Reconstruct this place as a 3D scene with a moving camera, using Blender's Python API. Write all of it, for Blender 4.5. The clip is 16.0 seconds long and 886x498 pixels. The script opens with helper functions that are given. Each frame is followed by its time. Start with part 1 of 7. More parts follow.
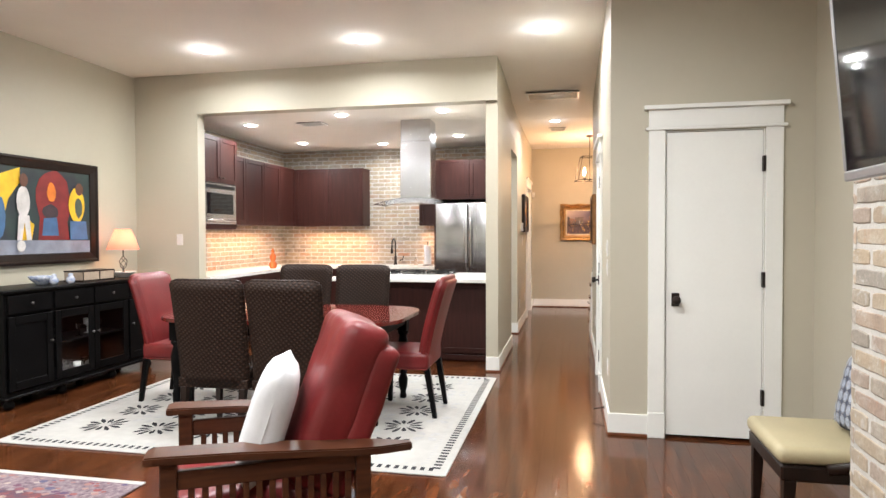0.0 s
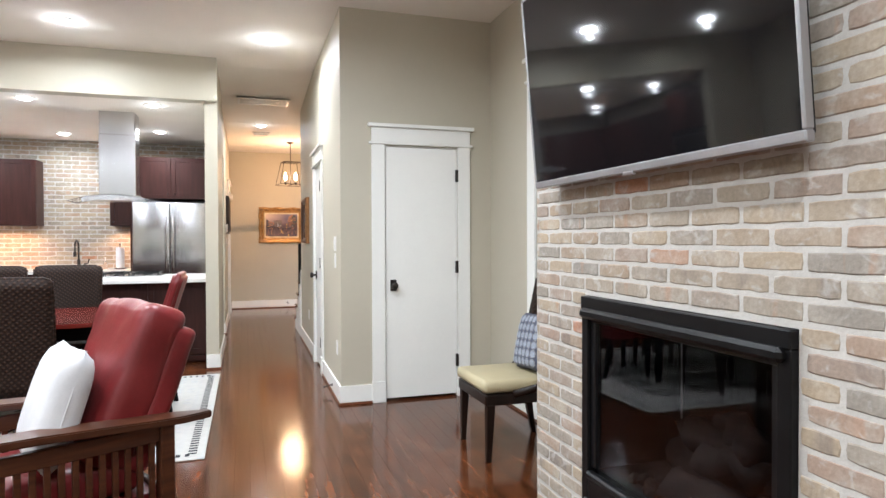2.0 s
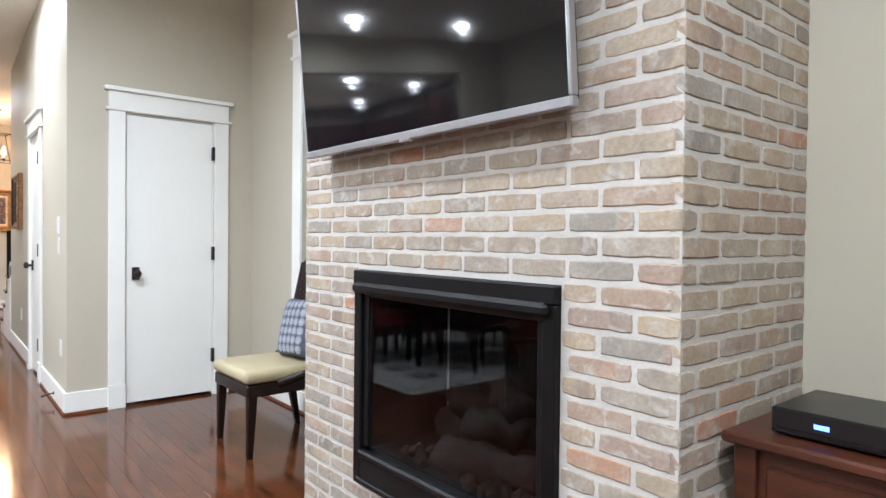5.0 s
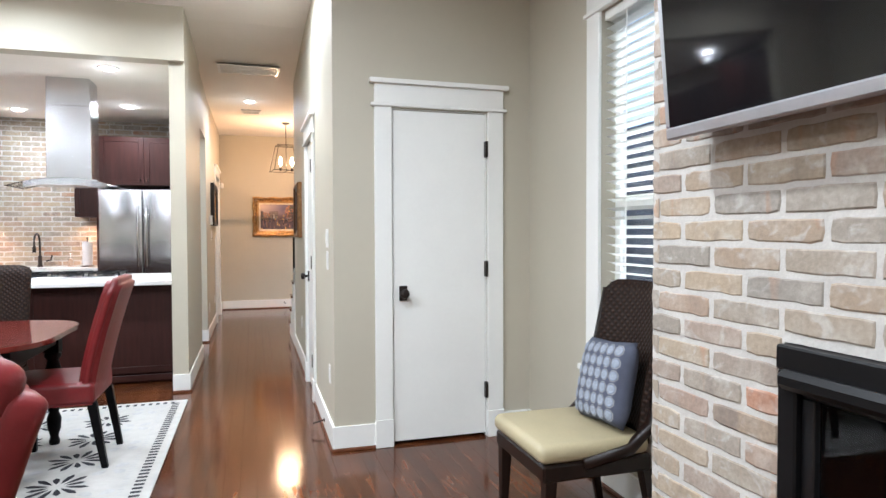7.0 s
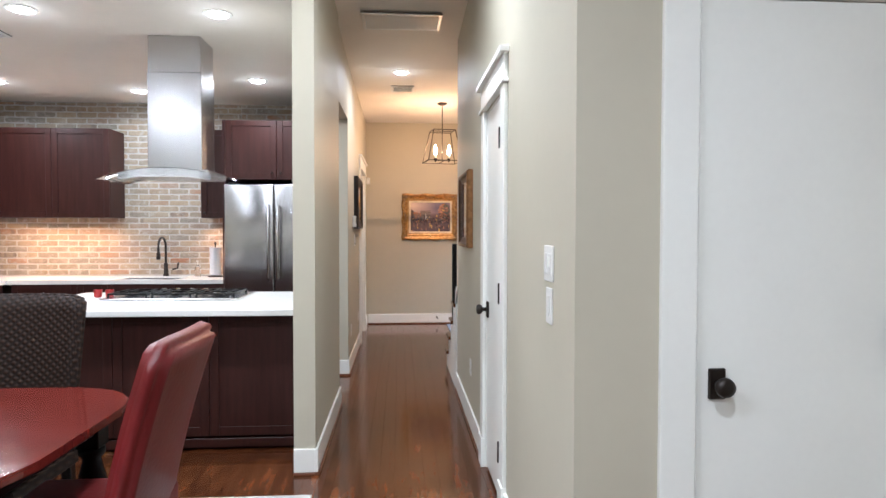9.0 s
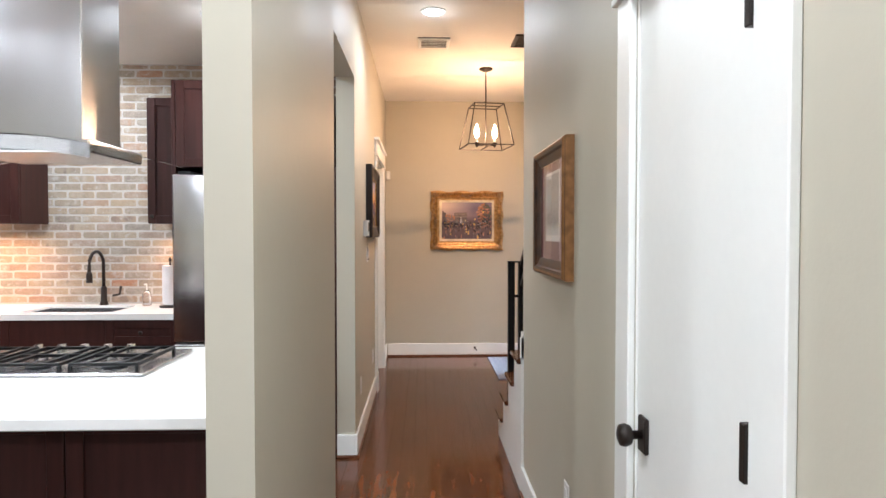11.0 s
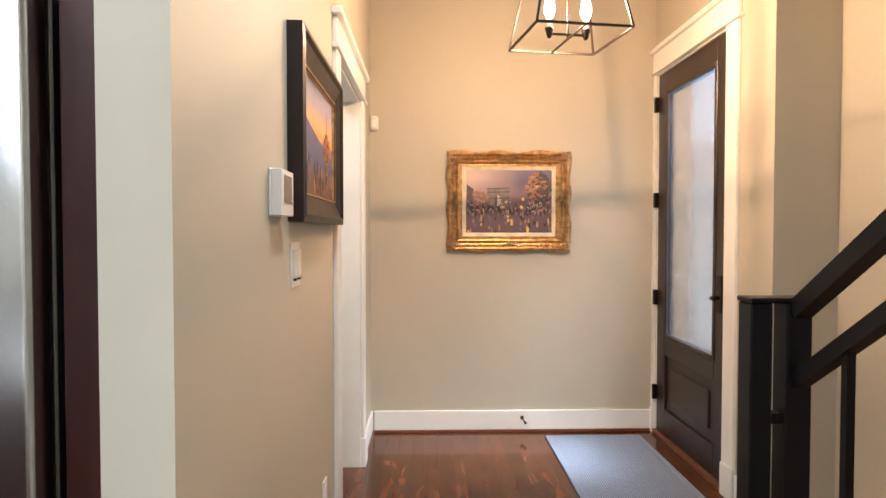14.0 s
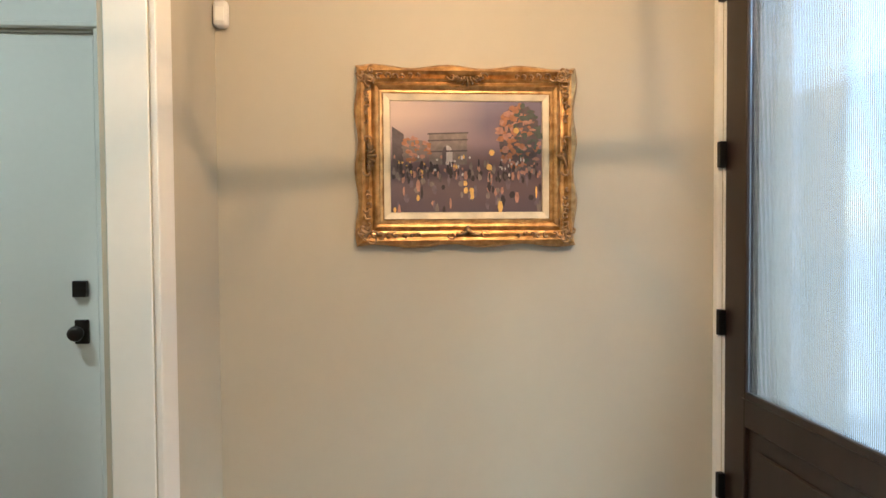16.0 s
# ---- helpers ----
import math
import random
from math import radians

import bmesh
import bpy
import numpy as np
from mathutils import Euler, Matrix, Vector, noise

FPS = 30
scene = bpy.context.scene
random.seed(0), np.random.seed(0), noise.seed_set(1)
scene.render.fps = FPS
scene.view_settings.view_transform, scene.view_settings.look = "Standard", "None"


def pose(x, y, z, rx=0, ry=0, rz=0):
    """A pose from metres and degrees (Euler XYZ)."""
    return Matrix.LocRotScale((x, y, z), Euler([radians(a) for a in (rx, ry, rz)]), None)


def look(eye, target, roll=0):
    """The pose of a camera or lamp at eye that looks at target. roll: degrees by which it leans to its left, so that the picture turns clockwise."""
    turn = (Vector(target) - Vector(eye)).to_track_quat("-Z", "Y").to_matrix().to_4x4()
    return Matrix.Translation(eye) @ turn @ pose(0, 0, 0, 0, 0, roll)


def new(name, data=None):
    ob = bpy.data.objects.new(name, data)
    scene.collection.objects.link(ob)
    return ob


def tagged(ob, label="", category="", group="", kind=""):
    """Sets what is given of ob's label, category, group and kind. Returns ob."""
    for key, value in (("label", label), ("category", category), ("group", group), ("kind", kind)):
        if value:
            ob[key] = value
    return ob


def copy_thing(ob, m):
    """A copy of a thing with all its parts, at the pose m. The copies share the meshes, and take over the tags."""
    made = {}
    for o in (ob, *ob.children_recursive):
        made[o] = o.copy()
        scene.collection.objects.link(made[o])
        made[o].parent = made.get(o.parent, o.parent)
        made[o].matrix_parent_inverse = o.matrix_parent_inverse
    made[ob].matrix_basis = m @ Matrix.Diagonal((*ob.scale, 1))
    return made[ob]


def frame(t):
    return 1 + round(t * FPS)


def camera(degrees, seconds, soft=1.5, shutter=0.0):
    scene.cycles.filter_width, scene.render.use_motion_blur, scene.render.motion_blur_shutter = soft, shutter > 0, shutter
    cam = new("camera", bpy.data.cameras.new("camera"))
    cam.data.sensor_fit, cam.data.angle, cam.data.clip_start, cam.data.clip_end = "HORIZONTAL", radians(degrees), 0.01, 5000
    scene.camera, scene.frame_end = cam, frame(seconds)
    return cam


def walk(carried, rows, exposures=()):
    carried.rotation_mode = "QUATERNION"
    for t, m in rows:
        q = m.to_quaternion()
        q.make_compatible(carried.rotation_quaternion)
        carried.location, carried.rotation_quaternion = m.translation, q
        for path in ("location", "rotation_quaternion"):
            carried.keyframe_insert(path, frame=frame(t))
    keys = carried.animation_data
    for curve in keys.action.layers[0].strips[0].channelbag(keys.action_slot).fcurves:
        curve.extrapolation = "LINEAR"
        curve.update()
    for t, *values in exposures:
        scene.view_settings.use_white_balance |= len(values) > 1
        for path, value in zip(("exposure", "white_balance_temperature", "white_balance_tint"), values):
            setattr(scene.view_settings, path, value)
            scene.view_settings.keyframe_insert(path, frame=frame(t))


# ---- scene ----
cam = camera(70.9, 16.0)
PATH = [
    (0, (0.001, -0.163, 1.372), (-0.403, 1.795, 1.324), -0.2),
    (0.5, (-0.141, -0.185, 1.365), (-0.465, 1.788, 1.322), -0.3),
    (1, (-0.276, -0.327, 1.345), (-0.311, 1.673, 1.3), -0.5),
    (1.5, (-0.371, -0.542, 1.295), (-0.096, 1.439, 1.258), -0.5),
    (2, (-0.449, -0.676, 1.298), (0.156, 1.23, 1.267), -0.2),
    (2.5, (-0.51, -0.719, 1.283), (0.311, 1.105, 1.254), 0.2),
    (3, (-0.534, -0.729, 1.179), (0.438, 1.018, 1.148), -0.2),
    (3.5, (-0.545, -0.735, 1.087), (0.635, 0.879, 1.059), 0.1),
    (3.7, (-0.535, -0.733, 1.077), (0.714, 0.829, 1.051), 0.5),
    (5.8, (-0.316, -0.255, 1.289), (0.959, 1.286, 1.258), 0.6),
    (6, (-0.275, -0.156, 1.304), (0.942, 1.431, 1.265), 0.6),
    (6.5, (-0.239, 0.126, 1.315), (0.699, 1.892, 1.262), -0.3),
    (7, (-0.187, 0.508, 1.299), (0.394, 2.421, 1.246), -0.2),
    (7.5, (-0.15, 0.977, 1.31), (0.243, 2.937, 1.256), 0.0),
    (8, (-0.174, 1.441, 1.344), (0.108, 3.42, 1.287), -0.0),
    (10.3, (-0.284, 3.778, 1.403), (-0.209, 5.776, 1.348), 0.1),
    (10.5, (-0.286, 3.956, 1.417), (-0.211, 5.954, 1.364), 0.0),
    (11, (-0.292, 4.423, 1.434), (-0.228, 6.421, 1.383), 0.0),
    (11.5, (-0.276, 4.915, 1.431), (-0.214, 6.914, 1.381), 0.0),
    (12, (-0.289, 5.395, 1.412), (-0.242, 7.394, 1.361), -0.1),
    (12.5, (-0.290, 5.883, 1.389), (-0.255, 7.882, 1.335), -0.1),
    (13, (-0.314, 6.39, 1.375), (-0.275, 8.389, 1.325), 0.1),
    (13.5, (-0.35, 6.877, 1.375), (-0.311, 8.876, 1.321), 0.1),
    (14, (-0.331, 7.416, 1.37), (-0.284, 9.415, 1.316), 0.0),
    (14.5, (-0.334, 7.919, 1.358), (-0.278, 9.917, 1.303), -0.1),
    (15, (-0.296, 8.376, 1.352), (-0.243, 10.375, 1.292), -0.2),
    (15.5, (-0.106, 8.832, 1.289), (-0.119, 10.832, 1.252), -0.0),
    (16, (-0.051, 9.254, 1.294), (0.093, 11.248, 1.237), -0.4),
]
walk(cam, [(t, look(eye, target, roll)) for t, eye, target, roll in PATH], exposures=[(0, 0.72, 6050, 9), (1.5, 0.7, 5900, 9), (2, 0.66, 5600, 8), (3, 0.88, 5350, 8), (7, 0.68, 5450, 8), (8, 0.5, 5400, 8), (10.3, 0.36, 5450, 9), (12, 0.78, 5600, 8), (13.5, 0.92, 5500, 7), (15, 0.8, 5400, 0), (16, 0.7, 5350, -4)])

# ---- world, lamps ----
world = bpy.data.worlds.new("world")
scene.world = world
world.use_nodes = True
_sky = world.node_tree.nodes.new("ShaderNodeTexSky")
_sky.sky_type, _sky.sun_disc = "NISHITA", False
_sky.sun_elevation, _sky.sun_rotation = radians(50), radians(90)
world.node_tree.links.new(_sky.outputs[0], world.node_tree.nodes["Background"].inputs[0])
world.node_tree.nodes["Background"].inputs[1].default_value = 0.15
_sun = bpy.data.lights.new("sun", "SUN")
_sun.energy, _sun.angle, _sun.color = 3.0, radians(20), (1.0, 0.97, 0.92)
new("sun", _sun).matrix_world = look((10, 4, 12), (0, 5, 0))

CAN_W, WARM, WHITE = 30.0, (1.0, 0.53, 0.27), (1.0, 0.97, 0.92)


def lamp(kind, where, watts, colour, size=0.1, spread=180.0, target=None):
    d = bpy.data.lights.new("lamp", kind)
    d.energy, d.color = watts, colour
    if kind == "AREA":
        d.shape, d.size, d.spread = "DISK", size, radians(spread)
    else:
        d.shadow_soft_size = size
    ob = new("lamp", d)
    ob.matrix_world = look(where, target) if target else Matrix.Translation(where)
    return ob


def strip_lamp(where, length, along_x, watts, colour, spread=150.0):
    d = bpy.data.lights.new("strip_lamp", "AREA")
    d.energy, d.color, d.shape, d.size, d.size_y, d.spread = watts, colour, "RECTANGLE", length, 0.03, radians(spread)
    ob = new("strip_lamp", d)
    ob.matrix_world = pose(*where, 0, 0, 0 if along_x else 90)


LIVING_CANS = [(-3.37, 5.16), (-1.85, 5.17), (-0.24, 5.2), (-3.37, 2.3), (-1.85, 2.3), (-0.3, 2.3), (-3.37, -0.8), (-1.85, -0.8), (-0.3, -0.8)]
KITCHEN_CANS = [(-3.8, 6.77), (-2.5, 6.4), (-3.81, 8.3), (-2.7, 8.6), (-1.35, 6.4), (-1.49, 8.1)]
CEIL, KCEIL, HCEIL = 3.11, 2.70, 2.955


def can_lamp(x, y, z, watts, fill_share=0.07):
    """A recessed lamp: most of its light goes down; a point lamp added below the domed diffuser lifts ceiling and upper
    walls.
    """
    lamp("AREA", (x, y, z - 0.03), watts * (1 - fill_share), WHITE, 0.13, 170)
    # Added fill below the diffuser, brightens the ceiling and the walls' tops
    lamp("POINT", (x, y, z - 0.11), watts * fill_share, WHITE, 0.02)


for x, y in LIVING_CANS:
    can_lamp(x, y, CEIL, CAN_W * (0.75 if y > 4 else 1.25))
for x, y in KITCHEN_CANS:
    can_lamp(x, y, KCEIL, CAN_W * 0.46, 0.05)
can_lamp(-0.22, 8.73, HCEIL, CAN_W * 0.4, 0.05)
# Unseen lamp, added to brighten the vestibule and its door
lamp("AREA", (-1.7, 10.4, 2.87), 11, (1.0, 1.0, 0.92), 0.13, 150)
# Area lamp added outside the front door: whitens its glass in place of skylight
_day = bpy.data.lights.new("door_daylight", "AREA")
_day.energy, _day.color, _day.shape, _day.size, _day.size_y = 6, (0.84, 0.92, 1.0), "RECTANGLE", 1.4, 2.6
new("door_daylight", _day).matrix_world = look((1.8, 11.2, 1.5), (0, 11.2, 1.5))
strip_lamp((-3.65, 9.0, 1.475), 1.0, True, 7.5, WARM)
strip_lamp((-4.37, 7.7, 1.475), 1.5, False, 8, WARM)
strip_lamp((-2.05, 9.0, 1.475), 0.25, True, 3, WARM)
lamp("POINT", (-4.5, 5.42, 1.32), 2.6, (1.0, 0.62, 0.34), 0.03)
for dx in (-0.085, 0.085):
    lamp("POINT", (0.29 + dx, 10.2 + dx * 0.14, 2.345), 19, (1.0, 0.54, 0.27), 0.006)


# ---- materials ----
def mat(name, colour, rough=0.5, metal=0.0, var=0.08, scale=6.0, fine=0.03, bump=0.0, bump_scale=120.0, stretch=(1, 1, 1), rand=0.0, coat=0.0, second=None, spec=0.5):
    m = bpy.data.materials.new(name)
    m.use_nodes = True
    nt = m.node_tree
    p = nt.nodes["Principled BSDF"]
    p.inputs["Roughness"].default_value, p.inputs["Metallic"].default_value = rough, metal
    p.inputs["Coat Weight"].default_value, p.inputs["Coat Roughness"].default_value = coat, 0.08
    p.inputs["Specular IOR Level"].default_value = spec
    tc, mp = nt.nodes.new("ShaderNodeTexCoord"), nt.nodes.new("ShaderNodeMapping")
    mp.inputs["Scale"].default_value = stretch
    nt.links.new(tc.outputs["Object"], mp.inputs["Vector"])
    info = nt.nodes.new("ShaderNodeObjectInfo")
    geo = nt.nodes.new("ShaderNodeNewGeometry")
    add = nt.nodes.new("ShaderNodeMath")
    add.operation = "ADD"
    nt.links.new(info.outputs["Random"], add.inputs[0])
    nt.links.new(geo.outputs["Random Per Island"], add.inputs[1])
    frac = nt.nodes.new("ShaderNodeMath")
    frac.operation = "FRACT"
    nt.links.new(add.outputs[0], frac.inputs[0])
    shift = nt.nodes.new("ShaderNodeVectorMath")
    shift.operation = "ADD"
    nt.links.new(mp.outputs[0], shift.inputs[0])
    if rand:
        sc = nt.nodes.new("ShaderNodeMath")
        sc.operation = "MULTIPLY"
        sc.inputs[1].default_value = 37.0
        nt.links.new(frac.outputs[0], sc.inputs[0])
        nt.links.new(sc.outputs[0], shift.inputs[1])
    n1, n2 = nt.nodes.new("ShaderNodeTexNoise"), nt.nodes.new("ShaderNodeTexNoise")
    for n, s in ((n1, scale), (n2, scale * 14)):
        n.inputs["Scale"].default_value, n.inputs["Detail"].default_value = s, 4
        nt.links.new(shift.outputs[0], n.inputs["Vector"])
    mix = nt.nodes.new("ShaderNodeMix")
    mix.data_type = "RGBA"
    dark = [c * (1 - var) for c in colour] if second is None else second
    lite = [min(1, c * (1 + var)) for c in colour] if second is None else colour
    mix.inputs["A"].default_value, mix.inputs["B"].default_value = (*dark, 1), (*lite, 1)
    ramp = nt.nodes.new("ShaderNodeMapRange")
    ramp.inputs["From Min"].default_value, ramp.inputs["From Max"].default_value = 0.3, 0.7
    nt.links.new(n1.outputs["Fac"], ramp.inputs["Value"])
    nt.links.new(ramp.outputs[0], mix.inputs["Factor"])
    hsv = nt.nodes.new("ShaderNodeHueSaturation")
    nt.links.new(mix.outputs["Result"], hsv.inputs["Color"])
    v = nt.nodes.new("ShaderNodeMath")
    v.operation = "MULTIPLY_ADD"
    v.inputs[1].default_value, v.inputs[2].default_value = fine * 4, 1 - fine * 2
    nt.links.new(n2.outputs["Fac"], v.inputs[0])
    if rand:
        v2 = nt.nodes.new("ShaderNodeMath")
        v2.operation = "MULTIPLY_ADD"
        v2.inputs[1].default_value, v2.inputs[2].default_value = rand, -rand / 2
        nt.links.new(frac.outputs[0], v2.inputs[0])
        v3 = nt.nodes.new("ShaderNodeMath")
        v3.operation = "ADD"
        nt.links.new(v.outputs[0], v3.inputs[0])
        nt.links.new(v2.outputs[0], v3.inputs[1])
        v = v3
    nt.links.new(v.outputs[0], hsv.inputs["Value"])
    nt.links.new(hsv.outputs[0], p.inputs["Base Color"])
    rr = nt.nodes.new("ShaderNodeMapRange")
    rr.inputs["To Min"].default_value, rr.inputs["To Max"].default_value = max(0.0, rough * 0.85), min(1, rough * 1.15)
    nt.links.new(n1.outputs["Fac"], rr.inputs["Value"])
    nt.links.new(rr.outputs[0], p.inputs["Roughness"])
    if bump:
        nb, b = nt.nodes.new("ShaderNodeTexNoise"), nt.nodes.new("ShaderNodeBump")
        nb.inputs["Scale"].default_value = bump_scale
        nb.inputs["Detail"].default_value = 3
        nt.links.new(shift.outputs[0], nb.inputs["Vector"])
        nt.links.new(nb.outputs["Fac"], b.inputs["Height"])
        b.inputs["Strength"].default_value, b.inputs["Distance"].default_value = bump, 0.004
        nt.links.new(b.outputs[0], p.inputs["Normal"])
    return m


def glow(name, colour, strength):
    m = bpy.data.materials.new(name)
    m.use_nodes = True
    p = m.node_tree.nodes["Principled BSDF"]
    p.inputs["Base Color"].default_value = (*colour, 1)
    p.inputs["Emission Color"].default_value, p.inputs["Emission Strength"].default_value = (*colour, 1), strength
    return m


def glass(name, colour=(1, 1, 1), rough=0.0, ior=1.45):
    m = bpy.data.materials.new(name)
    m.use_nodes = True
    nt = m.node_tree
    p = nt.nodes["Principled BSDF"]
    p.inputs["Base Color"].default_value = (*colour, 1)
    p.inputs["Transmission Weight"].default_value, p.inputs["Roughness"].default_value, p.inputs["IOR"].default_value = 1.0, rough, ior
    return m


def ramped(name, stops, rough=0.85, rand_only=True, scale=9.0, bump=0.5, smear=None, wash=None):
    """Each piece takes its own colour out of the stops, with blotches and a fine grain over it."""
    m = bpy.data.materials.new(name)
    m.use_nodes = True
    nt = m.node_tree
    p = nt.nodes["Principled BSDF"]
    p.inputs["Roughness"].default_value = rough
    info, geo = nt.nodes.new("ShaderNodeObjectInfo"), nt.nodes.new("ShaderNodeNewGeometry")
    add, fr = nt.nodes.new("ShaderNodeMath"), nt.nodes.new("ShaderNodeMath")
    add.operation, fr.operation = "ADD", "FRACT"
    nt.links.new(info.outputs["Random"], add.inputs[0])
    nt.links.new(geo.outputs["Random Per Island"], add.inputs[1])
    nt.links.new(add.outputs[0], fr.inputs[0])
    cr = nt.nodes.new("ShaderNodeValToRGB")
    while len(cr.color_ramp.elements) < len(stops):
        cr.color_ramp.elements.new(0.5)
    for e, (pos, c) in zip(cr.color_ramp.elements, stops):
        e.position, e.color = pos, (*c, 1)
    nt.links.new(fr.outputs[0], cr.inputs[0])
    tc, sh, mul = nt.nodes.new("ShaderNodeTexCoord"), nt.nodes.new("ShaderNodeVectorMath"), nt.nodes.new("ShaderNodeMath")
    sh.operation, mul.operation = "ADD", "MULTIPLY"
    mul.inputs[1].default_value = 53.0
    nt.links.new(fr.outputs[0], mul.inputs[0])
    nt.links.new(tc.outputs["Object"], sh.inputs[0])
    nt.links.new(mul.outputs[0], sh.inputs[1])
    n1, n2 = nt.nodes.new("ShaderNodeTexNoise"), nt.nodes.new("ShaderNodeTexNoise")
    for n, s in ((n1, scale), (n2, scale * 8)):
        n.inputs["Scale"].default_value, n.inputs["Detail"].default_value = s, 5
        nt.links.new(sh.outputs[0], n.inputs["Vector"])
    mx = nt.nodes.new("ShaderNodeMix")
    mx.data_type = "RGBA"
    mr = nt.nodes.new("ShaderNodeMapRange")
    mr.inputs["From Min"].default_value, mr.inputs["From Max"].default_value, mr.inputs["To Max"].default_value = 0.45, 0.75, 0.6
    nt.links.new(n1.outputs["Fac"], mr.inputs["Value"])
    nt.links.new(mr.outputs[0], mx.inputs["Factor"])
    nt.links.new(cr.outputs[0], mx.inputs["A"])
    mx.inputs["B"].default_value = (*(smear or (0.47, 0.425, 0.36)), 1)
    hsv, v = nt.nodes.new("ShaderNodeHueSaturation"), nt.nodes.new("ShaderNodeMath")
    v.operation = "MULTIPLY_ADD"
    v.inputs[1].default_value, v.inputs[2].default_value = 0.5, 0.75
    nt.links.new(n2.outputs["Fac"], v.inputs[0])
    nt.links.new(v.outputs[0], hsv.inputs["Value"])
    top = mx.outputs["Result"]
    if wash:
        # burnt patches and thin smears of lime mortar left on the faces
        for sc, lo, hi, amt, col, stretch in ((7.0, 0.64, 0.72, 0.45, (0.40, 0.20, 0.11), (1.6, 1.6, 0.3)), (5.0, 0.60, 0.70, 0.55, (0.17, 0.145, 0.13), (1.3, 1.3, 0.5)), (16.0, 0.57, 0.68, 0.6, wash, (1.0, 1.0, 1.3))):
            mp, nz, rg, mm = (nt.nodes.new("ShaderNode" + k) for k in ("Mapping", "TexNoise", "MapRange", "Mix"))
            mp.inputs["Scale"].default_value = stretch
            mp.inputs["Location"].default_value = (sc, sc * 0.7, sc * 0.3)
            nt.links.new(sh.outputs[0], mp.inputs[0])
            nz.inputs["Scale"].default_value, nz.inputs["Detail"].default_value, nz.inputs["Distortion"].default_value = sc, 3, 0.8
            nt.links.new(mp.outputs[0], nz.inputs["Vector"])
            rg.inputs["From Min"].default_value, rg.inputs["From Max"].default_value, rg.inputs["To Max"].default_value = lo, hi, amt
            nt.links.new(nz.outputs["Fac"], rg.inputs["Value"])
            mm.data_type = "RGBA"
            nt.links.new(rg.outputs[0], mm.inputs["Factor"])
            nt.links.new(top, mm.inputs["A"])
            mm.inputs["B"].default_value = (*col, 1)
            top = mm.outputs["Result"]
    nt.links.new(top, hsv.inputs["Color"])
    nt.links.new(hsv.outputs[0], p.inputs["Base Color"])
    b = nt.nodes.new("ShaderNodeBump")
    b.inputs["Strength"].default_value, b.inputs["Distance"].default_value = bump, 0.004
    nt.links.new(n2.outputs["Fac"], b.inputs["Height"])
    nt.links.new(b.outputs[0], p.inputs["Normal"])
    return m


def woven(name, a, c, scale=60.0, rough=0.6):
    m = bpy.data.materials.new(name)
    m.use_nodes = True
    nt = m.node_tree
    p = nt.nodes["Principled BSDF"]
    p.inputs["Roughness"].default_value = rough
    p.inputs["Specular IOR Level"].default_value = 0.2
    tc = nt.nodes.new("ShaderNodeTexCoord")
    ws = []
    for d in ("X", "Z"):
        mp, w = nt.nodes.new("ShaderNodeMapping"), nt.nodes.new("ShaderNodeTexWave")
        mp.inputs["Rotation"].default_value = (0, radians(35), radians(20))
        w.bands_direction = d
        w.inputs["Scale"].default_value, w.inputs["Distortion"].default_value, w.inputs["Detail"].default_value = scale / 6, 0.8, 1
        nt.links.new(tc.outputs["Object"], mp.inputs[0])
        nt.links.new(mp.outputs[0], w.inputs["Vector"])
        ws.append(w)
    mul = nt.nodes.new("ShaderNodeMath")
    mul.operation = "MULTIPLY"
    nt.links.new(ws[0].outputs["Fac"], mul.inputs[0])
    nt.links.new(ws[1].outputs["Fac"], mul.inputs[1])
    mx = nt.nodes.new("ShaderNodeMix")
    mx.data_type = "RGBA"
    mx.inputs["A"].default_value, mx.inputs["B"].default_value = (*a, 1), (*c, 1)
    nt.links.new(mul.outputs[0], mx.inputs["Factor"])
    nt.links.new(mx.outputs["Result"], p.inputs["Base Color"])
    b = nt.nodes.new("ShaderNodeBump")
    b.inputs["Strength"].default_value, b.inputs["Distance"].default_value = 0.7, 0.004
    nt.links.new(mul.outputs[0], b.inputs["Height"])
    nt.links.new(b.outputs[0], p.inputs["Normal"])
    return m


M_WALL = mat("wall_paint", (0.50, 0.465, 0.37), 0.55, var=0.025, scale=1.5, fine=0.01, bump=0.08, bump_scale=90)
M_CEIL = mat("ceiling_paint", (0.84, 0.80, 0.73), 0.8, var=0.02, scale=2, fine=0.01, bump=0.1, bump_scale=60)
M_TRIM = mat("white_trim_paint", (0.84, 0.84, 0.80), 0.35, var=0.02, scale=3, fine=0.01, bump=0.02)
M_FLOOR = mat("stained_oak_floor", (0.125, 0.040, 0.0135), 0.13, var=0.3, scale=5, fine=0.2, stretch=(5, 0.8, 1), rand=0.34, coat=0.0, second=(0.036, 0.0115, 0.0045), bump=0.02, bump_scale=8, spec=0.4)
M_GAP = mat("dark_joint", (0.02, 0.01, 0.006), 0.7)
M_SHOE = mat("stained_shoe_moulding", (0.14, 0.05, 0.022), 0.3, var=0.2, scale=10)
M_CAB = mat("dark_cherry_cabinet", (0.036, 0.0105, 0.008), 0.42, var=0.25, scale=6, fine=0.05, stretch=(5, 5, 0.5), spec=0.3)
M_BLACKWOOD = mat("black_painted_wood", (0.003, 0.0028, 0.003), 0.4, var=0.3, scale=5, fine=0.05, spec=0.1)
M_DARKLEG = mat("espresso_wood", (0.012, 0.006, 0.004), 0.35, var=0.25, scale=8, stretch=(4, 4, 0.5), spec=0.3)
M_QUARTZ = mat("white_quartz", (0.78, 0.77, 0.74), 0.2, var=0.02, scale=25, fine=0.03)
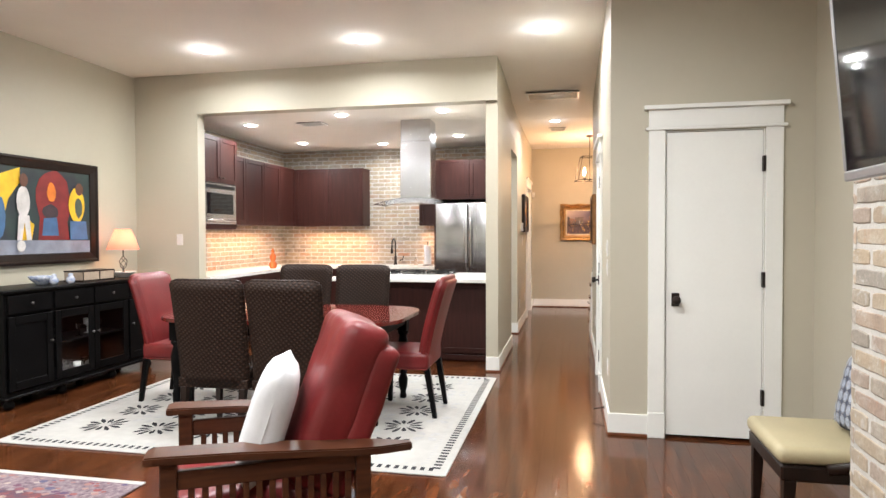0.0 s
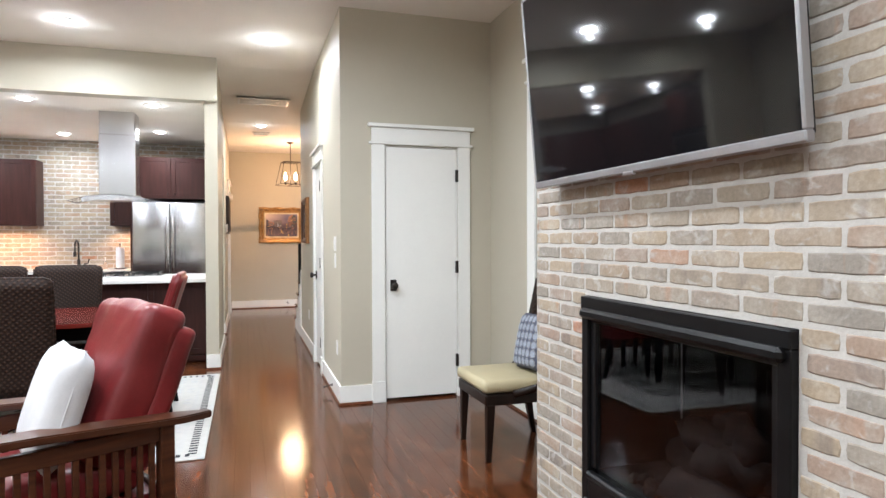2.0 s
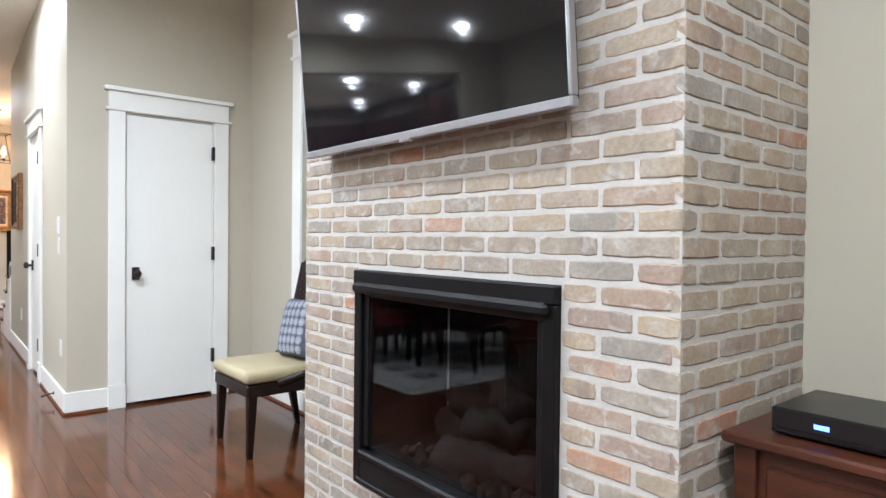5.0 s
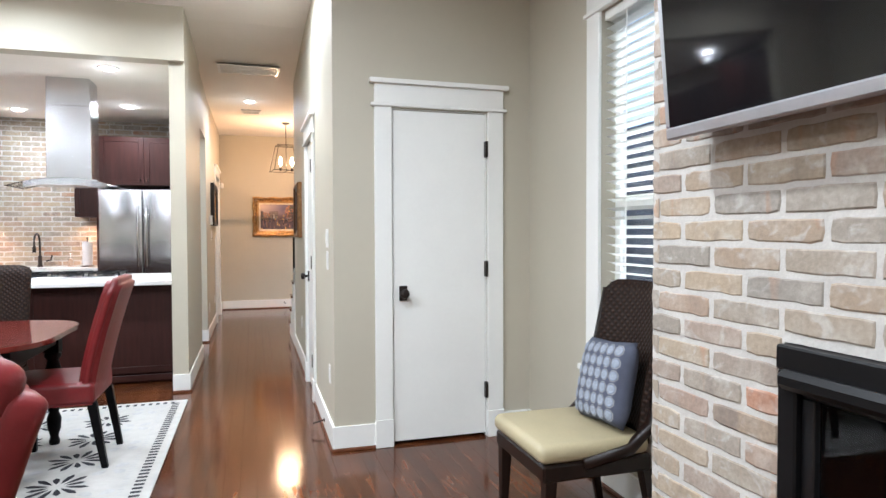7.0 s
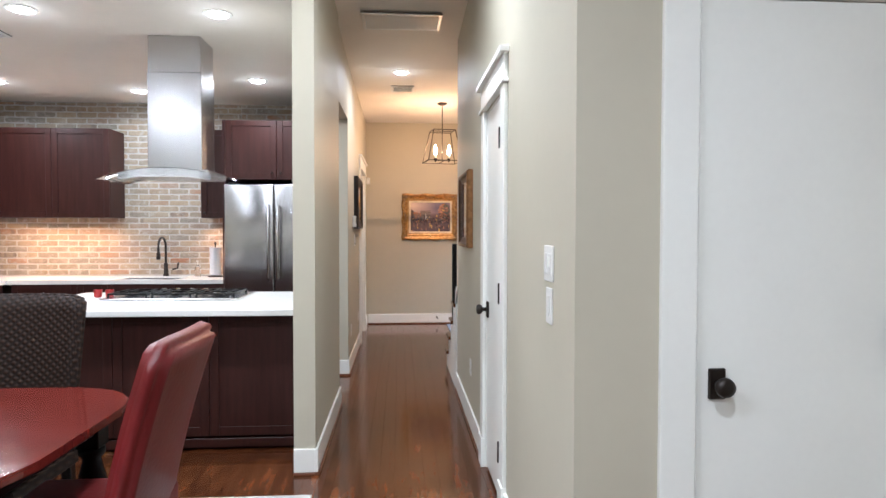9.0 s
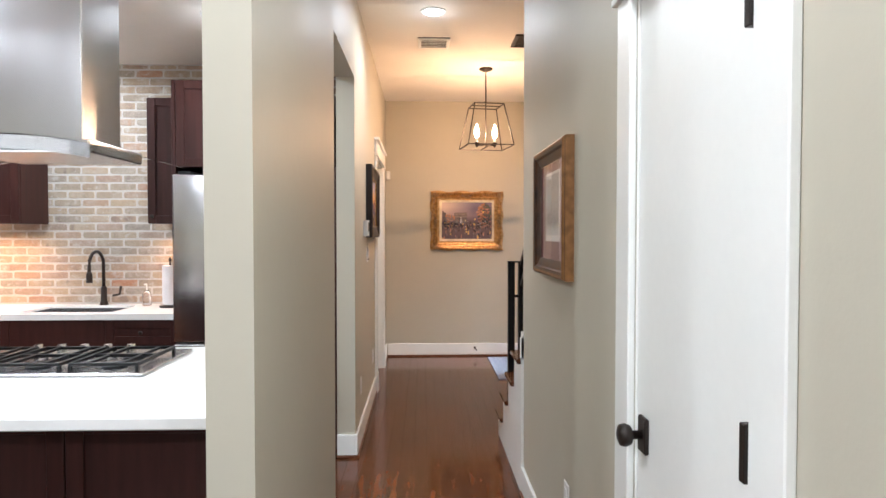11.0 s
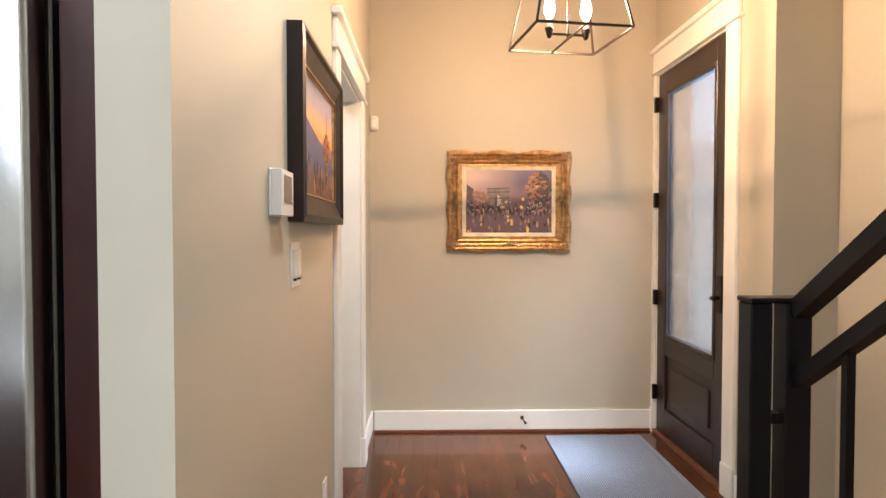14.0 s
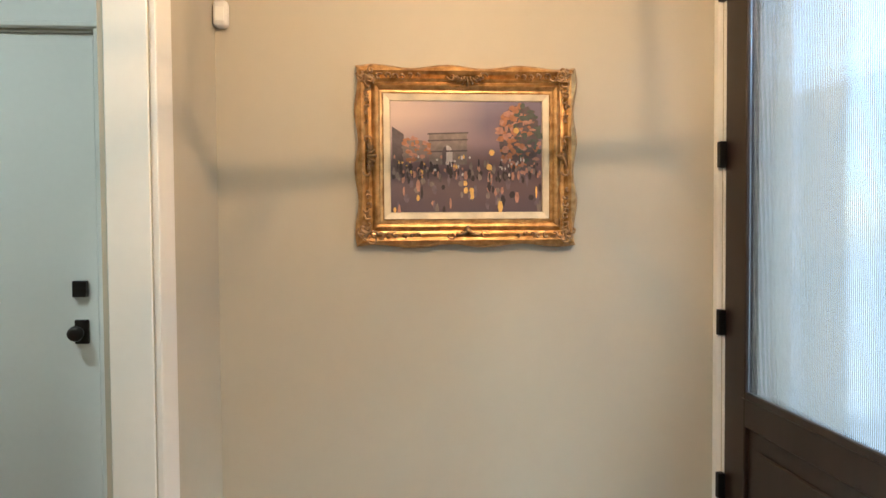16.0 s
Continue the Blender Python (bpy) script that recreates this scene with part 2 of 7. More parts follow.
M_STEEL = mat("brushed_steel", (0.56, 0.56, 0.57), 0.24, 1.0, var=0.02, scale=2, fine=0.006, stretch=(3, 3, 0.3))
M_CHROME = mat("chrome", (0.75, 0.75, 0.75), 0.12, 1.0)
M_BLACK = mat("black_plastic", (0.005, 0.005, 0.0055), 0.3, var=0.2, scale=8)
M_IRON = mat("black_iron", (0.004, 0.0038, 0.004), 0.42, 0.0, var=0.2, scale=8, spec=0.25)
M_BRONZE = mat("dark_bronze", (0.02, 0.014, 0.011), 0.38, 0.4, var=0.2)
M_SCREEN = mat("tv_screen", (0.006, 0.006, 0.007), 0.05, var=0.05)
M_SILVER = mat("silver_bezel", (0.42, 0.42, 0.44), 0.35, 0.8)
M_RED = mat("red_leather", (0.15, 0.012, 0.013), 0.38, var=0.2, scale=5, fine=0.06, bump=0.25, bump_scale=60)
M_CREAM = mat("cream_leather", (0.42, 0.36, 0.22), 0.5, var=0.06, scale=6, bump=0.1, bump_scale=150)
M_WOVEN = woven("woven_seagrass", (0.012, 0.006, 0.0038), (0.042, 0.021, 0.0125), 80)
M_MISSION = mat("mission_oak", (0.085, 0.029, 0.012), 0.34, var=0.3, scale=7, fine=0.08, stretch=(0.6, 6, 6), second=(0.04, 0.014, 0.007), spec=0.35)
M_CHERRY = mat("cherry_table_top", (0.12, 0.016, 0.011), 0.12, var=0.2, scale=5, stretch=(0.6, 5, 1), coat=0.1)
M_LINEN = mat("white_linen", (0.66, 0.66, 0.67), 0.85, var=0.05, scale=9, bump=0.4, bump_scale=300)
M_RUG = mat("ivory_rug", (0.48, 0.47, 0.445), 0.95, var=0.06, scale=14, fine=0.06, bump=0.6, bump_scale=260)
M_RUGBLACK = mat("black_rug_wool", (0.018, 0.018, 0.024), 0.95, var=0.2, scale=30, bump=0.5, bump_scale=260)
M_RUGGREY = mat("pale_grey_rug_wool", (0.45, 0.45, 0.45), 0.95, var=0.1, scale=30, bump=0.5, bump_scale=260)
M_GOLD = mat("gilded_wood", (0.66, 0.41, 0.16), 0.3, 0.75, var=0.3, scale=30, fine=0.14, bump=0.5, bump_scale=90, second=(0.30, 0.16, 0.055))
M_GOLD2 = mat("pale_gilt", (0.66, 0.56, 0.38), 0.45, 0.1, var=0.2, scale=12)
M_PEWTER = mat("pewter", (0.2, 0.19, 0.18), 0.35, 0.9, var=0.2)
M_PLATE = mat("white_plastic", (0.75, 0.74, 0.71), 0.35, var=0.02)
M_GLASS = glass("clear_glass")
M_RIB = glass("reeded_glass", (0.93, 0.96, 1.0), 0.1, 1.3)
M_HOODGLASS = glass("hood_glass", (0.82, 0.9, 0.88))
M_SMOKE = glass("smoked_glass", (0.12, 0.12, 0.13))
M_BULB = glow("warm_bulb", (1.0, 0.66, 0.36), 45)
M_CANGLOW = glow("can_diffuser", (1.0, 0.95, 0.88), 22)
BRICK_STOPS = [(0.0, (0.30, 0.23, 0.165)), (0.16, (0.37, 0.30, 0.215)), (0.32, (0.27, 0.243, 0.207)), (0.46, (0.32, 0.265, 0.20)), (0.6, (0.39, 0.31, 0.215)), (0.74, (0.29, 0.25, 0.205)), (0.86, (0.33, 0.24, 0.185)), (0.95, (0.35, 0.265, 0.19)), (1.0, (0.39, 0.19, 0.11))]
M_BRICK = ramped("old_tan_brick", BRICK_STOPS, 0.92, scale=11.0, bump=0.35, wash=(0.47, 0.44, 0.40))
M_MORTAR = mat("white_mortar", (0.50, 0.475, 0.435), 0.95, var=0.08, scale=12, fine=0.06, bump=0.5, bump_scale=60)


# ---- builders ----
OFF = {}


def bm_box(bm, a, b, bevel=0.0, seg=1):
    r = bmesh.ops.create_cube(bm, size=1.0)
    vs = r["verts"]
    for v in vs:
        v.co = Vector([a[i] + (v.co[i] + 0.5) * (b[i] - a[i]) for i in range(3)])
    if bevel > 0:
        es = list({e for v in vs for e in v.link_edges})
        bevel = min(bevel, 0.45 * min(abs(b[i] - a[i]) for i in range(3)))
        bmesh.ops.bevel(bm, geom=es, offset=bevel, segments=seg, affect="EDGES", profile=0.5)
    return bm


def boxes(*ab, bevel=0.0, seg=1):
    bm = bmesh.new()
    for a, b in ab:
        bm_box(bm, a, b, bevel, seg)
    return bm


def finish(bm, name, material, smooth=False):
    me = bpy.data.meshes.new(name)
    bmesh.ops.recalc_face_normals(bm, faces=bm.faces[:])
    bm.to_mesh(me)
    bm.free()
    me.materials.append(material)
    if smooth:
        for f in me.polygons:
            f.use_smooth = True
    return me


def thing(name, label, category, base=(0, 0, 0), rz=0.0, group="", kind="", world_coords=True):
    ob = new(name)
    ob.matrix_basis = pose(*base, 0, 0, rz)
    OFF[ob] = Vector(base) if world_coords else Vector((0, 0, 0))
    return tagged(ob, label, category, group, kind)


def part(name, bm, material, parent, label="", smooth=False):
    off = OFF[parent]
    if off.length:
        bmesh.ops.translate(bm, verts=bm.verts[:], vec=-off)
    ob = new(name, finish(bm, name, material, smooth))
    ob.parent = parent
    OFF[ob] = off
    return tagged(ob, label)


def solid(name, bm, material, label="", category="", kind="", smooth=False, group=""):
    """A thing that is one mesh, in world coordinates."""
    ob = new(name, finish(bm, name, material, smooth))
    OFF[ob] = Vector((0, 0, 0))
    return tagged(ob, label, category, group, kind)


def bx(name, a, b, material, parent, bevel=0.003, seg=1, label=""):
    return part(name, boxes((a, b), bevel=bevel, seg=seg), material, parent, label, smooth=seg > 2)


def lathe(profile, centre=(0, 0, 0), seg=20):
    bm = bmesh.new()
    rings = []
    for r, z in profile:
        rings.append([bm.verts.new((centre[0] + max(r, 1e-4) * math.cos(2 * math.pi * i / seg), centre[1] + max(r, 1e-4) * math.sin(2 * math.pi * i / seg), centre[2] + z)) for i in range(seg)])
    for lo, hi in zip(rings, rings[1:]):
        for i in range(seg):
            bm.faces.new((lo[i], lo[(i + 1) % seg], hi[(i + 1) % seg], hi[i]))
    bm.faces.new(rings[0][::-1])
    bm.faces.new(rings[-1])
    return bm


def tube(points, r, seg=10, bm=None):
    bm = bm or bmesh.new()
    pts = [Vector(p) for p in points]
    rings = []
    for i, p in enumerate(pts):
        d = (pts[min(i + 1, len(pts) - 1)] - pts[max(i - 1, 0)]).normalized()
        u = d.cross(Vector((0, 0, 1)) if abs(d.z) < 0.95 else Vector((1, 0, 0))).normalized()
        w = d.cross(u)
        rings.append([bm.verts.new(p + r * (math.cos(2 * math.pi * k / seg + math.pi / seg) * u + math.sin(2 * math.pi * k / seg + math.pi / seg) * w)) for k in range(seg)])
    for a, b in zip(rings, rings[1:]):
        for k in range(seg):
            bm.faces.new((a[k], a[(k + 1) % seg], b[(k + 1) % seg], b[k]))
    bm.faces.new(rings[0][::-1])
    bm.faces.new(rings[-1])
    return bm


def taper(x, y, z0, z1, w0, w1, lean=(0, 0)):
    """A square leg, w0 wide at the foot and w1 at the top; lean moves the foot."""
    bm = bmesh.new()
    lo = [bm.verts.new((x + lean[0] + sx * w0 / 2, y + lean[1] + sy * w0 / 2, z0)) for sx, sy in ((-1, -1), (1, -1), (1, 1), (-1, 1))]
    hi = [bm.verts.new((x + sx * w1 / 2, y + sy * w1 / 2, z1)) for sx, sy in ((-1, -1), (1, -1), (1, 1), (-1, 1))]
    for i in range(4):
        bm.faces.new((lo[i], lo[(i + 1) % 4], hi[(i + 1) % 4], hi[i]))
    bm.faces.new(lo[::-1])
    bm.faces.new(hi)
    bmesh.ops.bevel(bm, geom=bm.edges[:], offset=0.003, segments=1, affect="EDGES")
    return bm


def cushion(w, h, d, n=14, corner=0.35, puff=0.5):
    """A stuffed pillow in the local x-z plane, d thick along y."""
    bm = bmesh.new()
    for side in (-1, 1):
        g = {}
        for i in range(n + 1):
            for j in range(n + 1):
                u, v = 2 * i / n - 1, 2 * j / n - 1
                e = (max(0, 1 - u ** 4) * max(0, 1 - v ** 4)) ** puff
                pin = 1 - 0.06 * (1 - abs(u * v)) * (abs(u) ** 6 + abs(v) ** 6)
                g[i, j] = bm.verts.new((u * w / 2 * pin, side * (d / 2 * e + 0.002), v * h / 2 * pin))
        for i in range(n):
            for j in range(n):
                bm.faces.new((g[i, j], g[i + 1, j], g[i + 1, j + 1], g[i, j + 1]))
    bmesh.ops.remove_doubles(bm, verts=bm.verts[:], dist=0.005)
    return bm


def rect_frame(w, h, profile, wave=0.0):
    """A mitred picture frame in the x-z plane, its face towards -y. profile: (inwards from the outer edge, forwards)."""
    bm = bmesh.new()
    n = 24 if wave else 1
    for side in range(4):
        turn = Matrix.Rotation(side * math.pi / 2, 3, "Y")
        L, H = (w, h) if side % 2 == 0 else (h, w)
        rows = []
        for k in range(n + 1):
            s = k / n
            row = []
            for inn, fwd in profile:
                x = (-L / 2 + inn) + s * (L - 2 * inn)
                rip = wave * math.sin(s * math.pi * 6) * (1 if inn < 0.02 else 0)
                row.append(bm.verts.new(turn @ Vector((x, -fwd, H / 2 - inn + rip))))
            rows.append(row)
        for a, b in zip(rows, rows[1:]):
            for i in range(len(profile) - 1):
                bm.faces.new((a[i], a[i + 1], b[i + 1], b[i]))
    bmesh.ops.remove_doubles(bm, verts=bm.verts[:], dist=0.0004)
    return bm


# ---- the large structure ----
def wall(name, *ab, material=None):
    return solid(name, boxes(*ab), material or M_WALL, kind="structure")


TOP = 3.3
wall("floor", ((-4.87, -3.1, -0.12), (1.64, 11.77, -0.012)), material=M_GAP)
wall("wall_west", ((-4.87, -3.1, -0.012), (-4.75, 5.95, TOP)))
wall("wall_south", ((-4.75, -3.1, -0.012), (1.52, -3.0, TOP)))
wall("wall_east", ((1.52, -3.1, -0.012), (1.64, 2.2, TOP)), ((1.52, 3.33, -0.012), (1.64, 10.3, TOP)), ((1.52, 2.2, -0.012), (1.64, 3.33, 0.6)), ((1.52, 2.2, 2.42), (1.64, 3.33, TOP)))
wall("wall_closet", ((0.26, 4.2, -0.012), (0.61, 4.32, TOP)), ((1.225, 4.2, -0.012), (1.52, 4.32, TOP)), ((0.61, 4.2, 2.05), (1.225, 4.32, TOP)))
wall("wall_hall_east", ((0.26, 4.32, -0.012), (0.38, 5.42, TOP)), ((0.26, 6.02, -0.012), (0.38, 7.83, TOP)), ((0.26, 5.42, 2.05), (0.38, 6.02, TOP)))
wall("wall_hall_west", ((-0.83, 5.97, -0.012), (-0.71, 7.375, TOP)), ((-0.86, 7.375, 2.42), (-0.725, 8.385, TOP)), ((-0.84, 8.385, -0.012), (-0.725, 9.215, TOP)), ((-0.86, 9.215, -0.012), (-0.725, 10.12, TOP)), ((-0.86, 10.12, 2.12), (-0.725, 11.02, TOP)), ((-0.86, 11.02, -0.012), (-0.725, 11.65, TOP)))
wall("wall_kitchen_front", ((-4.75, 5.95, -0.012), (-3.98, 6.08, TOP)), ((-3.98, 5.92, 2.68), (-0.71, 5.97, TOP)), ((-3.98, 5.97, 2.68), (-0.83, 6.08, TOP)))
wall("wall_kitchen_west", ((-4.67, 6.08, -0.012), (-4.56, 9.32, TOP)))
wall("wall_kitchen_back", ((-4.56, 9.215, -0.012), (-0.86, 9.32, TOP)))
wall("wall_foyer_back", ((-2.7, 11.65, -0.012), (-1.965, 11.77, TOP)), ((-1.155, 11.65, -0.012), (1.64, 11.77, TOP)), ((-1.965, 11.65, 2.04), (-1.155, 11.77, TOP)))
wall("wall_vestibule_west", ((-2.8, 9.32, -0.012), (-2.7, 11.77, TOP)))
wall("wall_foyer_east", ((1.22, 10.18, -0.012), (1.52, 10.3, TOP)), ((1.22, 10.3, -0.012), (1.36, 10.61, TOP)), ((1.22, 10.61, 2.43), (1.36, 11.61, TOP)), ((1.22, 11.61, -0.012), (1.36, 11.65, TOP)))


def sloping_ceiling():
    bm = bmesh.new()
    prof = [(-3.0, CEIL), (6.2, CEIL), (8.6, HCEIL), (11.65, HCEIL)]
    for x0, x1, rows in ((-4.75, 1.52, [(-3.0, CEIL), (5.92, CEIL)]), (-0.86, 1.52, [(5.92, CEIL)] + prof[1:])):
        lo = [(bm.verts.new((x0, y, z)), bm.verts.new((x1, y, z))) for y, z in rows]
        hi = [(bm.verts.new((x0, y, 3.2)), bm.verts.new((x1, y, 3.2))) for y, z in rows]
        for a, b, c, d in zip(lo, lo[1:], hi, hi[1:]):
            bm.faces.new((a[0], b[0], b[1], a[1]))
            bm.faces.new((c[0], c[1], d[1], d[0]))
    return bm


solid("ceiling", sloping_ceiling(), M_CEIL, kind="structure")
solid("ceiling_kitchen", boxes(((-4.56, 6.08, KCEIL), (-0.86, 9.215, KCEIL + 0.1))), M_CEIL, kind="structure")
solid("ceiling_vestibule", boxes(((-2.7, 9.32, 2.9), (-0.86, 11.65, 3.0))), M_CEIL, kind="structure")
solid("roof", boxes(((-4.9, -3.1, TOP), (1.7, 11.8, TOP + 0.1))), M_CEIL, kind="structure")
M_PAVING = mat("pale_concrete", (0.36, 0.355, 0.34), 0.9, var=0.12, scale=0.8, fine=0.06, bump=0.3, bump_scale=40)
solid("ground", boxes(((-60, -60, -0.4), (60, 60, -0.3))), M_PAVING, kind="structure")
M_SIDING = mat("grey_blue_siding", (0.075, 0.10, 0.165), 0.7, var=0.08, scale=2)


def siding(name, x, y0, y1, top):
    """The neighbouring house's lapped boards, seen through the window and the door's glass."""
    ob = thing(name, "grey-blue house wall with lapped horizontal siding boards", "house", (x, (y0 + y1) / 2, -0.3))
    part("wall", boxes(((x + 0.03, y0, -0.3), (x + 0.2, y1, top))), M_SIDING, ob)
    z = -0.25
    while z < top - 0.15:
        bm = bmesh.new()
        v = [bm.verts.new(c) for c in ((x, y0, z), (x, y1, z), (x + 0.025, y1, z + 0.15), (x + 0.025, y0, z + 0.15), (x + 0.03, y0, z), (x + 0.03, y1, z))]
        bm.faces.new((v[0], v[1], v[2], v[3]))
        bm.faces.new((v[0], v[4], v[5], v[1]))
        part("siding_board", bm, M_SIDING, ob)
        z += 0.15


siding("neighbour_house", 3.6, -1.0, 14.5, 2.4)


def base_run(name, axis, at, lo, hi, face):
    """A baseboard with a stained shoe along one wall: axis it runs on, the wall's face, and the way it looks."""
    def rng(t, z0, z1):
        p = sorted((at, at + face * t))
        return ((lo, p[0], z0), (hi, p[1], z1)) if axis == "x" else ((p[0], lo, z0), (p[1], hi, z1))
    ob = solid(name, boxes(rng(0.015, 0.018, 0.15), bevel=0.003), M_TRIM, kind="structure")
    part("shoe", boxes(rng(0.022, 0.0, 0.018), bevel=0.003), M_SHOE, ob, "dark stained shoe moulding")


for run in (("y", -4.75, -3.0, 5.95, 1), ("x", -3.0, -4.7, 1.5, 1), ("y", 1.52, -3.0, 0.14, -1), ("y", 1.52, 1.97, 4.2, -1), ("x", 4.2, 0.245, 0.505, -1), ("x", 4.2, 1.325, 1.5, -1),
            ("y", 0.26, 4.2, 5.31, -1), ("y", 0.26, 6.13, 7.8, -1), ("y", -0.71, 5.955, 7.375, 1), ("y", -0.725, 8.37, 10.0, 1), ("y", -0.725, 11.14, 11.65, 1), ("x", 11.65, -0.7, 1.2, -1),
            ("x", 5.97, -0.83, -0.71, -1), ("x", 8.385, -0.84, -0.725, -1), ("x", 10.18, 1.22, 1.5, -1), ("y", 1.22, 10.165, 10.48, -1), ("y", 1.52, 8.8, 10.18, -1), ("x", 5.95, -4.7, -3.98, -1)):
    base_run("baseboard", *run)


# ---- doors and window ----
def placed(m, a, b):
    """Corners of a box after a pose that turns by quarter turns."""
    p, q = m @ Vector(a), m @ Vector(b)
    return tuple(min(p[i], q[i]) for i in range(3)), tuple(max(p[i], q[i]) for i in range(3))


def knob_set(door, m, x, z, plate=(0.05, 0.09)):
    k = part("door_handle", boxes(placed(m, (x - plate[0] / 2, -0.012, z - plate[1] / 2), (x + plate[0] / 2, 0, z + plate[1] / 2)), bevel=0.003), M_BRONZE, door, "dark bronze knob on a rectangular plate")
    bm = lathe([(0.011, 0), (0.011, 0.025), (0.024, 0.032), (0.029, 0.045), (0.026, 0.057), (0.014, 0.062)], seg=18)
    bmesh.ops.transform(bm, matrix=m @ Matrix.Translation((x, -0.008, z)) @ Matrix.Rotation(math.pi / 2, 4, "X"), verts=bm.verts[:])
    part("knob", bm, M_BRONZE, k, smooth=True)


def cased_door(name, m, w, h, knob_x, hinge_x, label, cas=0.105, leaf=True, head=0.14):
    """A door in a wall's face: local x along the wall, -y towards the room, the opening from x = 0 to w."""
    ob = thing(name, label, "door", tuple(m.translation), kind="structure")
    def b(n, a, c, mt=M_TRIM, bev=0.003, lab=""):
        return part(n, boxes(placed(m, a, c), bevel=bev), mt, ob, lab)
    for x0, x1 in ((-cas, 0), (w, w + cas)):
        b("casing", (x0, -0.02, 0.17), (x1, 0.0, h + 0.005))
        b("plinth", (x0 - 0.003, -0.028, 0.0), (x1 + 0.003, 0.0, 0.17))
    b("fillet", (-cas - 0.02, -0.032, h + 0.005), (w + cas + 0.02, 0, h + 0.025))
    b("head_casing", (-cas, -0.022, h + 0.025), (w + cas, 0, h + head))
    b("cap", (-cas - 0.03, -0.045, h + head), (w + cas + 0.03, 0, h + head + 0.028))
    for x0, x1 in ((0.0005, 0.008), (w - 0.008, w - 0.0005)):
        b("jamb", (x0, 0, 0), (x1, 0.118, h))
    b("jamb", (0.008, 0, h - 0.008), (w - 0.008, 0.118, h - 0.0005))
    if leaf:
        b("leaf", (0.011, 0.004, 0.022), (w - 0.011, 0.042, h - 0.011), bev=0.002)
        knob_set(ob, m @ Matrix.Translation((0, 0.004, 0)), knob_x, 0.93)
        for z in (0.3, 1.07, 1.82):
            b("hinge", (hinge_x - 0.009, -0.026, z - 0.05), (hinge_x + 0.009, 0.006, z + 0.05), M_BRONZE, 0.002, "dark butt hinge")
    return ob


cased_door("door_1", pose(0.61, 4.2, 0), 0.615, 2.05, 0.07, 0.606, "closed white slab closet door in craftsman casing")
cased_door("door_2", pose(0.26, 6.02, 0, 0, 0, -90), 0.60, 2.05, 0.07, 0.592, "closed white slab hall door in craftsman casing")
cased_door("door_3", pose(-0.725, 10.12, 0, 0, 0, 90), 0.90, 2.12, 0, 0, "white cased opening to the vestibule", leaf=False, cas=0.12)
d4 = cased_door("door_4", pose(-1.965, 11.65, 0), 0.81, 2.04, 0.74, 0.01, "closed white vestibule door with black deadbolt")
part("deadbolt", boxes(((-1.25, 11.63, 1.06), (-1.2, 11.654, 1.12)), bevel=0.003), M_BRONZE, d4, "square black deadbolt plate")

# front door
M_FDOOR = mat("espresso_front_door", (0.022, 0.013, 0.01), 0.35, var=0.25, scale=5, stretch=(4, 4, 0.5))
fd = thing("door_5", "dark brown front door with a tall reeded glass pane", "door", (1.22, 11.1, 0), kind="structure")
FX0, FX1 = 1.225, 1.27
for n, a, b in (("stile", (FX0, 10.62, 0.03), (FX1, 10.76, 2.42)), ("stile", (FX0, 11.46, 0.03), (FX1, 11.6, 2.42)), ("rail", (FX0, 10.76, 0.03), (FX1, 11.46, 0.2)), ("rail", (FX0, 10.76, 0.56), (FX1, 11.46, 0.68)), ("rail", (FX0, 10.76, 2.28), (FX1, 11.46, 2.42))):
    bx(n, a, b, M_FDOOR, fd)
bx("panel", (FX0 + 0.015, 10.76, 0.2), (FX1 - 0.01, 11.46, 0.56), M_FDOOR, fd)
bx("panel", (FX0 + 0.004, 10.83, 0.27), (FX0 + 0.016, 11.39, 0.49), M_FDOOR, fd, 0.011)
for a, b in (((FX0 - 0.006, 10.745, 0.665), (FX0 + 0.01, 10.775, 2.295)), ((FX0 - 0.006, 11.445, 0.665), (FX0 + 0.01, 11.475, 2.295)), ((FX0 - 0.006, 10.775, 0.665), (FX0 + 0.01, 11.445, 0.695)), ((FX0 - 0.006, 10.775, 2.265), (FX0 + 0.01, 11.445, 2.295))):
    bx("bead", a, b, M_FDOOR, fd, 0.004)
REEDS = 90
bm = bmesh.new()
cols = []
for k in range(REEDS * 4 + 1):
    y = 10.762 + 0.696 * k / (REEDS * 4)
    x = FX0 + 0.0165 - 0.0012 * abs(math.sin(math.pi * k / 4))
    cols.append([bm.verts.new(c) for c in ((x, y, 0.682), (x, y, 2.278), (FX0 + 0.023, y, 2.278), (FX0 + 0.023, y, 0.682))])
for a, b in zip(cols, cols[1:]):
    for k in range(4):
        bm.faces.new((a[k], b[k], b[(k + 1) % 4], a[(k + 1) % 4]))
bm.faces.new(cols[0])
bm.faces.new(cols[-1][::-1])
pane = part("pane", bm, M_RIB, fd, "obscure vertically reeded glass")
pane.visible_shadow = False
for z in (0.285, 0.93, 1.585, 2.225):
    bx("hinge", (1.195, 11.585, z - 0.05), (1.224, 11.612, z + 0.05), M_IRON, fd, 0.003)
for z in (1.02,):
    bx("handle_plate", (1.215, 10.66, z - 0.08), (1.225, 10.71, z + 0.12), M_IRON, fd)
    part("door_handle", tube([(1.215, 10.685, z), (1.18, 10.685, z), (1.172, 10.68, z), (1.172, 10.64, z)], 0.011), M_IRON, fd, smooth=True)
bx("threshold", (1.2, 10.61, 0.0), (1.36, 11.61, 0.028), M_SHOE, fd)
